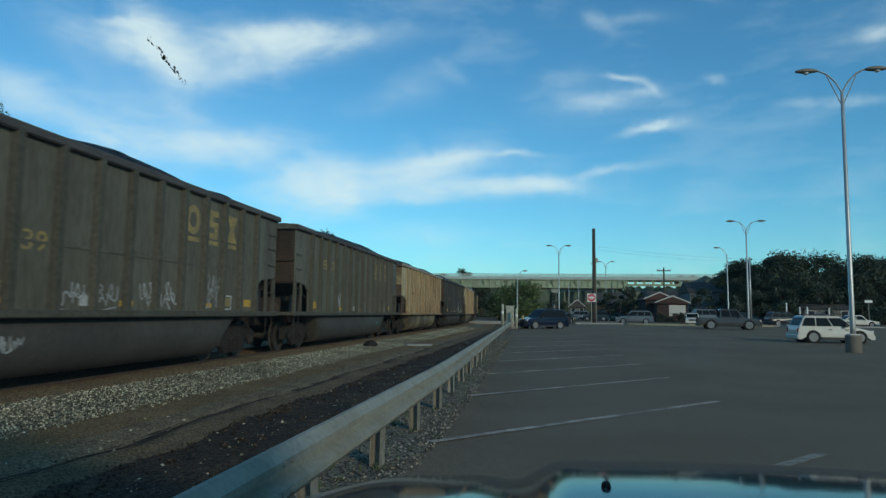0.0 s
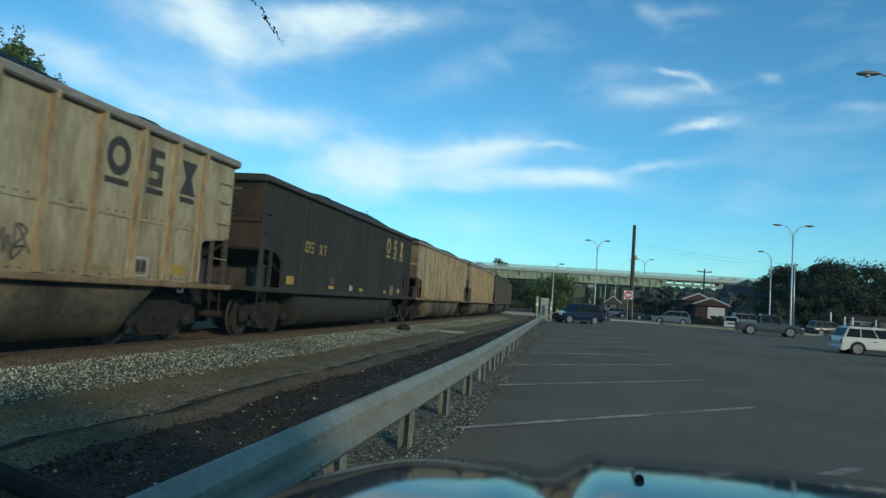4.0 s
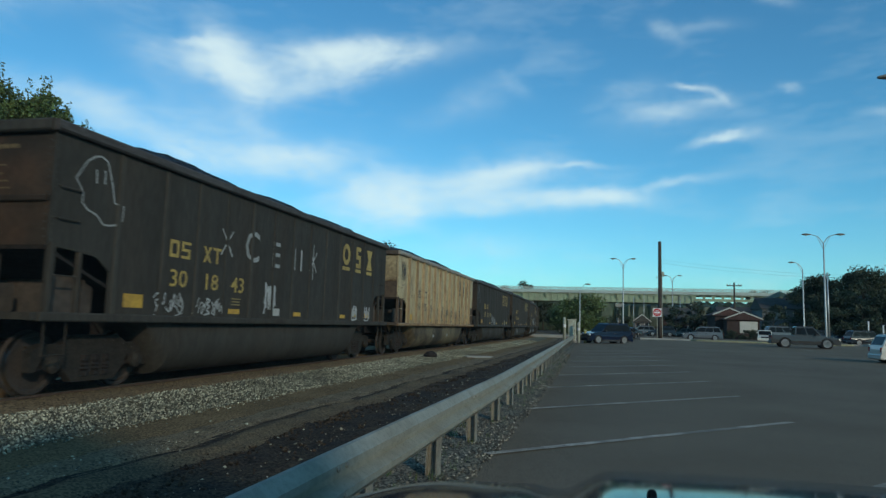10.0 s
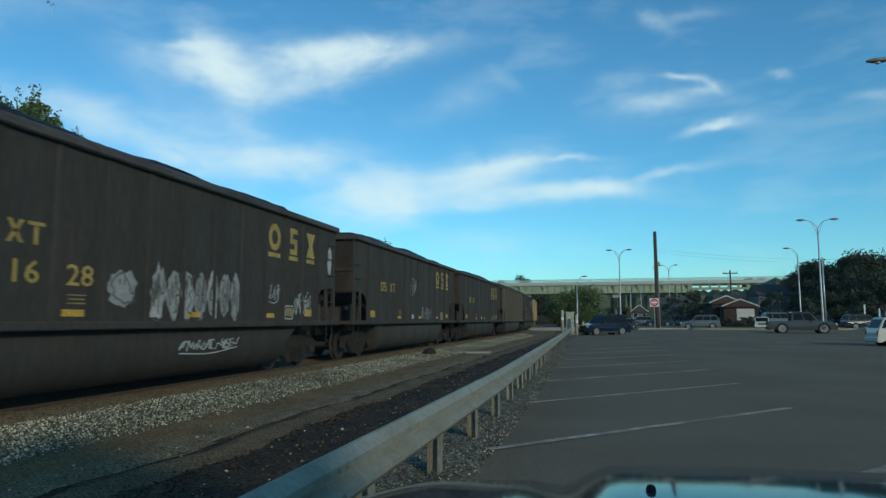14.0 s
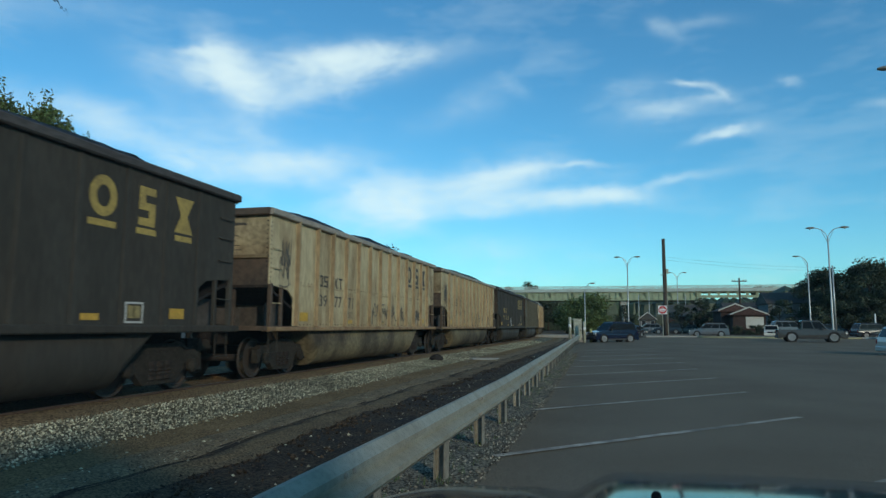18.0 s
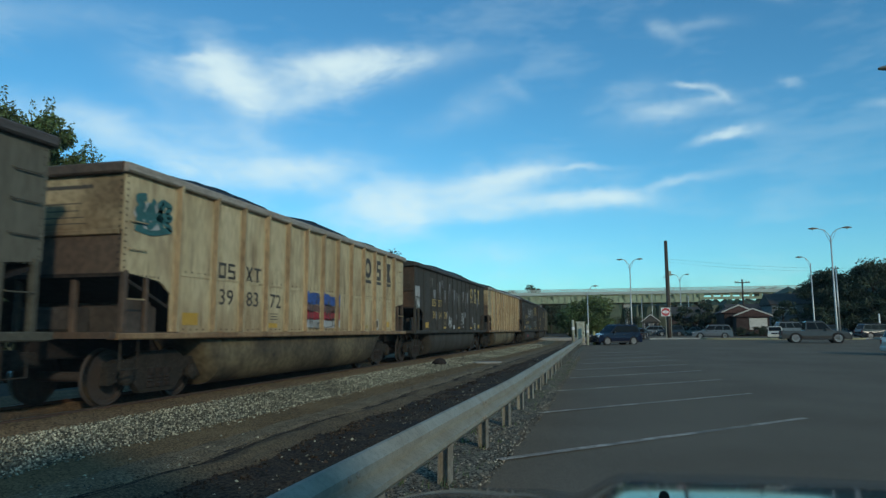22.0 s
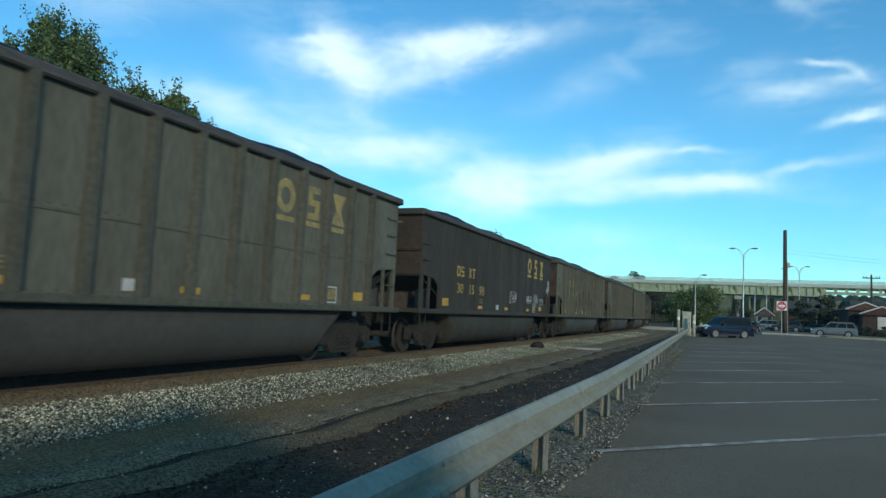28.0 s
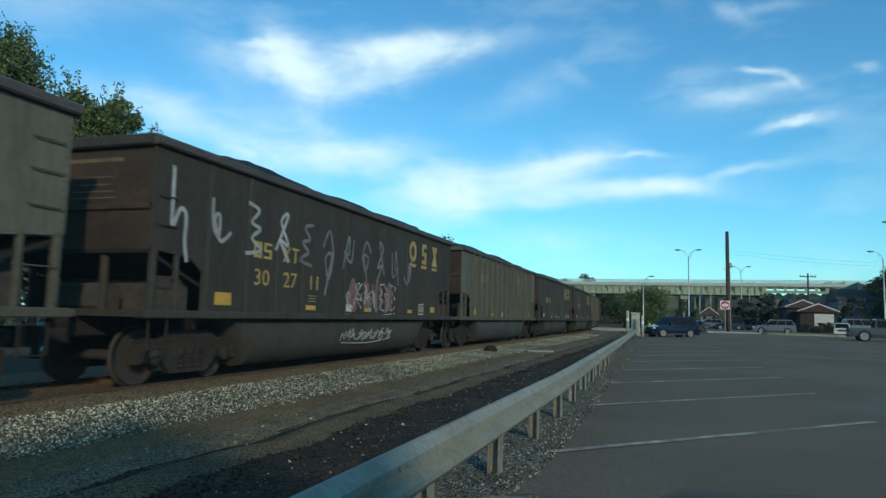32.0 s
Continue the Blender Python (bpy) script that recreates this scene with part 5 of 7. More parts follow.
def scrawl(car, seed, y0, y1, z0, z1, strokes, mat, w=0.05, x=SIDE + 0.009):
    """A sprayed tag that cannot be read, as a row of flourishes within a field."""
    lift = LIFT if x > 1.5 else 0.15
    z0, z1 = z0 + lift, z1 + lift
    rnd = random.Random(seed)
    sh = Shape()
    strokes, w = max(2, int(strokes * 1.25 + 0.5)), max(0.026, w * 0.62)
    cell, last, slant = (y1 - y0) / strokes, -1, rnd.uniform(-0.1, 0.25)
    for k in range(strokes):
        pick = rnd.choice([i for i in range(len(FLOURISH)) if i != last])
        last, drop = pick, rnd.uniform(0.0, 0.22)
        path = flourish(pick, y0 + cell * k, z0 + (z1 - z0) * drop * 0.6, cell * rnd.uniform(1.3, 1.9), (z1 - z0) * (1 - drop), slant, rnd.random() < 0.5, rnd.random() < 0.4)
        r = ribbon(path, w * rnd.uniform(0.85, 1.2), x + 0.0007 * k)
        sh.add(r.v, r.f)
    if rnd.random() < 0.45:
        r = ribbon(softened([(y0, z0 - 0.02), ((y0 + y1) / 2, z0 - 0.06), (y1, z0 + 0.03)]), w * 0.8, x + 0.0005)
        sh.add(r.v, r.f)
    part("graffiti", sh.mesh("graffiti", mat), mat, car, "sprayed scrawl")


def outline_tag(car, y, z, w, h, mat, seed=0, x=SIDE + 0.009):
    """A sprayed closed outline with a few marks in it."""
    z += LIFT
    rnd = random.Random(seed)
    # a teardrop with a pointed top and a ragged foot
    drop = ((-0.04, 0.5), (0.06, 0.46), (0.2, 0.18), (0.3, -0.12), (0.48, -0.16), (0.5, -0.34), (0.36, -0.46), (0.2, -0.44), (0.06, -0.5), (-0.06, -0.36), (-0.2, -0.28), (-0.34, -0.2), (-0.32, -0.06), (-0.46, 0.1), (-0.3, 0.36), (-0.16, 0.47))
    ring = [(y + w * (a + rnd.uniform(-0.03, 0.03)), z + h * (b + rnd.uniform(-0.03, 0.03))) for a, b in drop]
    sh = Shape()
    for path in (ring + ring[:2], [(y - w * 0.12, z + h * 0.3), (y - w * 0.10, z + h * 0.1)], [(y + w * 0.05, z + h * 0.32), (y + w * 0.06, z + h * 0.12)]):
        r = ribbon(path, 0.028, x)
        sh.add(r.v, r.f)
    part("graffiti", sh.mesh("graffiti", mat), mat, car, "sprayed outline drawing")


def blot(car, y, z, w, h, mat, seed, x=SIDE + 0.006):
    z += LIFT if x > 1.5 else 0.15
    rnd = random.Random(seed)
    n = 18
    ring = [(y + w / 2 * math.cos(6.2832 * k / n) * rnd.uniform(0.7, 1.1), z + h / 2 * math.sin(6.2832 * k / n) * rnd.uniform(0.7, 1.1)) for k in range(n)]
    sh = Shape().add([(x, a, b) for a, b in ring], [tuple(range(n))])
    part("paint_patch", sh.mesh("paint_patch", mat), mat, car)


def star(car, y, z, r, mat):
    sh = Shape()
    for a in (1.57, 0.6, -0.6):
        c, s = r * 0.55 * math.cos(a), r * math.sin(a)
        b = ribbon([(y - c, z - s), (y, z + 0.02), (y + c, z + s)], 0.035, SIDE + 0.009)
        sh.add(b.v, b.f)
    part("graffiti", sh.mesh("graffiti", mat), mat, car, "sprayed star")


def mural(car, y0, y1, bands):
    """Bands of spray paint over the panels and the posts between them."""
    rnd = random.Random(24)
    for lo, hi, mat in bands:
        for y in RIBS:
            for a, b, x in ((y + 0.11, y + 0.89, SIDE + 0.004), (y - 0.055, y + 0.055, SIDE + 0.110)):
                a, b = max(a, y0), min(b, y1)
                if b - a < 0.05:
                    continue
                n = 5
                ring = [(a + (b - a) * k / n, lo + rnd.uniform(-0.03, 0.03)) for k in range(n + 1)] + [(b - (b - a) * k / n, hi + rnd.uniform(-0.05, 0.05)) for k in range(n + 1)]
                part("paint_patch", flat([ring], x), mat, car)


def peel(car, y, z, w, h, mat, seed):
    """A patch of old paint with a ragged, dripping lower edge."""
    rnd = random.Random(seed)
    n = 9
    ring = [(y - w / 2, z), (y + w / 2, z)] + [(y + w / 2 - w * k / n, z - h * (rnd.uniform(0.35, 0.6) if k % 2 else rnd.uniform(0.6, 1.0))) for k in range(n + 1)]
    part("paint_patch", flat([ring], SIDE + 0.004), mat, car)


def framed_word(car, word, y, z, mat, step=0.96):
    for i, ch in enumerate(word):
        r = random.Random(i)
        yy, tilt = y + step * i, r.uniform(-0.05, 0.05)
        sh = Shape()
        a, b = 0.31, 0.37
        path = [(yy - a, z - b + tilt), (yy + a, z - b - tilt), (yy + a + tilt, z + b), (yy - a - tilt, z + b + tilt), (yy - a, z - b + tilt), (yy, z - b)]
        rr = ribbon(path, 0.045, SIDE + 0.009)
        sh.add(rr.v, rr.f)
        part("graffiti", sh.mesh("graffiti", mat), mat, car)
        put_digits(car, ch, yy, z, 0.78, mat, SIDE + 0.009)


# kind and number of each wagon in the train's order
TRAIN = {0: ("grey", ""), 1: ("grey", ""), 2: ("rust", ""), 3: ("dark", ""), 4: ("tan", ""), 5: ("dark", ""), 6: ("tan", "398121"), 7: ("tan", "398140"),
         8: ("grey", ""), 9: ("grey", ""), 10: ("dark", "302894"), 11: ("dark", "301843"), 12: ("tan", "398526"), 13: ("dark", "302670"), 14: ("dark", "300264"), 15: ("dark", "301628"),
         16: ("dark", ""), 17: ("dark", ""), 18: ("grey", "304796"), 19: ("dark", "300648"), 20: ("tan", "397771"), 21: ("tan", "397817"), 22: ("dark", "302351"), 23: ("grey", ""),
         24: ("tan", "398372"), 25: ("dark", "301478"), 26: ("tan", "398297"), 27: ("dark", "300898"), 28: ("dark", "302864"), 29: ("grey", ""), 30: ("grey", ""), 31: ("dark", "301598"),
         32: ("grey", "304430"), 33: ("grey", "303802"), 34: ("grey", "304435"), 35: ("dark", "302711"), 36: ("grey", ""), 37: ("dark", ""), 38: ("dark", ""), 39: ("grey", ""),
         40: ("dark", ""), 41: ("dark", ""), 42: ("dark", ""), 43: ("tan", ""), 44: ("dark", ""), 45: ("grey", "")}
CARS, LOADS = {}, {}


def decorate(k, car):
    s, d = M_SPRAY, M_SPRAY_DARK
    if k == 0:
        put_digits(car, "39", -1.80, 2.402 - RAIL_Z, 0.44, M_PALE_YELLOW, wide=1.25)
        scrawl(car, 30, -2.6, -1.9, 0.42, 0.72, 3, s, 0.05, 1.45)
        scrawl(car, 1, 0.9, 2.2, 0.95, 1.5, 4, s), scrawl(car, 2, 3.2, 3.9, 0.95, 1.8, 3, s), scrawl(car, 31, -1.2, 0.2, 0.95, 1.4, 4, s)
    if k == 1:
        scrawl(car, 3, -3.2, -2.5, 0.95, 1.7, 3, s), blot(car, 3.6, 0.6, 0.5, 0.2, M_SPRAY_TEAL, 3, 1.45)
    if k == 2:
        scrawl(car, 4, -0.9, 0.8, 0.95, 1.7, 5, M_SPRAY_PINK), blot(car, 1.68, 1.42, 0.62, 1.25, d, 4), outline_tag(car, -1.8, 1.5, 0.6, 0.6, d, 1)
    if k == 3:
        scrawl(car, 5, 1.1, 1.95, 1.0, 1.6, 3, s), scrawl(car, 6, 2.15, 3.0, 0.92, 1.55, 4, s), scrawl(car, 32, 2.2, 2.95, 1.25, 1.65, 3, s), scrawl(car, 33, 2.4, 2.8, 1.7, 1.9, 1, s), scrawl(car, 7, 5.05, 5.9, 0.95, 1.35, 4, s), scrawl(car, 34, 5.25, 5.55, 1.4, 1.6, 1, s)
    if k == 4:
        scrawl(car, 8, 1.0, 2.0, 1.0, 1.6, 3, d)
    if k == 6:
        scrawl(car, 9, 4.6, 6.2, 1.35, 1.9, 5, d, 0.06)
    if k == 7:
        scrawl(car, 10, 0.2, 2.8, 1.0, 1.75, 6, M_SPRAY_PINK, 0.07)
    if k == 8:
        scrawl(car, 11, 0.5, 2.4, 0.95, 1.5, 6, s)
    if k == 9:
        scrawl(car, 12, 2.7, 3.3, 0.95, 1.6, 3, s, 0.07), scrawl(car, 13, 4.4, 5.2, 0.95, 1.5, 3, s, 0.07)
    if k in (10, 11, 13, 19, 27, 28):
        outline_tag(car, -6.42 if k != 13 else -6.7, 2.77, 1.05, 1.05, s, k)
    if k == 11:
        for y in (-2.85, 1.3):
            star(car, y, 2.72, 0.46, s)
        put_digits(car, "C", -1.85, 2.72, 0.95, s, SIDE + 0.009), put_digits(car, "E", -0.75, 2.66, 0.85, s, SIDE + 0.009), put_digits(car, "11", 0.4, 2.66, 0.75, s, SIDE + 0.009)
        scrawl(car, 14, -5.0, -4.2, 0.95, 1.35, 4, s), scrawl(car, 15, -3.9, -3.0, 0.95, 1.3, 4, s), scrawl(car, 16, -1.2, -0.7, 1.0, 1.75, 4, s, 0.09)
        scrawl(car, 41, 4.2, 4.6, 1.0, 1.4, 3, s, 0.08), scrawl(car, 42, 5.3, 5.8, 1.0, 1.4, 3, s, 0.08)
    if k == 12:
        scrawl(car, 17, -6.9, -6.4, 2.4, 3.3, 4, d), outline_tag(car, -5.75, 2.55, 0.65, 1.0, d, 12), scrawl(car, 18, -1.2, 4.0, 1.1, 1.8, 9, d, 0.06), blot(car, -1.45, 0.5, 0.34, 0.17, s, 12, 1.45), blot(car, 1.3, 0.52, 0.34, 0.16, s, 13, 1.45)
    if k == 13:
        scrawl(car, 20, -1.95, -1.1, 1.0, 1.65, 8, s, 0.042), scrawl(car, 21, -1.0, -0.1, 1.0, 1.5, 7, s, 0.042)
    if k == 14:
        scrawl(car, 22, -3.6, -2.5, 0.40, 0.85, 5, s, 0.035, 1.45)
    if k == 15:
        blot(car, -1.45, 1.45, 0.75, 0.7, s, 1), outline_tag(car, -1.45, 1.45, 0.6, 0.5, d, 2, SIDE + 0.012)
        for i in range(7):
            blot(car, -0.55 + 0.42 * i, 1.42, 0.42, 1.0, s, 20 + i)
            scrawl(car, 60 + i, -0.72 + 0.42 * i, -0.40 + 0.42 * i, 1.0, 1.85, 1, d, 0.04, SIDE + 0.014)
        scrawl(car, 23, 3.4, 3.9, 1.4, 1.8, 3, s), scrawl(car, 24, 4.7, 5.6, 1.0, 1.7, 3, s), blot(car, 6.9, 2.6, 0.3, 0.9, s, 5)
        scrawl(car, 25, -4.6, -3.6, 0.35, 0.7, 5, s, 0.05, 1.45), scrawl(car, 26, 0.2, 2.2, 0.5, 0.72, 7, s, 0.05, 1.45)
    if k == 16:
        scrawl(car, 27, -1.0, -0.2, 1.9, 2.7, 3, s), scrawl(car, 28, 0.6, 2.4, 0.95, 1.5, 5, s)
    if k in (20, 21):
        outline_tag(car, 6.85, 2.55, 0.7, 1.1, d, k), scrawl(car, 29 + k, 4.55, 5.1, 1.1, 1.6, 3, d, 0.08), scrawl(car, 33 + k, -1.0, 3.0, 1.05, 1.7, 8, d, 0.06)
        scrawl(car, 70 + k, -6.9, -6.3, 1.9, 3.0, 4, d)
    if k == 22:
        scrawl(car, 34, -1.2, -0.4, 1.0, 1.7, 4, s, 0.08), scrawl(car, 35, 5.0, 5.6, 1.1, 2.0, 4, M_PALE_YELLOW, 0.06)
    if k == 24:
        blot(car, -6.72, 2.82, 0.80, 0.62, M_SPRAY, 4), scrawl(car, 77, -7.1, -6.25, 2.62, 3.15, 3, M_SPRAY_TEAL, 0.19, SIDE + 0.012)
        mural(car, -0.92, 1.16, ((1.30, 1.52, M_SPRAY), (1.50, 1.72, M_SPRAY_RED), (1.70, 1.90, M_SPRAY_PINK), (1.88, 2.18, M_SPRAY_BLUE)))
        scrawl(car, 36, -0.9, 1.1, 1.05, 1.9, 6, d, 0.04, SIDE + 0.014)
    if k == 25:
        rnd = random.Random(25)
        for i in range(11):
            for j in range(2):
                y = -4.75 + 0.98 * i + 0.42 * j + rnd.uniform(-0.1, 0.1)
                peel(car, y, rnd.uniform(2.95, 3.5), rnd.uniform(0.14, 0.4), rnd.uniform(0.35, 1.1), M_SPRAY_GREY if rnd.random() < 0.7 else M_GREY, 70 + 2 * i + j)
            if i % 2:
                peel(car, -4.9 + 0.98 * i, rnd.uniform(1.9, 2.3), 0.3, rnd.uniform(0.3, 0.6), M_SPRAY_GREY, 170 + i)
        scrawl(car, 37, -1.9, -1.1, 1.0, 1.6, 5, s, 0.07), scrawl(car, 38, 1.0, 1.6, 1.1, 1.9, 4, s, 0.07), peel(car, -6.95, 2.98, 0.62, 0.85, M_SPRAY, 3), peel(car, -6.85, 2.52, 0.42, 0.5, M_SPRAY, 5)
    if k == 26:
        framed_word(car, "TUBBY", -2.46, 2.83, d, 1.0), outline_tag(car, -6.8, 2.75, 0.8, 1.2, d, 26), scrawl(car, 39, -6.1, -5.4, 1.2, 1.9, 4, d, 0.07), scrawl(car, 82, 3.2, 4.0, 1.5, 2.0, 3, d, 0.07), scrawl(car, 83, 4.2, 6.2, 1.1, 1.9, 6, d, 0.055), scrawl(car, 84, 6.5, 7.1, 2.1, 2.6, 4, d, 0.05)
    if k == 27:
        framed_word(car, "TUBBY", -2.46, 2.82, M_WHITE, 1.0), scrawl(car, 81, -2.9, -1.6, 0.45, 0.68, 3, M_SPRAY_RED, 0.06, 1.45), scrawl(car, 43, -5.2, -4.3, 1.0, 1.4, 4, s, 0.05), scrawl(car, 44, -4.0, -3.3, 1.1, 1.5, 4, s, 0.06)
        scrawl(car, 45, -2.3, -1.4, 1.0, 1.5, 6, M_SPRAY_TEAL, 0.09), scrawl(car, 46, -1.1, 0.0, 1.0, 1.45, 6, M_SPRAY_TEAL, 0.08), scrawl(car, 47, 3.1, 3.7, 1.1, 1.9, 4, s, 0.06), scrawl(car, 48, 5.0, 5.4, 1.2, 2.0, 3, s, 0.06)
    if k == 29:
        scrawl(car, 49, 4.8, 5.6, 1.2, 2.2, 4, s, 0.09)
    if k == 31:
        scrawl(car, 50, 0.85, 1.75, 1.25, 1.75, 5, s, 0.06), scrawl(car, 51, 3.25, 4.0, 1.3, 1.65, 5, s, 0.06), scrawl(car, 52, 4.3, 5.0, 1.25, 1.75, 5, s, 0.07), scrawl(car, 53, 5.4, 6.1, 1.35, 1.6, 4, s, 0.05)
        peel(car, 6.98, 2.72, 0.34, 0.75, M_SPRAY, 8), blot(car, 6.75, 1.98, 0.4, 0.25, M_SPRAY, 9)
    if k == 32:
        rnd = random.Random(32)
        for i in range(12):
            blot(car, -2.6 + 0.42 * i, rnd.uniform(1.5, 1.9), 0.36, rnd.uniform(0.7, 1.6), M_DARK, 110 + i)
    if k == 33:
        outline_tag(car, -6.75, 2.8, 0.8, 1.0, s, 33), scrawl(car, 54, 0.2, 3.6, 0.95, 1.3, 7, s, 0.05)
    if k == 34:
        outline_tag(car, -6.6, 2.75, 0.85, 1.1, s, 34)
    if k == 35:
        for i, (kind, low, high, turned) in enumerate(((0, 2.0, 3.5, False), (1, 2.35, 3.25, False), (2, 2.3, 3.3, True), (3, 2.25, 3.25, False), (2, 2.25, 3.2, False), (5, 1.6, 3.2, True), (6, 2.2, 3.15, False), (5, 2.05, 3.15, False), (3, 2.1, 3.2, True), (6, 1.95, 3.1, True), (1, 2.05, 3.05, True))):
            mat = M_SPRAY if i < 4 else M_SPRAY_GREY
            mark = ribbon(flourish(kind, -6.98 + 0.99 * i, low, 0.70, high - low, 0.05, turned), 0.075, SIDE + 0.024)
            part("graffiti", mark.mesh("graffiti", mat), mat, car, "tall sprayed stroke")
        for i in range(4):
            blot(car, -0.4 + 0.75 * i, 1.4, 0.6, 0.9, M_SPRAY_PINK, 130 + i)
        scrawl(car, 55, -0.8, 2.3, 0.95, 1.8, 6, s, 0.05, SIDE + 0.012), scrawl(car, 56, -0.8, 2.2, 0.4, 0.72, 7, s, 0.05, 1.45)


def rivet_mesh(mat, seam):
    """Rivet heads up both ends of the side, along the seam and round the end's edge."""
    sh = Shape()
    n = 6

    def head(p, along, up, out):
        p, along, up, out = Vector(p), Vector(along), Vector(up), Vector(out)
        ring = [p + 0.020 * (math.cos(6.2832 * k / n) * along + math.sin(6.2832 * k / n) * up) for k in range(n)]
        sh.add(ring + [p + 0.013 * out], [(k, (k + 1) % n, n) for k in range(n)])

    for s in (-1, 1):
        for i in range(15):
            head((SIDE, s * (HALF - 0.05), 2.22 + 0.105 * i), (0, 1, 0), (0, 0, 1), (1, 0, 0))
        for i in range(8):
            head((SIDE, s * (6.45 + 0.1 * i), 2.12), (0, 1, 0), (0, 0, 1), (1, 0, 0))
    for i in range(14):
        head((SIDE - 0.08, -HALF, 2.25 + 0.105 * i), (1, 0, 0), (0, 0, 1), (0, -1, 0))
        head((-SIDE + 0.08, -HALF, 2.25 + 0.105 * i), (1, 0, 0), (0, 0, 1), (0, -1, 0))
    for i in range(60):
        head((SIDE, -5.9 + 0.2 * i, SILL + 0.16), (0, 1, 0), (0, 0, 1), (1, 0, 0))
        if seam:
            head((SIDE, -5.9 + 0.2 * i, 2.285), (0, 1, 0), (0, 0, 1), (1, 0, 0))
    return flip_out(sh.mesh("rivet_rows", mat))


RIVETS = {kind: rivet_mesh(mat, kind != "dark") for kind, mat in (("tan", M_RUSTY), ("rust", M_RUSTY), ("grey", M_GREY_POST), ("dark", M_DARK))}


def build_train():
    protos = {}
    for k in sorted(TRAIN):
        kind, number = TRAIN[k]
        if kind not in protos:
            car = protos[kind] = coal_car(kind)
        else:
            car = copy_thing(protos[kind], Matrix())
        CARS[k] = car
    for k, car in CARS.items():
        kind, number = TRAIN[k]
        put_markings(car, kind, number, -0.8 if k == 3 else 0.0, k in (18, 32, 33), k == 3)
        rivets = part("riveting", RIVETS[kind], RIVETS[kind].materials[0], car)
        tagged(rivets, "rows of small round rivet heads", kind="stuff")
        decorate(k, car)
        LOADS[k] = tagged(part("coal_load", COAL[k % 4], M_COAL), "heap of black coal lying in a railway wagon", "coal", "coal loads of the train")


build_train()


# ---- lamps, signs, poles ----
def lamp_post(x, y, z, height, arms, label, base=False, reach=2.1, turn=0.0):
    lamp = thing("street_lamp", label, "lamp post", "parking lot lamps", pose(x, y, z, 0, 0, turn))
    foot = 0.0
    if base:
        part("concrete_base", Shape().turned([(0.30, -0.05), (0.30, 0.68), (0.27, 0.72)], "z", 20), M_OLD_CONCRETE, lamp, "round concrete footing", smooth=False)
        part("base_plate", Shape().box(-0.18, 0.18, -0.18, 0.18, 0.72, 0.76), M_POLE, lamp)
        foot = 0.74
    part("pole", Shape().turned([(0.115, foot), (0.10, foot + 0.3), (0.065, height), (0.02, height + 0.03)], "z", 16), M_POLE, lamp, smooth=True)
    for s in arms:
        path = [(0.0, 0, height - 0.05), (0.25 * s, 0, height + 0.42), (0.55 * s, 0, height + 0.74), ((reach - 0.65) * s, 0, height + 0.90), ((reach - 0.5) * s, 0, height + 0.92)]
        part("arm", Shape().tube(path, 0.035, 8), M_POLE, lamp)
        part("brace", Shape().tube([(0.04 * s, 0, height - 0.55), (0.32 * s, 0, height + 0.1), (0.6 * s, 0, height + 0.74)], 0.022, 6), M_POLE, lamp)
        head = Shape()
        rows = []
        for k in range(9):
            u = k / 8
            w, h = 0.17 * math.sin(math.pi * (0.12 + 0.82 * u)) ** 0.6, 0.13 * math.sin(math.pi * (0.1 + 0.8 * u)) ** 0.7
            xx = (reach - 0.55 + 0.85 * u) * s
            rows.append([(xx, w * math.cos(a), height + 0.92 + h * math.sin(a) * (1.0 if math.sin(a) > 0 else 0.6)) for a in (2 * math.pi * j / 12 for j in range(13))])
        lh = part("lamp_head", head.sheet(rows), M_LAMP, lamp, "oval cobra-head luminaire", smooth=True)
        part("lens", Shape().turned([(0.11, 0.0), (0.10, -0.05), (0.04, -0.08)], "z", 12, ((reach - 0.1) * s, 0, height + 0.86)), M_HEADLIGHT, lh)
    return lamp


TWO = "tall aluminium street lamp with two curved arms"
ONE = "tall aluminium street lamp with one curved arm"
lamp_post(12.62, 29.9, 0.0, 10.9, (-1, 1), "tall aluminium lamp with two arms on a concrete footing", True, 1.5)
lamp_post(22.0, 75.5, lot_z(22.0, 75.5), 10.5, (-1, 1), TWO, True, 1.7)
lamp_post(2.85, 99, 0.3, 10.15, (-1, 1), TWO, True, 1.5)
lamp_post(13.5, 140, 0.3, 11.0, (-1, 1), TWO, False, 1.5)
lamp_post(26.5, 100, 0.3, 9.9, (-1,), ONE, True, 1.5)
lamp_post(-3.34, 104, 0.2, 6.85, (1,), ONE, False, 1.3)
for px, py, ph in ((23.0, 78, 7.6), (9.2, 160, 9.5), (17.6, 165, 9.0), (6.5, 150, 8.0)):
    st = thing("steel_pole", "plain slim pale steel pole", "pole", "slim poles", pose(px, py, 0.25))
    part("shaft", Shape().turned([(0.09, -0.05), (0.07, ph)], "z", 12), M_POLE, st, smooth=True)
    part("cap", Shape().turned([(0.085, ph), (0.085, ph + 0.05), (0.02, ph + 0.10)], "z", 12), M_POLE, st)

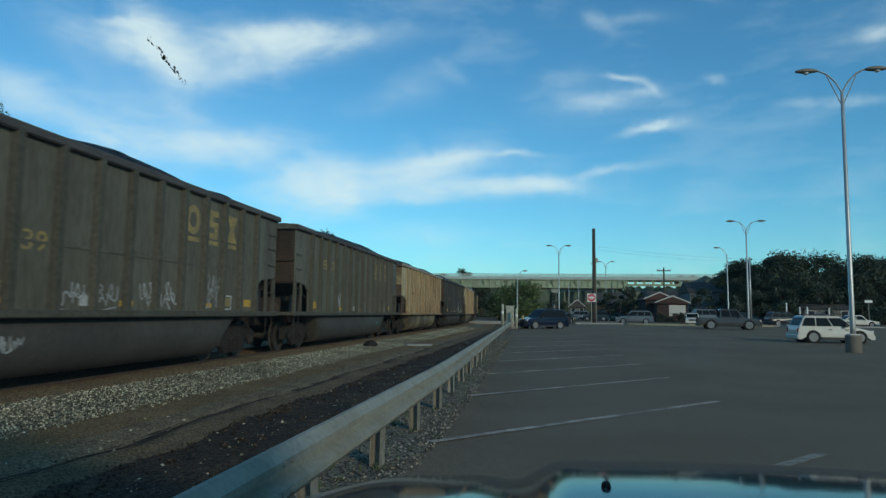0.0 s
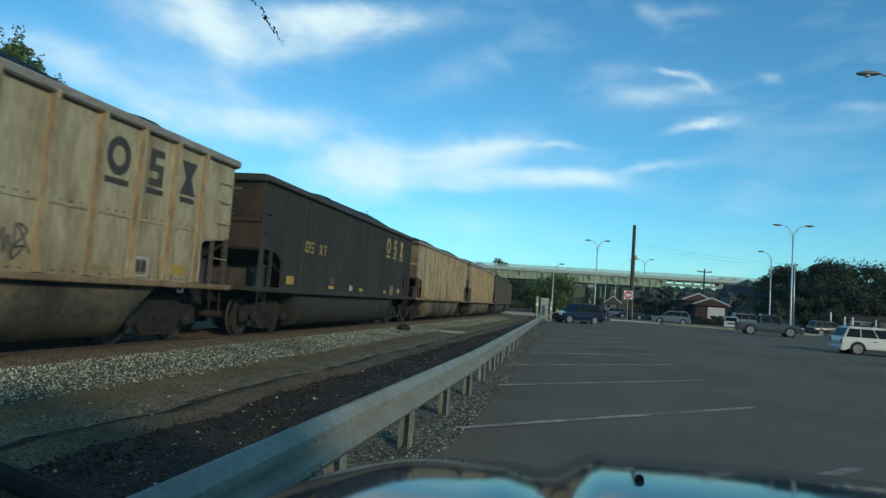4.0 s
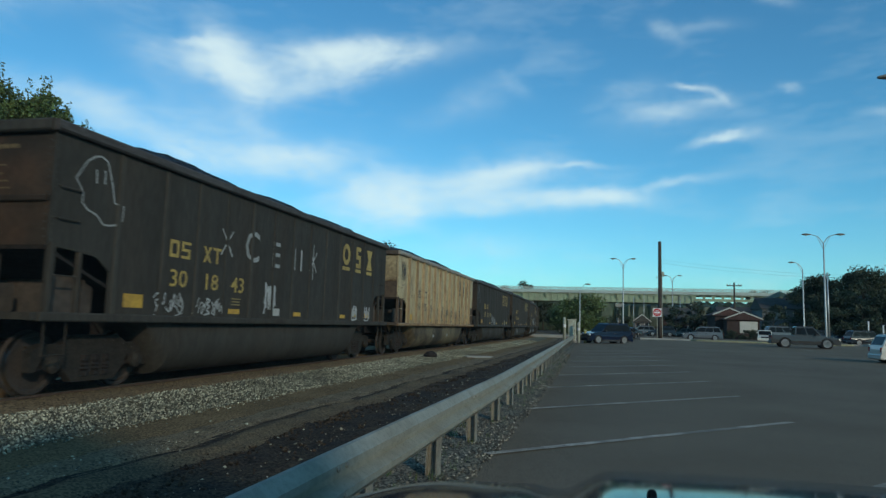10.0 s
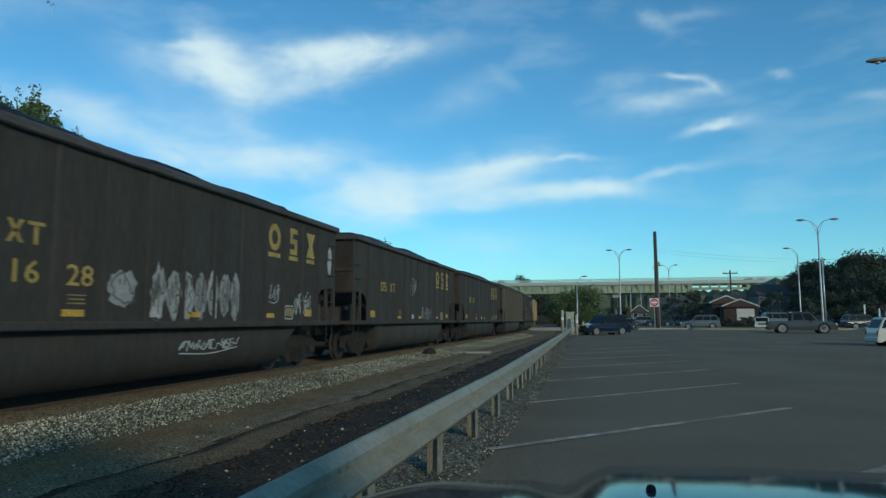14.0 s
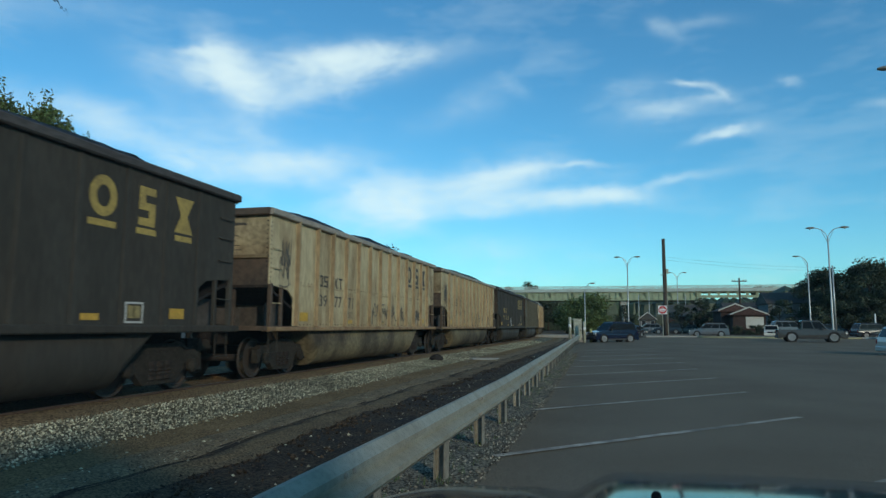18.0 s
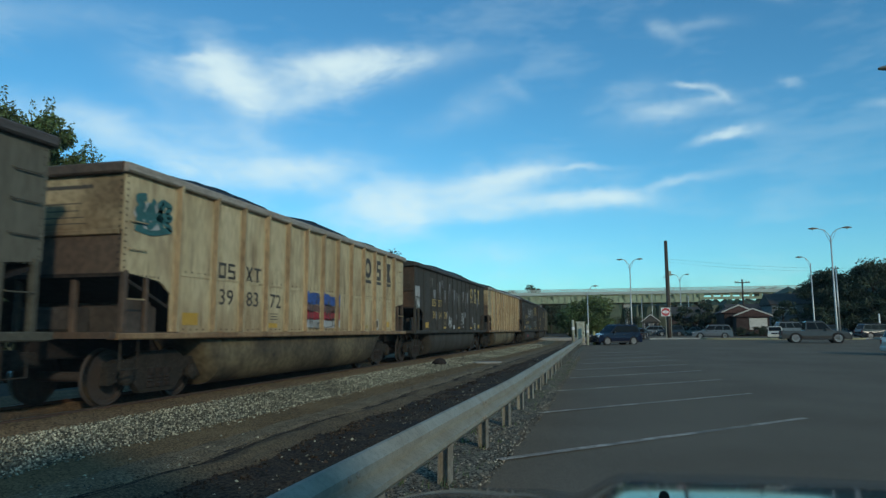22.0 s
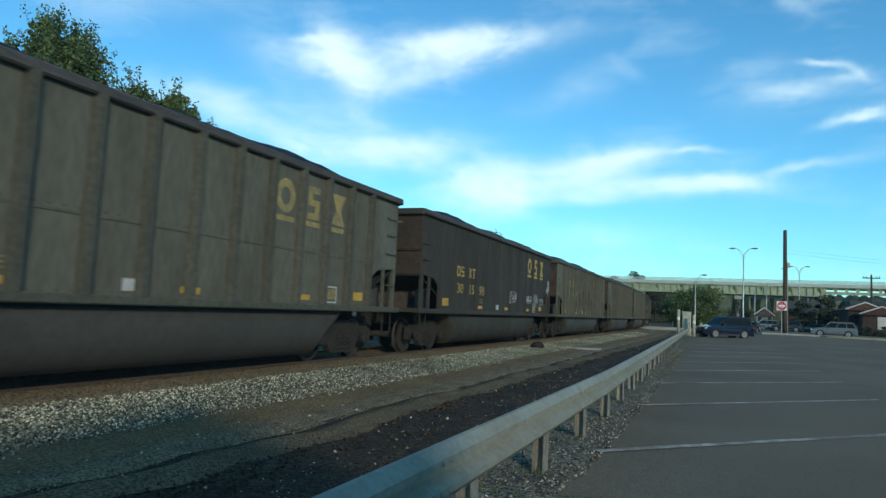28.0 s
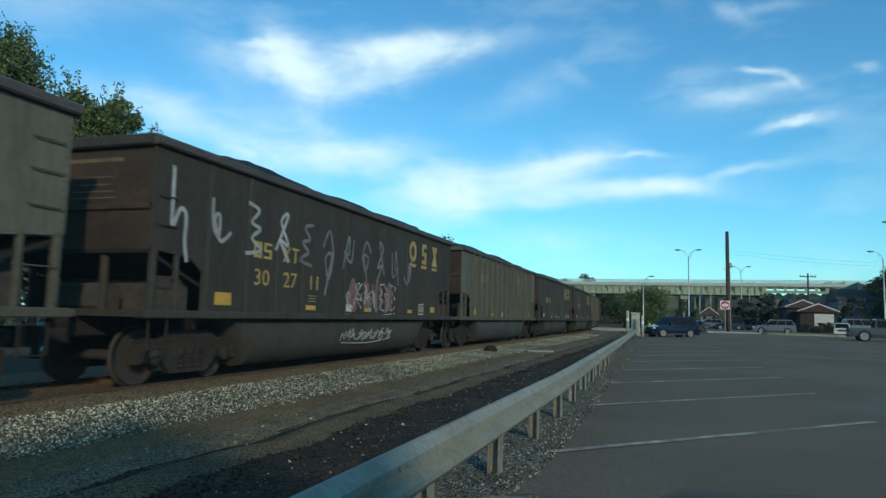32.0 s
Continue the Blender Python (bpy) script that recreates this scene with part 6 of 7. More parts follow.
for px, tall in ((31.5, 2.85), (33.1, 2.4), (34.0, 2.4), (36.6, 2.3)):
    wp = thing("gate_post", "slim white-painted post at the lot's far edge", "post", "white posts", pose(px, 92, 0.28))
    part("shaft", Shape().box(-0.07, 0.07, -0.07, 0.07, -0.1, tall, 0.01), M_SIGN_WHITE, wp)
    part("cap", Shape().box(-0.09, 0.09, -0.09, 0.09, tall, tall + 0.05), M_SIGN_WHITE, wp)
board = thing("notice_board", "small white board on a thin post", "sign", at=pose(41.3, 92, 0.28))
part("post", Shape().box(-0.03, 0.03, 0.0, 0.06, -0.1, 3.2), M_GALV, board)
part("plate", Shape().box(-0.45, 0.45, -0.03, -0.005, 3.05, 3.35), M_SIGN_WHITE, board)

util = thing("utility_pole", "dark tarred wooden pole with a pale conduit band", "utility pole", at=pose(7.3, 92, 0.27))
part("shaft", Shape().turned([(0.27, -0.1), (0.25, 2.0), (0.21, 12.7), (0.05, 12.75)], "z", 16), M_WOOD, util, smooth=True)
part("conduit", Shape().tube([(0.27, -0.1, 0), (0.26, -0.1, 5.0), (0.24, -0.1, 8.6)], 0.045, 8), M_GALV, util)
part("bracket", Shape().box(-0.5, 0.25, -0.08, 0.05, 7.9, 8.0, 0.02), M_GALV, util)
part("junction_box", Shape().box(0.2, 0.5, -0.28, 0.0, 8.1, 8.7, 0.03), M_CABINET, util)

tpole = thing("utility_pole", "slim wooden pole with a crossarm and insulators", "utility pole", at=pose(21.0, 118, 0.3))
part("shaft", Shape().turned([(0.17, -0.1), (0.12, 9.2)], "z", 12), M_WOOD, tpole, smooth=True)
part("crossarm", Shape().box(-1.15, 1.15, -0.06, 0.06, 8.6, 8.75, 0.015), M_WOOD, tpole)
for x in (-1.05, -0.65, 0.65, 1.05):
    part("insulator", Shape().turned([(0.03, 8.75), (0.07, 8.8), (0.07, 8.92), (0.03, 8.98)], "z", 8, (x, 0, 0)), M_CABINET, tpole)
wire = thing("overhead_cable", "thin dark overhead cable slung between poles", "cable")
for z, z2, sag in ((10.6, 10.4, 0.5), (10.2, 10.1, 0.6)):
    part("strand", Shape().tube([(7.3 + 32 * k / 16, 92 + 20 * k / 16, z + (z2 - z) * k / 16 - sag * 4 * (k / 16) * (1 - k / 16)) for k in range(17)], 0.009, 5), M_BLACK, wire)

sign = thing("road_sign", "square white sign with red disc and white bar, on a post", "road sign", at=pose(5.87, 78, 0.2))
part("sign_post", Shape().prism([(-0.04, -0.02), (0.04, -0.02), (0.04, 0.02), (-0.04, 0.02)], 2, -0.1, 3.62), M_GALV, sign)
plate = part("plate", Shape().box(-0.47, 0.47, -0.045, -0.03, 2.65, 3.59, 0.0), M_SIGN_WHITE, sign)
part("disc", Shape().turned([(0.43, -0.052), (0.43, -0.046)], "y", 28, (0, 0, 3.12)), M_SIGN_RED, plate, "red disc")
part("bar", Shape().box(-0.32, 0.32, -0.058, -0.053, 3.04, 3.20), M_SIGN_WHITE, plate, "white bar")
part("word_bar", Shape().box(-0.16, 0.16, -0.058, -0.053, 3.27, 3.33), M_SIGN_WHITE, plate)
part("word_bar", Shape().box(-0.2, 0.2, -0.058, -0.053, 2.91, 2.97), M_SIGN_WHITE, plate)

# equipment where the guardrail ends
cab = thing("relay_cabinet", "pale green metal equipment cabinet on a concrete plinth", "cabinet", at=pose(-2.75, 64.0, 0.02))
part("plinth", Shape().box(-0.5, 0.5, -0.4, 0.4, -0.05, 0.2, 0.02), M_CONCRETE, cab)
body = part("body", Shape().box(-0.36, 0.36, -0.32, 0.32, 0.2, 2.05, 0.03), M_CABINET, cab)
part("roof", Shape().box(-0.42, 0.42, -0.38, 0.38, 2.05, 2.13, 0.02), M_CABINET, cab)
part("door", Shape().box(-0.30, 0.30, -0.345, -0.322, 0.3, 1.95), M_CABINET, cab)
part("handle", Shape().box(0.24, 0.28, -0.375, -0.347, 1.0, 1.2), M_BLACK, cab)
for i, (x, y, hh, mm) in enumerate(((-1.55, 63.4, 1.25, M_HYDRANT), (-2.1, 62.8, 1.9, M_CABINET), (-3.4, 63.2, 2.3, M_CABINET), (-1.2, 64.5, 1.1, M_HYDRANT))):
    bl = thing("bollard", "stout upright painted steel bollard", "bollard", "bollards at the crossing", pose(x, y, 0))
    part("tube", Shape().turned([(0.13, -0.1), (0.13, hh - 0.08), (0.10, hh - 0.02), (0.03, hh)], "z", 14), mm, bl, smooth=True)
    part("band", Shape().turned([(0.135, hh * 0.6), (0.135, hh * 0.72)], "z", 14), M_SIGN_WHITE, bl)


# ---- vehicles ----
PAINTS = {}


def car_paint(name, colour):
    if name not in PAINTS:
        PAINTS[name] = material("car_paint_" + name, colour, 0.14, metal=0.0, second=tuple(0.85 * c for c in colour), scale=1.5, fine=30, fine_amount=0.04, bump=0, vary=0.02)
        dusty(PAINTS[name], 0.38)
    return PAINTS[name]


def solid_between(low, high):
    """A closed shape between two matched rings of points."""
    n = len(low)
    return Shape().add(list(low) + list(high), [tuple(range(n))[::-1], tuple(range(n, 2 * n))] + [(i, (i + 1) % n, n + (i + 1) % n, n + i) for i in range(n)])


def rounded(ob, width):
    bev = ob.modifiers.new("rounded_edges", "BEVEL")
    bev.width, bev.segments, bev.limit_method, bev.angle_limit = width, 3, "ANGLE", radians(28)
    return ob


def vehicle(name, label, category, paint, L, W, H, at, style="suv", group="parked cars"):
    """A parked vehicle facing +y, wheels on z = 0."""
    v = thing(name, label, category, group, at)
    h, belt, clear, r = L / 2, 0.585 * H, (0.27 if style == "pickup" else 0.20) * H / 1.7, (0.40 if style == "pickup" else 0.335) * (H / 1.7) ** 0.5
    fw, rw = h - 0.19 * L, -h + 0.20 * L

    def arch(c, ground):
        return [(c + (r + 0.07) * math.cos(a), max(ground, r + (r + 0.07) * math.sin(a))) for a in (math.pi * k / 8 for k in range(8, -1, -1))]

    hood = belt - 0.06
    nose = [(h - 0.04, clear + 0.1), (h, 0.45 * belt), (h - 0.02, 0.62 * belt), (h - 0.10, 0.76 * belt), (h - 0.30, hood - 0.09)]
    if style == "pickup":
        top = [(h - 0.25 * L, belt), (-0.155 * L, belt), (-0.165 * L, belt - 0.04), (-h + 0.02, belt - 0.04)]
    else:
        top = [(h - 0.25 * L, belt), (-h + 0.07, belt + 0.02)]
    tail = [(-h, 0.8 * belt), (-h, clear + 0.12), (-h + 0.08, clear)]
    ring = [(-h + 0.1, clear)] + arch(rw, clear)[0:] + arch(fw, clear) + [(h - 0.08, clear)] + nose + top + tail
    lows = [(-W / 2, y, z) for y, z in ring]
    highs = [(W / 2, y, z) for y, z in ring]
    # sides lean in a little towards the belt
    lean = lambda p: (p[0] * (1 - 0.05 * clamp01((p[2] - 0.6 * belt) / (0.4 * belt))), p[1], p[2])
    rounded(part("body", solid_between([lean(p) for p in lows], [lean(p) for p in highs]), paint, v), 0.07)
    # cabin
    if style == "pickup":
        base, roof = (h - 0.26 * L, -0.16 * L), (h - 0.38 * L, -0.14 * L)
    elif style == "sedan":
        base, roof = (h - 0.28 * L, -h + 0.14 * L), (h - 0.42 * L, -h + 0.30 * L)
    else:
        base, roof = (h - 0.25 * L, -h + 0.05), (h - 0.43 * L, -h + 0.09 * L)
    wb, wr = W / 2 * 0.945, W / 2 * 0.86
    def deck(w, span, z):
        return [(-w, span[1], z), (w, span[1], z), (w, span[0], z), (-w, span[0], z)]
    mid = deck(wr, roof, H - 0.05)
    sh = solid_between(deck(wb, base, belt - 0.02), mid)
    rounded(part("cabin", sh, paint, v), 0.05)
    rf = solid_between(deck(wr, roof, H - 0.05), deck(wr - 0.07, (roof[0] - 0.10, roof[1] + 0.10), H))
    rounded(part("roof", rf, paint, v), 0.03)
    # glass: windscreen, rear window, two or three panes a side
    def quad(a, b, c, d, out):
        n = (Vector(b) - Vector(a)).cross(Vector(d) - Vector(a)).normalized()
        if n.dot(Vector(out)) < 0:
            n = -n
        pts = [Vector(p) for p in (a, b, c, d)]
        return solid_between([p + n * 0.002 for p in pts], [p + n * 0.010 for p in pts])

    def lerp(a, b, t):
        return tuple(p + (q - p) * t for p, q in zip(a, b))
    lo, hi = deck(wb, base, belt - 0.02), mid
    f = [lerp(lo[3], hi[3], 0.1), lerp(lo[2], hi[2], 0.1), lerp(lo[2], hi[2], 0.93), lerp(lo[3], hi[3], 0.93)]
    part("windscreen", quad(lerp(f[0], f[1], .05), lerp(f[0], f[1], .95), lerp(f[3], f[2], .95), lerp(f[3], f[2], .05), (0, 1, 0.3)), M_GLASS_DARK, v, "dark tinted glass")
    b = [lerp(lo[0], hi[0], 0.15), lerp(lo[1], hi[1], 0.15), lerp(lo[1], hi[1], 0.9), lerp(lo[0], hi[0], 0.9)]
    part("rear_window", quad(lerp(b[0], b[1], .08), lerp(b[0], b[1], .92), lerp(b[3], b[2], .92), lerp(b[3], b[2], .08), (0, -1, 0.3)), M_GLASS_DARK, v)
    panes = {"pickup": ((0.06, 0.48), (0.53, 0.93)), "sedan": ((0.08, 0.50), (0.54, 0.92)), "suv": ((0.03, 0.37), (0.39, 0.68), (0.70, 0.96))}[style]
    for s, (i, j) in ((-1, (3, 0)), (1, (2, 1))):
        for a0, a1 in panes:
            p = [lerp(lerp(lo[i], lo[j], a0), lerp(hi[i], hi[j], a0), 0.12), lerp(lerp(lo[i], lo[j], a1), lerp(hi[i], hi[j], a1), 0.12), lerp(lerp(lo[i], lo[j], a1), lerp(hi[i], hi[j], a1), 0.88), lerp(lerp(lo[i], lo[j], a0), lerp(hi[i], hi[j], a0), 0.88)]
            part("side_window", quad(*p, (s, 0, 0.2)), M_GLASS_DARK, v)
        part("mirror", Shape().box(min(s * (W / 2 - 0.06), s * (W / 2 + 0.16)), max(s * (W / 2 - 0.06), s * (W / 2 + 0.16)), base[0] - 0.55, base[0] - 0.40, belt, belt + 0.16, 0.03), M_TRIM, v)
        part("sill_trim", Shape().box(min(s * (W / 2 - 0.03), s * (W / 2 + 0.015)), max(s * (W / 2 - 0.03), s * (W / 2 + 0.015)), rw + r + 0.1, fw - r - 0.1, clear - 0.01, clear + 0.14, 0.02), M_TRIM, v)
        for y in (0.12 * L, -0.10 * L):
            part("door_handle", Shape().box(min(s * (W / 2 - 0.04), s * (W / 2 + 0.012)), max(s * (W / 2 - 0.04), s * (W / 2 + 0.012)), y, y + 0.18, belt - 0.16, belt - 0.12), M_TRIM, v)
        part("headlight", Shape().box(s * W * 0.36 - 0.16, s * W * 0.36 + 0.16, h - 0.10, h + 0.012, 0.64 * belt, 0.82 * belt, 0.02), M_HEADLIGHT, v, "clear headlight")
        part("tail_light", Shape().box(s * W * 0.43 - 0.08, s * W * 0.43 + 0.08, -h - 0.012, -h + 0.1, 0.66 * belt, 0.92 * belt, 0.02), M_TAIL, v, "red tail light")
        for c in (fw, rw):
            tyre = part("wheel", Shape().turned([(r * 0.66, -0.10), (r * 0.95, -0.11), (r, -0.07), (r, 0.07), (r * 0.95, 0.11), (r * 0.66, 0.10)], "x", 24), M_TYRE, v, "black tyre on an alloy rim", at=pose(s * (W / 2 - 0.10), c, r))
            a0, a1, a2 = (k * s for k in (0.085, 0.112, 0.104))
            rim = Shape().turned([(r * 0.68, a2), (r * 0.69, a1), (r * 0.75, a1), (r * 0.76, a0), (r * 0.67, a0), (r * 0.68, a2)], "x", 20)
            star = [(r * (0.69 if k % 3 else 0.22) * math.cos(2 * math.pi * (k - 0.5 * (k % 3 == 1) + 0.0) / 15), r * (0.69 if k % 3 else 0.22) * math.sin(2 * math.pi * (k - 0.5 * (k % 3 == 1)) / 15)) for k in range(15)]
            rim.prism(star, 0, min(a0, a2), max(a0, a2))
            part("rim", rim, M_RIM, tyre)
            part("wheel_well", Shape().turned([(r + 0.06, -0.12), (r + 0.06, 0.12)], "x", 20, (s * (W / 2 - 0.16), c, r)), M_BLACK, v)
    part("front_bumper", Shape().box(-W / 2 + 0.02, W / 2 - 0.02, h - 0.06, h + 0.05, clear + 0.02, 0.55 * belt, 0.04), paint if style != "pickup" else M_TRIM, v)
    part("rear_bumper", Shape().box(-W / 2 + 0.02, W / 2 - 0.02, -h - 0.05, -h + 0.06, clear + 0.02, 0.52 * belt, 0.04), paint if style != "pickup" else M_TRIM, v)
    part("grille", Shape().box(-0.45, 0.45, h - 0.02, h + 0.02, 0.60 * belt, 0.80 * belt, 0.01), M_TRIM, v)
    if style == "pickup":
        part("bed_liner", Shape().box(-W / 2 + 0.14, W / 2 - 0.14, -h + 0.1, -0.17 * L, belt - 0.045, belt - 0.03), M_BLACK, v)
    if style == "suv":
        for s in (-1, 1):
            part("roof_rail", Shape().tube([(s * (wr - 0.09), roof[1] + 0.15, H), (s * (wr - 0.09), roof[1] + 0.3, H + 0.05), (s * (wr - 0.09), roof[0] - 0.4, H + 0.05), (s * (wr - 0.09), roof[0] - 0.25, H)], 0.02, 6), M_TRIM, v)
    return v


WHITE, BLUE, GREYP, SILVER, DARKP, RED = (car_paint(*c) for c in (("white", (0.66, 0.61, 0.52)), ("dark_blue", (0.009, 0.014, 0.032)), ("grey_beige", (0.066, 0.061, 0.055)), ("silver", (0.13, 0.14, 0.148)), ("black_blue", (0.02, 0.024, 0.032)), ("dark_red", (0.12, 0.02, 0.02))))


def lot_pose(x, y, turn):
    return pose(x, y, lot_z(x, y) + 0.012, 0, 0, turn)


vehicle("station_wagon", "white station wagon parked beside a lamp footing", "car", WHITE, 3.85, 1.64, 1.47, lot_pose(15.75, 40.0, -88))
vehicle("pickup_truck", "grey beige crew-cab pickup truck parked across the lot", "pickup truck", GREYP, 5.45, 1.92, 1.92, lot_pose(17.6, 66.9, -95), "pickup")
vehicle("suv", "dark blue sport utility vehicle parked near the guardrail's end", "car", BLUE, 4.55, 1.90, 1.84, lot_pose(0.3, 64.3, 124))
vehicle("sedan", "black sedan facing the lot from the street", "car", DARKP, 4.4, 1.78, 1.42, lot_pose(2.9, 90.5, 158), "sedan")
vehicle("suv", "silver sport utility vehicle parked behind the kerb", "car", SILVER, 4.6, 1.82, 1.68, lot_pose(12.1, 89.5, 88))
vehicle("hatchback", "small white car seen from the front, behind the kerb", "car", WHITE, 3.9, 1.66, 1.45, lot_pose(19.3, 89.5, 168))
vehicle("suv", "dark sport utility vehicle in the far row", "car", DARKP, 4.6, 1.82, 1.72, lot_pose(30.1, 88.5, -80))
vehicle("hatchback", "white hatchback in the far row", "car", WHITE, 4.1, 1.72, 1.5, lot_pose(31.8, 82.5, 150))
vehicle("minivan", "pale grey van parked beyond the kerb", "car", SILVER, 4.7, 1.9, 2.0, lot_pose(22.4, 93.5, -86))
vehicle("sedan", "white sedan in the far row", "car", WHITE, 4.6, 1.78, 1.45, lot_pose(38.4, 89.0, -88), "sedan")
vehicle("sedan", "grey sedan in the far row", "car", GREYP, 4.6, 1.78, 1.45, lot_pose(43.5, 86.5, -88), "sedan")
vehicle("minivan", "silver minivan at the row's end", "car", SILVER, 4.8, 1.9, 1.75, lot_pose(47.5, 92.5, -80))
for i, (x, y, t, p, st, nm, lb) in enumerate(((4.2, 118, 100, DARKP, "sedan", "sedan", "black sedan on the street"), (6.6, 122, 95, SILVER, "suv", "suv", "silver sport utility vehicle on the street"), (9.6, 119, 88, DARKP, "suv", "suv", "dark sport utility vehicle on the street"),
                                              (13.4, 121, 92, GREYP, "sedan", "sedan", "grey sedan on the street"), (16.0, 117, 85, BLUE, "suv", "suv", "blue sport utility vehicle on the street"), (24.5, 119, 92, RED, "sedan", "sedan", "dark red sedan on the street"), (34.0, 116, -85, BLUE, "suv", "suv", "blue sport utility vehicle by the trees"))):
    vehicle(nm, lb, "car", p, 4.5, 1.8, 1.45 if st == "sedan" else 1.7, lot_pose(x, y, t), st, "cars on the street")


# ---- buildings ----
M_BRICK = material("dark_brick", (0.055, 0.030, 0.024), 0.9, second=(0.038, 0.022, 0.018), scale=2, fine=14, fine_amount=0.2, bump=0.3)
M_SHINGLE = material("red_brown_shingles", (0.080, 0.038, 0.030), 0.9, second=(0.058, 0.029, 0.024), scale=3, fine=8, fine_amount=0.2, bump=0.3)
M_DARKROOF = material("grey_shingles", (0.075, 0.066, 0.056), 0.9, second=(0.055, 0.048, 0.042), scale=3, fine=8, fine_amount=0.2, bump=0.3)
M_SIDING = material("blue_grey_siding", (0.165, 0.165, 0.16), 0.75, second=(0.13, 0.13, 0.125), scale=1, fine=12, fine_amount=0.06, bump=0.1, stretch=(0.3, 0.3, 6))
M_WHITEWALL = material("white_painted_wall", (0.50, 0.48, 0.43), 0.75, second=(0.40, 0.38, 0.34), scale=1, fine=12, fine_amount=0.06, bump=0.1)
M_PANE = plain("window_pane", (0.03, 0.035, 0.04), 0.08)


def house(label, x, y, z, w, d, eave, ridge, wall, roof, windows=(), garage=None, along=False, name="house"):
    hs = thing(name, label, "house", "houses across the street", pose(x, y, z))
    wl = part("wall", Shape().box(-w / 2, w / 2, 0, d, -0.2, eave), wall, hs)
    if along:
        rf = Shape().prism([(-0.35, eave - 0.05), (d + 0.35, eave - 0.05), (d + 0.35, eave + 0.06), (d / 2, ridge), (-0.35, eave + 0.06)], 0, -w / 2 - 0.3, w / 2 + 0.3)
    else:
        rf = Shape().prism([(-w / 2 - 0.4, eave - 0.08), (w / 2 + 0.4, eave - 0.08), (w / 2 + 0.4, eave + 0.08), (0, ridge), (-w / 2 - 0.4, eave + 0.08)], 1, -0.4, d + 0.4)
        t = Shape()
        for s in (-1, 1):
            t.add([(s * (w / 2 + 0.42), -0.43, eave - 0.02), (s * (w / 2 + 0.42), -0.43, eave + 0.16), (0, -0.43, ridge + 0.1), (0, -0.43, ridge - 0.1)], [(0, 1, 2, 3)])
            t.add([(s * (w / 2 + 0.42), -0.38, eave - 0.02), (s * (w / 2 + 0.42), -0.38, eave + 0.16), (0, -0.38, ridge + 0.1), (0, -0.38, ridge - 0.1)], [(0, 1, 2, 3)])
        part("fascia", t, M_WHITEWALL, hs, "white fascia boards")
    part("roof", rf, roof, hs)
    for wx, wz, ww, wh in windows:
        win = part("window", Shape().box(wx - ww / 2 - 0.08, wx + ww / 2 + 0.08, -0.05, 0.02, wz - wh / 2 - 0.08, wz + wh / 2 + 0.08), M_WHITEWALL, hs)
        part("pane", Shape().box(wx - ww / 2, wx + ww / 2, -0.06, -0.04, wz - wh / 2, wz + wh / 2), M_PANE, win)
    if garage:
        gx, gw, gh = garage
        dr = part("garage_door", Shape().box(gx - gw / 2, gx + gw / 2, -0.06, 0.02, 0.9, gh), M_WHITEWALL, hs, "white panelled garage door")
        for i in range(4):
            part("door_panel", Shape().box(gx - gw / 2 + 0.06, gx + gw / 2 - 0.06, -0.085, -0.062, 0.94 + i * (gh - 0.9) / 4, 0.86 + (i + 1) * (gh - 0.9) / 4), M_WHITEWALL, dr)
    return hs


house("small brick house with a red-brown gable roof", 19.4, 113.5, 0.4, 4.2, 8, 3.6, 4.75, M_BRICK, M_SHINGLE)
house("low brick garage with white fascia and a white door", 20.75, 110, 0.4, 4.6, 3.2, 2.95, 4.1, M_BRICK, M_SHINGLE, (), (0.75, 2.5, 2.65), name="garage")
house("two-storey blue-grey sided house", 32.2, 132, 0.4, 8.0, 9, 5.4, 7.6, M_SIDING, M_DARKROOF, ((-2.6, 4.2, 0.9, 1.2), (-0.5, 4.2, 0.9, 1.2), (1.6, 4.2, 0.9, 1.2), (-2.6, 1.6, 0.9, 1.2), (0.6, 1.6, 0.9, 1.2)), None, True)
house("low dark house among trees", 14.0, 128, 0.4, 7.0, 8, 3.0, 5.2, M_BRICK, M_DARKROOF, ((-1.5, 1.7, 0.9, 1.1), (1.4, 1.7, 0.9, 1.1)), None, True)
house("small pale house with a grey roof", 8.2, 150, 0.4, 3.0, 6, 2.6, 4.2, M_SIDING, M_DARKROOF, ((-0.8, 1.8, 0.8, 1.1), (1.0, 1.8, 0.8, 1.1)))
house("grey sided house behind the street", 25.8, 140, 0.4, 7.0, 8, 4.2, 6.0, M_SIDING, M_DARKROOF, ((-1.5, 2.6, 0.9, 1.1), (1.4, 2.6, 0.9, 1.1)), None, True)
house("low grey building by the woods", 46.0, 116, 0.4, 7.0, 6, 2.4, 3.2, M_SIDING, M_DARKROOF, ((-2.5, 1.5, 1.0, 1.0), (0, 1.5, 1.0, 1.0), (2.5, 1.5, 1.0, 1.0)), None, True)
sh = thing("signal_hut", "small white lineside hut beside the far tracks", "hut", at=pose(-9.6, 170, 0.1))
part("wall", Shape().box(-1.1, 1.1, 0, 2.4, -0.1, 2.9), M_WHITEWALL, sh)
part("roof", Shape().box(-1.3, 1.3, -0.2, 2.6, 2.9, 3.05), M_DARKROOF, sh)
part("door", Shape().box(-0.45, 0.45, -0.05, 0.02, 0.0, 2.1), M_BLACK, sh)


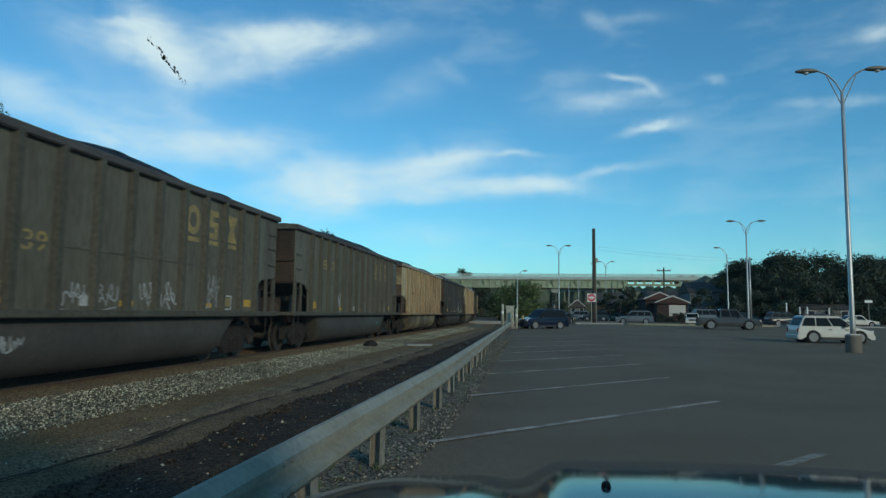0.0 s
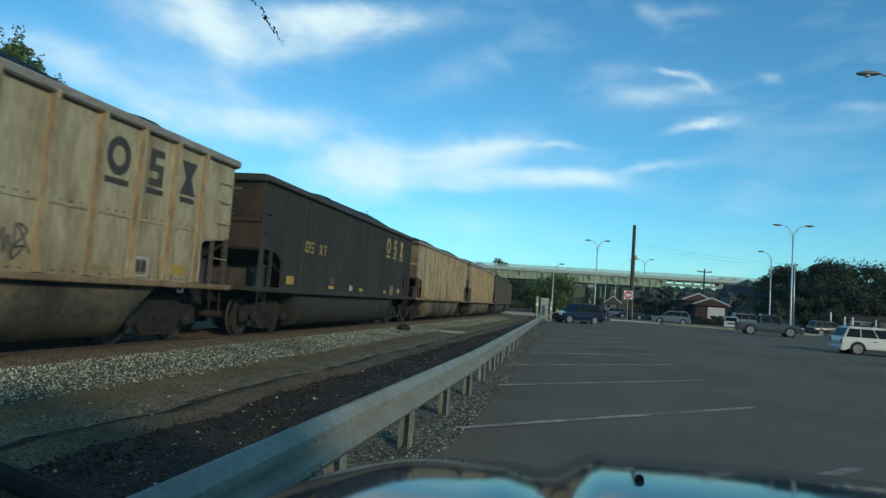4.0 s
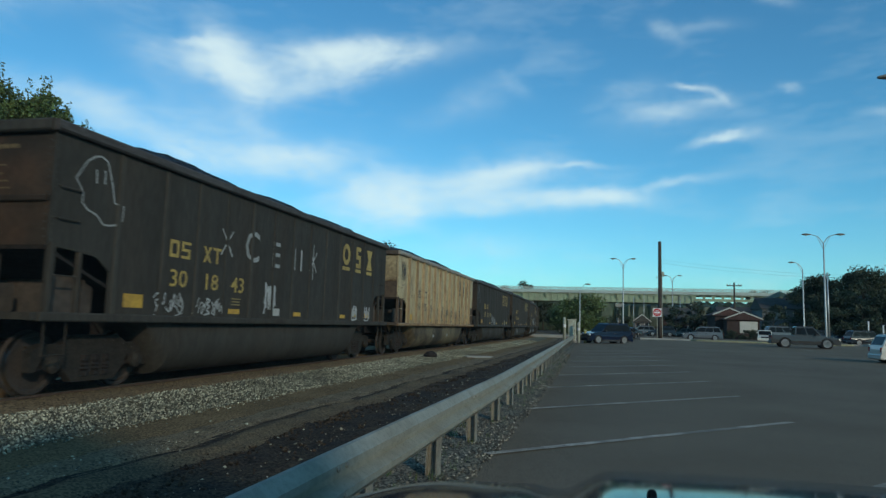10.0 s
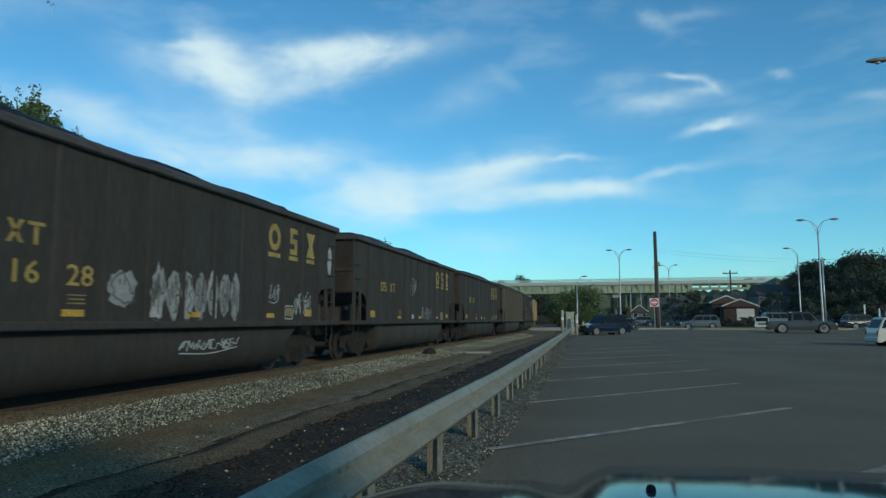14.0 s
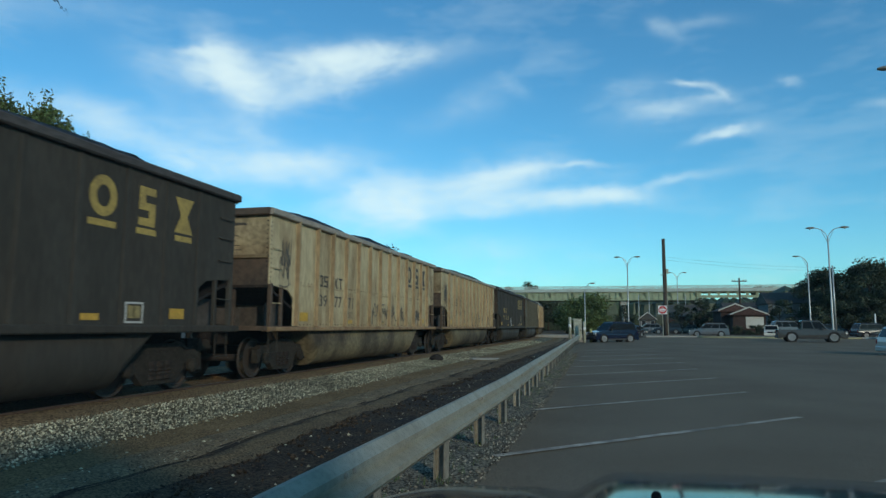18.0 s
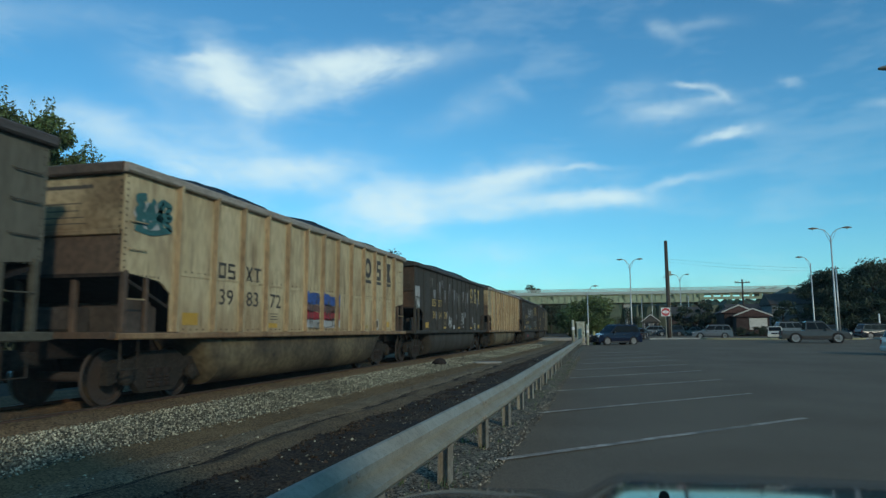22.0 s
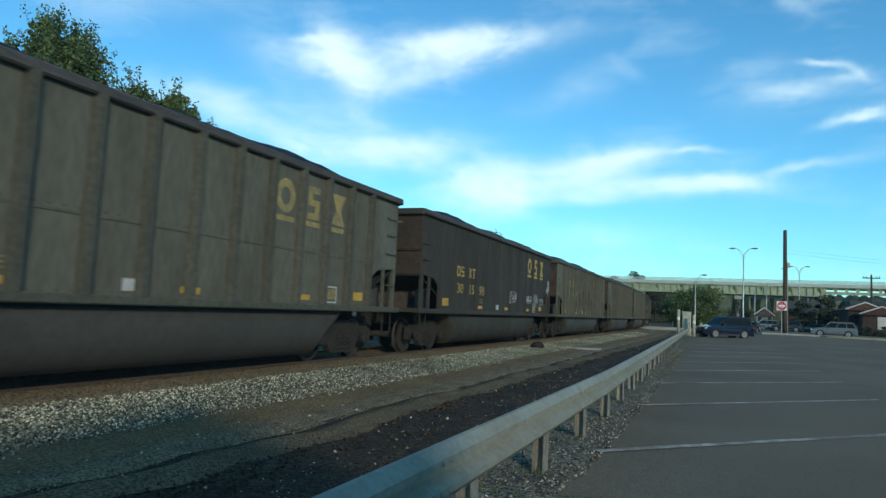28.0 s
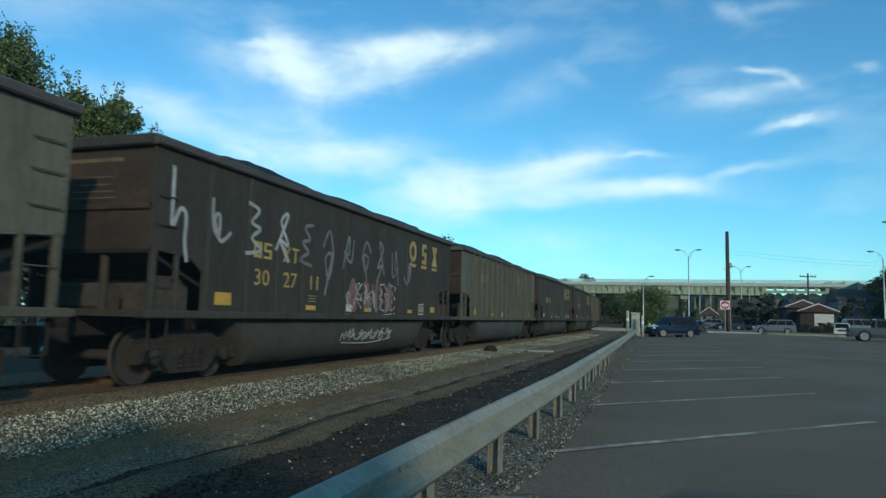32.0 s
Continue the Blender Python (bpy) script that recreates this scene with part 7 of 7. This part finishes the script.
# ---- the road bridge ----
def build_bridge():
    br = thing("road_bridge", "long green steel girder road bridge on concrete piers", "bridge", at=pose(0, 200, 0))
    x0, x1, top = -75.0, 25.0, 11.5
    part("deck", Shape().box(x0, 130, 0.2, 11.8, top - 0.05, top + 0.30), M_CONCRETE, br, "concrete deck slab")
    part("parapet", Shape().box(x0, 130, 0.0, 0.3, top + 0.05, top + 0.95), M_BRIDGE_RAIL, br)
    for y in (0.5, 11.0):
        part("girder", Shape().box(x0, x1, y, y + 0.08, 9.25, top), M_GIRDER, br)
        part("flange", Shape().box(x0, x1, y - 0.3, y + 0.3, 9.05, 9.25), M_GIRDER, br)
        part("flange", Shape().box(x0, x1, y - 0.25, y + 0.25, top - 0.18, top - 0.05), M_GIRDER, br)
    stiff = flip_out(Shape().box(-0.10, 0.10, 0.20, 0.5, 9.25, top - 0.18).mesh("stiffener", M_GIRDER))
    x = x0 + 1
    while x < x1:
        part("stiffener", stiff, M_GIRDER, br, at=pose(x, 0, 0))
        x += 1.7
    bracket = flip_out(Shape().prism([(-0.3, top - 0.2), (0.5, top - 0.2), (0.5, top - 1.5)], 0, -0.16, 0.16).mesh("bracket", M_GIRDER))
    x = x0 + 4
    while x < x1:
        part("bracket", bracket, M_GIRDER, br, at=pose(x, 0, 0))
        x += 6.8
    # the further span: two chords with short posts and gaps between them
    for z0, z1 in ((9.75, 10.45), (top - 0.25, top - 0.05)):
        part("lattice_chord", Shape().box(x1, 130, 0.4, 0.8, z0, z1), M_GIRDER, br)
    web = flip_out(Shape().prism([(0.0, 10.45), (0.55, 10.45), (0.75, top - 0.25), (-0.2, top - 0.25)], 1, 0.5, 0.7).mesh("lattice_post", M_GIRDER))
    x = x1
    while x < 128:
        part("lattice_post", web, M_GIRDER, br, at=pose(x, 0, 0))
        x += 2.5
    post = flip_out(Shape().box(-0.06, 0.06, 0.1, 0.2, top + 0.95, top + 1.75).mesh("rail_post", M_BRIDGE_RAIL))
    x = x0
    while x < 130:
        part("rail_post", post, M_BRIDGE_RAIL, br, at=pose(x, 0, 0))
        x += 2.5
    for z in (1.08, 1.24, 1.40, 1.56, 1.72):
        part("hand_rail", Shape().box(x0, 130, 0.1, 0.2, top + z - 0.05, top + z + 0.05), M_BRIDGE_RAIL, br)
    for px in (-47.0, -21.0, 4.6, 25.0, 44.0, 63.0, 90.0):
        tall = 9.05 if px < 25 else 9.75
        pier = part("pier", Shape().box(px - 1.0, px + 1.0, 1.0, 11.0, tall - 1.3, tall, 0.15), M_CONCRETE, br, "concrete pier")
        for y in (2.4, 9.4):
            part("column", Shape().turned([(0.55, -0.3), (0.55, tall - 1.3)], "z", 16, (px, y, 0)), M_CONCRETE, pier)


build_bridge()


# ---- trees ----
def leaf_shape():
    return [(-0.5, 0.0, 0.0), (-0.12, -0.28, 0.06), (0.5, 0.0, 0.0), (-0.12, 0.28, 0.06)]


def tree(label, x, y, z, height, spread, leaves, leaf, mat, seed, trunk_h=0.3, name="tree", cat="tree", lumps=26, full=0.7, clump=1.0, twigs=0):
    rnd = random.Random(seed)
    tr = thing(name, label, cat, at=pose(x, y, z, 0, 0, rnd.uniform(0, 360)))
    t = Shape()
    base_r = 0.018 * height + 0.05
    t.tube([(0, 0, -0.15), (0.02 * height * rnd.uniform(-1, 1), 0.02 * height, 0.35 * height), (0.0, 0.0, 0.7 * height), (0.0, 0.03 * height, 0.92 * height)], [base_r, base_r * 0.75, base_r * 0.4, base_r * 0.12], 10)
    centres = []
    for i in range(lumps):
        a, u = rnd.uniform(0, 6.283), rnd.random()
        zz = trunk_h + (1 - trunk_h) * (0.08 + 0.9 * u)
        env = math.sin(math.pi * clamp01(0.12 + 0.83 * u)) ** full
        rr = spread * env * rnd.uniform(0.35, 1.0)
        c = Vector((rr * math.cos(a), rr * math.sin(a), zz * height * rnd.uniform(0.93, 1.0)))
        centres.append((c, spread * rnd.uniform(0.16, 0.36) * clump))
        if i % 2 == 0:
            st = Vector((0, 0, max(0.2, zz - 0.22) * height))
            t.tube([st, st.lerp(c, 0.5) + Vector((0, 0, 0.03 * height)), c], [base_r * 0.35, base_r * 0.2, base_r * 0.06], 6)
    part("trunk", t, M_BARK, tr, "tapered brown trunk with limbs", smooth=True)
    n_each = max(1, leaves // len(centres))
    total = n_each * len(centres)
    g = np.random.RandomState(seed)
    cen = np.repeat(np.array([c[0] for c in centres]), n_each, 0)
    rad = np.repeat(np.array([c[1] for c in centres]), n_each)
    d = g.normal(size=(total, 3))
    d /= np.linalg.norm(d, axis=1)[:, None]
    rr = rad * g.uniform(0.0, 1.2, total) ** (0.6 if clump == 1.0 else 0.8)
    pos = cen + d * rr[:, None] * np.array([1.1, 1.1, 0.8])
    if twigs:
        # sprays of leaves that stand out of the crown
        pick = g.randint(0, len(centres), twigs)
        root = np.array([centres[i][0] for i in pick])
        way = root - np.array([0, 0, 0.55 * height]) + g.normal(size=(twigs, 3)) * 0.35 * spread + np.array([0, 0, 0.25 * spread])
        way /= np.linalg.norm(way, axis=1)[:, None]
        reach = np.array([centres[i][1] for i in pick])[:, None, None] * 0.9 + g.uniform(0.0, 1.0, (twigs, 26, 1)) * g.uniform(0.5, 1.5, (twigs, 1, 1))
        spray = (root[:, None, :] + way[:, None, :] * reach + g.normal(size=(twigs, 26, 3)) * 0.11).reshape(-1, 3)
        pos, d = np.concatenate([pos, spray]), np.concatenate([d, np.repeat(way, 26, 0)])
        total = len(pos)
    u = g.normal(size=(total, 3)) + d * 0.5
    u /= np.linalg.norm(u, axis=1)[:, None]
    w = np.cross(u, g.normal(size=(total, 3)))
    w /= np.linalg.norm(w, axis=1)[:, None]
    nrm = np.cross(u, w)
    size = leaf * g.uniform(0.6, 1.4, total)[:, None]
    verts = np.stack([pos + size * (a * u + b * w + c * nrm) for a, b, c in leaf_shape()], 1).reshape(-1, 3)
    me = bpy.data.meshes.new("crown")
    me.from_pydata(verts.tolist(), [], np.arange(4 * total).reshape(-1, 4).tolist())
    me.materials.append(mat)
    me.update()
    part("crown", me, mat, tr, "crown of many small leaves with an uneven outline")
    return tr


NEAR = "leafy green tree standing behind the tracks"
tree(NEAR, -33.6, 32.4, -0.05, 14.7, 2.9, 56000, 0.20, M_LEAF, 1, 0.35, lumps=160, full=0.25, clump=0.75, twigs=220)
tree(NEAR, -31.4, 34.3, -0.05, 11.8, 2.4, 15000, 0.19, M_LEAF, 2, 0.3, lumps=46, full=0.5, clump=0.7, twigs=222)
tree(NEAR, -35.6, 26.6, -0.05, 16.6, 4.9, 52000, 0.20, M_LEAF, 3, 0.25, lumps=150, full=0.75, clump=0.58, twigs=777)
tree(NEAR, -31.0, 24.0, -0.05, 11.6, 3.9, 19800, 0.19, M_LEAF, 4, 0.25, lumps=80, full=0.45, clump=0.65, twigs=400)
tree(NEAR, -35.5, 33.2, -0.05, 13.8, 2.8, 40000, 0.20, M_LEAF, 5, 0.3, lumps=120, full=0.25, clump=0.75, twigs=220)
tree(NEAR, -25.5, 74.0, -0.05, 10.6, 3.0, 3000, 0.30, M_LEAF_DARK, 6)
for i in range(17):
    tree("dense green bush behind the tracks", -19.5 - (i % 3) * 1.6, 1.0 + 4.3 * i, -0.05, 5.2 + (i * 37 % 5) * 0.4, 3.2, 2200, 0.30, M_LEAF_DARK, 120 + i, 0.08, "bush", "bush", 16)
tree("round green tree beside the crossing", -3.5, 112, 0.1, 6.4, 4.6, 22000, 0.28, M_LEAF, 40, 0.04, lumps=56)
tree("green bush under the bridge", -7.2, 122, 0.1, 4.5, 2.6, 3000, 0.30, M_LEAF_DARK, 41, 0.08, lumps=18)
WOOD = "tall dark green tree at the edge of the woods"
for i, (x, y, hh, sp) in enumerate(((36.5, 128, 12.6, 4.6), (42.0, 124, 14.0, 5.2), (48.5, 126, 13.6, 5.6), (55.0, 123, 13.0, 5.4), (61.5, 127, 13.2, 5.6), (68.0, 124, 12.8, 5.4), (75.0, 128, 13.2, 5.6), (83.0, 125, 12.5, 5.5), (39.0, 137, 13.0, 5.0), (46.0, 138, 14.4, 5.4), (58.0, 138, 14.0, 5.4))):
    tree(WOOD, x, y, 0.25, 0.9 * hh, sp, 12500, 0.37, M_LEAF_DARK, 50 + i, 0.05, lumps=56)
for i, (x, y, hh, sp) in enumerate(((-26.5, 232, 16.2, 5.2), (-33.0, 236, 15.0, 5.0), (-20.5, 240, 14.4, 5.0), (50.0, 240, 15.5, 6.0), (58.0, 238, 15.0, 6.0))):
    tree("far dark tree behind the bridge", x, y, 0.2, hh, sp, 5200, 0.6, M_LEAF_DARK, 70 + i, 0.12, lumps=34, full=0.4)
for i, (x, y, hh, sp) in enumerate(((28.2, 124, 6.0, 2.6), (10.8, 134, 6.2, 2.6), (17.8, 138, 6.6, 3.0), (23.6, 148, 7.0, 3.2), (3.8, 160, 6.0, 3.0), (38.5, 112, 3.6, 2.2), (51.0, 109, 3.0, 2.4), (12.3, 122, 5.0, 2.4), (15.8, 124, 5.4, 2.4), (35.0, 120, 6.5, 3.0), (40.0, 119, 6.0, 3.2), (46.0, 118, 6.5, 3.4), (52.5, 119, 6.0, 3.4), (59.0, 118, 6.2, 3.4), (66.0, 119, 6.4, 3.4))):
    tree("dark green garden tree between houses", x, y, 0.2, hh, sp, 2400, 0.34, M_LEAF_DARK, 80 + i, 0.12, lumps=18)


def far_woods():
    rnd = random.Random(99)
    sh = Shape()
    for i in range(1060):
        x, y = (rnd.uniform(-190, 210), rnd.uniform(262, 330)) if i < 520 else (rnd.uniform(36, 150), rnd.uniform(133, 160))
        hh = (rnd.uniform(13.0, 16.5) if x < 5 else 1.1 + math.hypot(x, y) * rnd.uniform(0.040, 0.0435)) if i < 520 else rnd.uniform(6.5, 11.0)
        # The rest form an out-of-view ring, added to block low sky glow in reflections.
        if i >= 760:
            a = radians(rnd.uniform(60, 300))
            x, y, hh = rnd.uniform(110, 150) * math.sin(a), rnd.uniform(110, 150) * math.cos(a), rnd.uniform(17.0, 25.0)
        n = 7
        pts = []
        for z, r in ((0, 3.6), (0.45 * hh, 4.6), (0.84 * hh, 3.2)):
            pts.append([(x + r * rnd.uniform(0.7, 1.2) * math.cos(6.283 * k / n), y + r * rnd.uniform(0.7, 1.2) * math.sin(6.283 * k / n), z + rnd.uniform(-.5, .5)) for k in range(n)])
        base = len(sh.v)
        sh.v += pts[0] + pts[1] + pts[2] + [(x, y, hh)]
        for j in range(2):
            sh.f += [(base + j * n + k, base + j * n + (k + 1) % n, base + (j + 1) * n + (k + 1) % n, base + (j + 1) * n + k) for k in range(n)]
        sh.f += [(base + 2 * n + k, base + 2 * n + (k + 1) % n, base + 3 * n) for k in range(n)]
    tagged(new("far_woods", sh.mesh("far_woods", M_LEAF_DARK)), "distant dark woods, with an unseen tree ring added against sky glow", "woods", kind="stuff")


far_woods()
# Hedge row added to stand for the dark band of shade below the garage door.
for i in range(5):
    tree("dark hedge added for the shade before the garage", 17.6 + 1.45 * i, 107.6, 0.3, 1.35 + 0.1 * (i % 2), 1.05, 1300, 0.16, M_LEAF_DARK, 150 + i, 0.03, "hedge", "hedge", 14, 0.3)


# ---- the vehicle that the camera sits in ----
def build_own_car():
    paint = material("glossy_dark_paint", (0.050, 0.054, 0.056), 0.085, second=(0.040, 0.044, 0.046), scale=2, fine=60, fine_amount=0.03, bump=0)
    dusty(paint, 0.22)
    global OWN
    own = OWN = thing("own_vehicle", "dark glossy car with a long hood, seen from its driver's seat", "car", at=pose(0.42, 0, 0))
    rows = []
    for j in range(31):
        y = 1.28 + 1.12 * j / 30
        u = 2.1 - y
        row = []
        for i in range(121):
            x = -0.92 + 1.84 * i / 120
            z = 1.066 + 0.22 * u - 0.13 * u * u - (0.9 * max(0.0, -u - 0.12) ** 2) - 0.06 * (abs(x) / 0.92) ** 4 - 0.035 * (x / 0.92) ** 2
            z += 0.026 * smooth01((0.49 - abs(x)) / 0.10) - 0.015 * math.exp(-((abs(x) - 0.505) / 0.05) ** 2) + 0.022 * smooth01((abs(x) - 0.58) / 0.24)
            row.append((x, y, z))
        rows.append(row)
    hood = part("hood", Shape().sheet(rows), paint, own, "mirror-glossy hood with a raised centre", smooth=True)
    noz = Shape().turned([(0.0065, -0.004), (0.0072, 0.002), (0.0055, 0.007), (0.002, 0.009)], "z", 12)
    for x in (-0.345, 0.345):
        part("washer_nozzle", noz, M_BLACK, hood, "small black washer nozzle", at=pose(x, 1.515, 1.170))
    for s in (-1, 1):
        a, b = sorted((0.93 * s, 0.96 * s))
        part("fender", Shape().box(a, b, 1.25, 2.4, 0.45, 0.80, 0.01), paint, own)
        part("door", Shape().box(a, b, -0.1, 1.24, 0.35, 1.02, 0.01), paint, own)
        part("rear_panel", Shape().box(a, b, -2.6, -0.11, 0.35, 1.04, 0.01), paint, own)
        part("pillar", Shape().tube([(1.16 * s, 1.22, 1.0), (1.14 * s, 0.78, 1.36), (1.05 * s, 0.42, 1.70)], 0.035, 8), M_TRIM, own)
        part("rear_pillar", Shape().tube([(0.86 * s, -2.4, 1.0), (0.72 * s, -2.1, 1.68)], 0.06, 8), paint, own)
        for y in (1.75, -1.55):
            wh = part("wheel", Shape().turned([(0.22, -0.11), (0.34, -0.12), (0.36, -0.08), (0.36, 0.08), (0.34, 0.12), (0.22, 0.11)], "x", 24), M_TYRE, own, at=pose(0.80 * s, y, 0.372))
            part("rim", Shape().turned([(0.22, 0.09 * s), (0.05, 0.11 * s)], "x", 20), M_RIM, wh)
    part("nose", Shape().box(-0.9, 0.9, 2.36, 2.5, 0.3, 0.86, 0.06), paint, own)
    part("roof", Shape().box(-1.05, 1.05, -2.15, 0.44, 1.72, 1.78, 0.02), paint, own)
    part("tailgate", Shape().box(-0.9, 0.9, -2.66, -2.58, 0.35, 1.05, 0.02), paint, own)
    part("floor_pan", Shape().box(-0.88, 0.88, -2.55, 1.2, 0.28, 0.36, 0.02), M_TRIM, own)
    part("cowl", Shape().box(-0.84, 0.84, 1.14, 1.28, 1.0, 1.04, 0.02), M_TRIM, own, "black plastic cowl")
    part("wiper", Shape().tube([(-1.02, 1.02, 1.232), (-0.86, 0.98, 1.218), (-0.78, 0.93, 1.203), (-0.60, 0.97, 1.10)], 0.011, 8), M_BLACK, own, "black wiper arm")
    part("wiper", Shape().tube([(0.10, 1.20, 1.05), (0.45, 1.18, 1.058), (0.70, 1.15, 1.05)], 0.009, 6), M_BLACK, own, "black wiper arm")
    part("dashboard", Shape().box(-0.8, 0.8, 0.80, 1.14, 0.84, 0.985, 0.03), M_TRIM, own, "black dashboard")
    sm = Shape()
    rnd = random.Random(7)
    for i in range(38):
        u = i / 37
        a, b = -0.5463 + 0.0056 * (u - 0.5) + rnd.uniform(-0.0007, 0.0007), 1.4944 - 0.0100 * (u - 0.5) + rnd.uniform(-0.0004, 0.0004)
        r = rnd.uniform(0.00012, 0.00046) * (1.2 - 0.7 * abs(2 * u - 1))
        n = 7
        sm.add([(a + r * math.cos(6.283 * k / n) * rnd.uniform(.6, 1.2), 0.642, b + r * math.sin(6.283 * k / n) * rnd.uniform(.6, 1.4)) for k in range(n)], [tuple(range(n))])
    sm.v = [(x, 0.6405 - 1.115 * (z - 1.4944), z) for x, y, z in sm.v]
    tagged(part("windscreen_smear", sm.mesh("windscreen_smear", M_CONCRETE), M_CONCRETE, own, "dried brown smear on the windscreen"), kind="stuff")


build_own_car()

# the windscreen, through which everything is seen, veiled to lift the darks
def windscreen_material():
    m = bpy.data.materials.new("veiled_windscreen_glass")
    m.use_nodes = True
    nt = m.node_tree
    nt.nodes.clear()
    out, mix = nt.nodes.new("ShaderNodeOutputMaterial"), nt.nodes.new("ShaderNodeMixShader")
    clear, dust = nt.nodes.new("ShaderNodeBsdfTransparent"), nt.nodes.new("ShaderNodeBsdfTranslucent")
    clear.inputs["Color"].default_value, dust.inputs["Color"].default_value = (1, 1, 1, 1), (0.62, 0.50, 0.40, 1)
    co, spots = nt.nodes.new("ShaderNodeTexCoord"), nt.nodes.new("ShaderNodeTexNoise")
    spots.inputs["Scale"].default_value, spots.inputs["Detail"].default_value = 7.0, 5.0
    nt.links.new(co.outputs["Object"], spots.inputs["Vector"])
    sepo = nt.nodes.new("ShaderNodeSeparateXYZ")
    nt.links.new(co.outputs["Object"], sepo.inputs[0])
    streaks = nt.nodes.new("ShaderNodeTexNoise")
    streaks.inputs["Scale"].default_value, streaks.inputs["Detail"].default_value = 260.0, 4.0
    nt.links.new(co.outputs["Object"], streaks.inputs["Vector"])
    u = math_node(nt, "MULTIPLY", math_node(nt, "ADD", sepo.outputs[0], 0.387), 1 / 0.0062)
    v = math_node(nt, "MULTIPLY", math_node(nt, "SUBTRACT", sepo.outputs[2], 1.4115), 1 / 0.0042)
    smudge = math_node(nt, "EXPONENT", math_node(nt, "MULTIPLY", math_node(nt, "MULTIPLY_ADD", u, u, math_node(nt, "MULTIPLY", v, v)), -1.0))
    smudge = math_node(nt, "MULTIPLY", smudge, math_node(nt, "MULTIPLY", math_node(nt, "SUBTRACT", streaks.outputs["Fac"], 0.30, clamp=True), 0.42))
    # Uneven film added as haze over the darks; only the smudge is dust.
    nt.links.new(math_node(nt, "ADD", math_node(nt, "MULTIPLY_ADD", spots.outputs["Fac"], 0.026, 0.014), smudge), mix.inputs[0])
    nt.links.new(clear.outputs[0], mix.inputs[1])
    nt.links.new(dust.outputs[0], mix.inputs[2])
    nt.links.new(mix.outputs[0], out.inputs[0])
    return m


M_WINDSCREEN = windscreen_material()
pane = part("windscreen", Shape().add([(-1.13, 1.172, 1.02), (1.13, 1.172, 1.02), (1.02, 0.414, 1.70), (-1.02, 0.414, 1.70)], [(0, 1, 2, 3)]), M_WINDSCREEN, OWN, "clear windscreen with a faint veil and a dust smudge")

# unseen block added behind the parking row, its plan cut to shade the guardrail
caster = Shape()
caster.prism([(4.94, -5.83), (22.3, -15.6), (21.0, -24.0), (6.6, -20.0)], 2, -0.1, 6.1)
tagged(part("station_building", caster, M_BRICK), "unseen brick block added behind the parking row to cast shade", "building", kind="structure")


# ---- what moves ----
RUN = [(0, -0.05), (1, 17.71), (2, 34.7), (3, 52.44), (4, 69.49), (5, 86.59), (6, 103.63), (7, 120.73), (8, 138.56), (9, 156.31), (10, 173.64), (11, 191.09), (12, 208.08), (13, 225.44), (14, 242.61), (15, 260.23),
       (16, 277.84), (17, 295.75), (18, 313.14), (19, 330.57), (20, 347.82), (21, 365.18), (22, 382.66), (23, 400.29), (24, 417.8), (25, 435.17), (26, 452.55), (27, 470.49), (28, 488.51), (29, 506.65), (30, 524.92), (31, 543.14), (32, 561.38)]


def car_pose(k, s):
    x, y, a = track(18.4 - HALF + k * PITCH - s)
    return pose(x, y, RAIL_Z, 0, 0, math.degrees(a))


def motions():
    for k, car in CARS.items():
        rows = [(t, car_pose(k, s)) for t, s in RUN]
        walk(car, rows)
        walk(LOADS[k], rows)
    times, ran = [t for t, _ in RUN], [s for _, s in RUN]
    first = {}
    wheels = [o for car in CARS.values() for o in car.children_recursive if o.name.split(".")[0] == "wheelset"]
    for o in wheels:
        a = round(o.matrix_basis.translation.y, 2)
        if a not in first:
            walk(o, [(n / FPS, pose(0, a, WHEEL_R, math.degrees(np.interp(n / FPS, times, ran) / WHEEL_R), 0, 0)) for n in range(32 * FPS + 1)])
            first[a] = o
        else:
            o.rotation_mode = "QUATERNION"
            keys = o.animation_data_create()
            keys.action = first[a].animation_data.action
            keys.action_slot = first[a].animation_data.action_slot


motions()
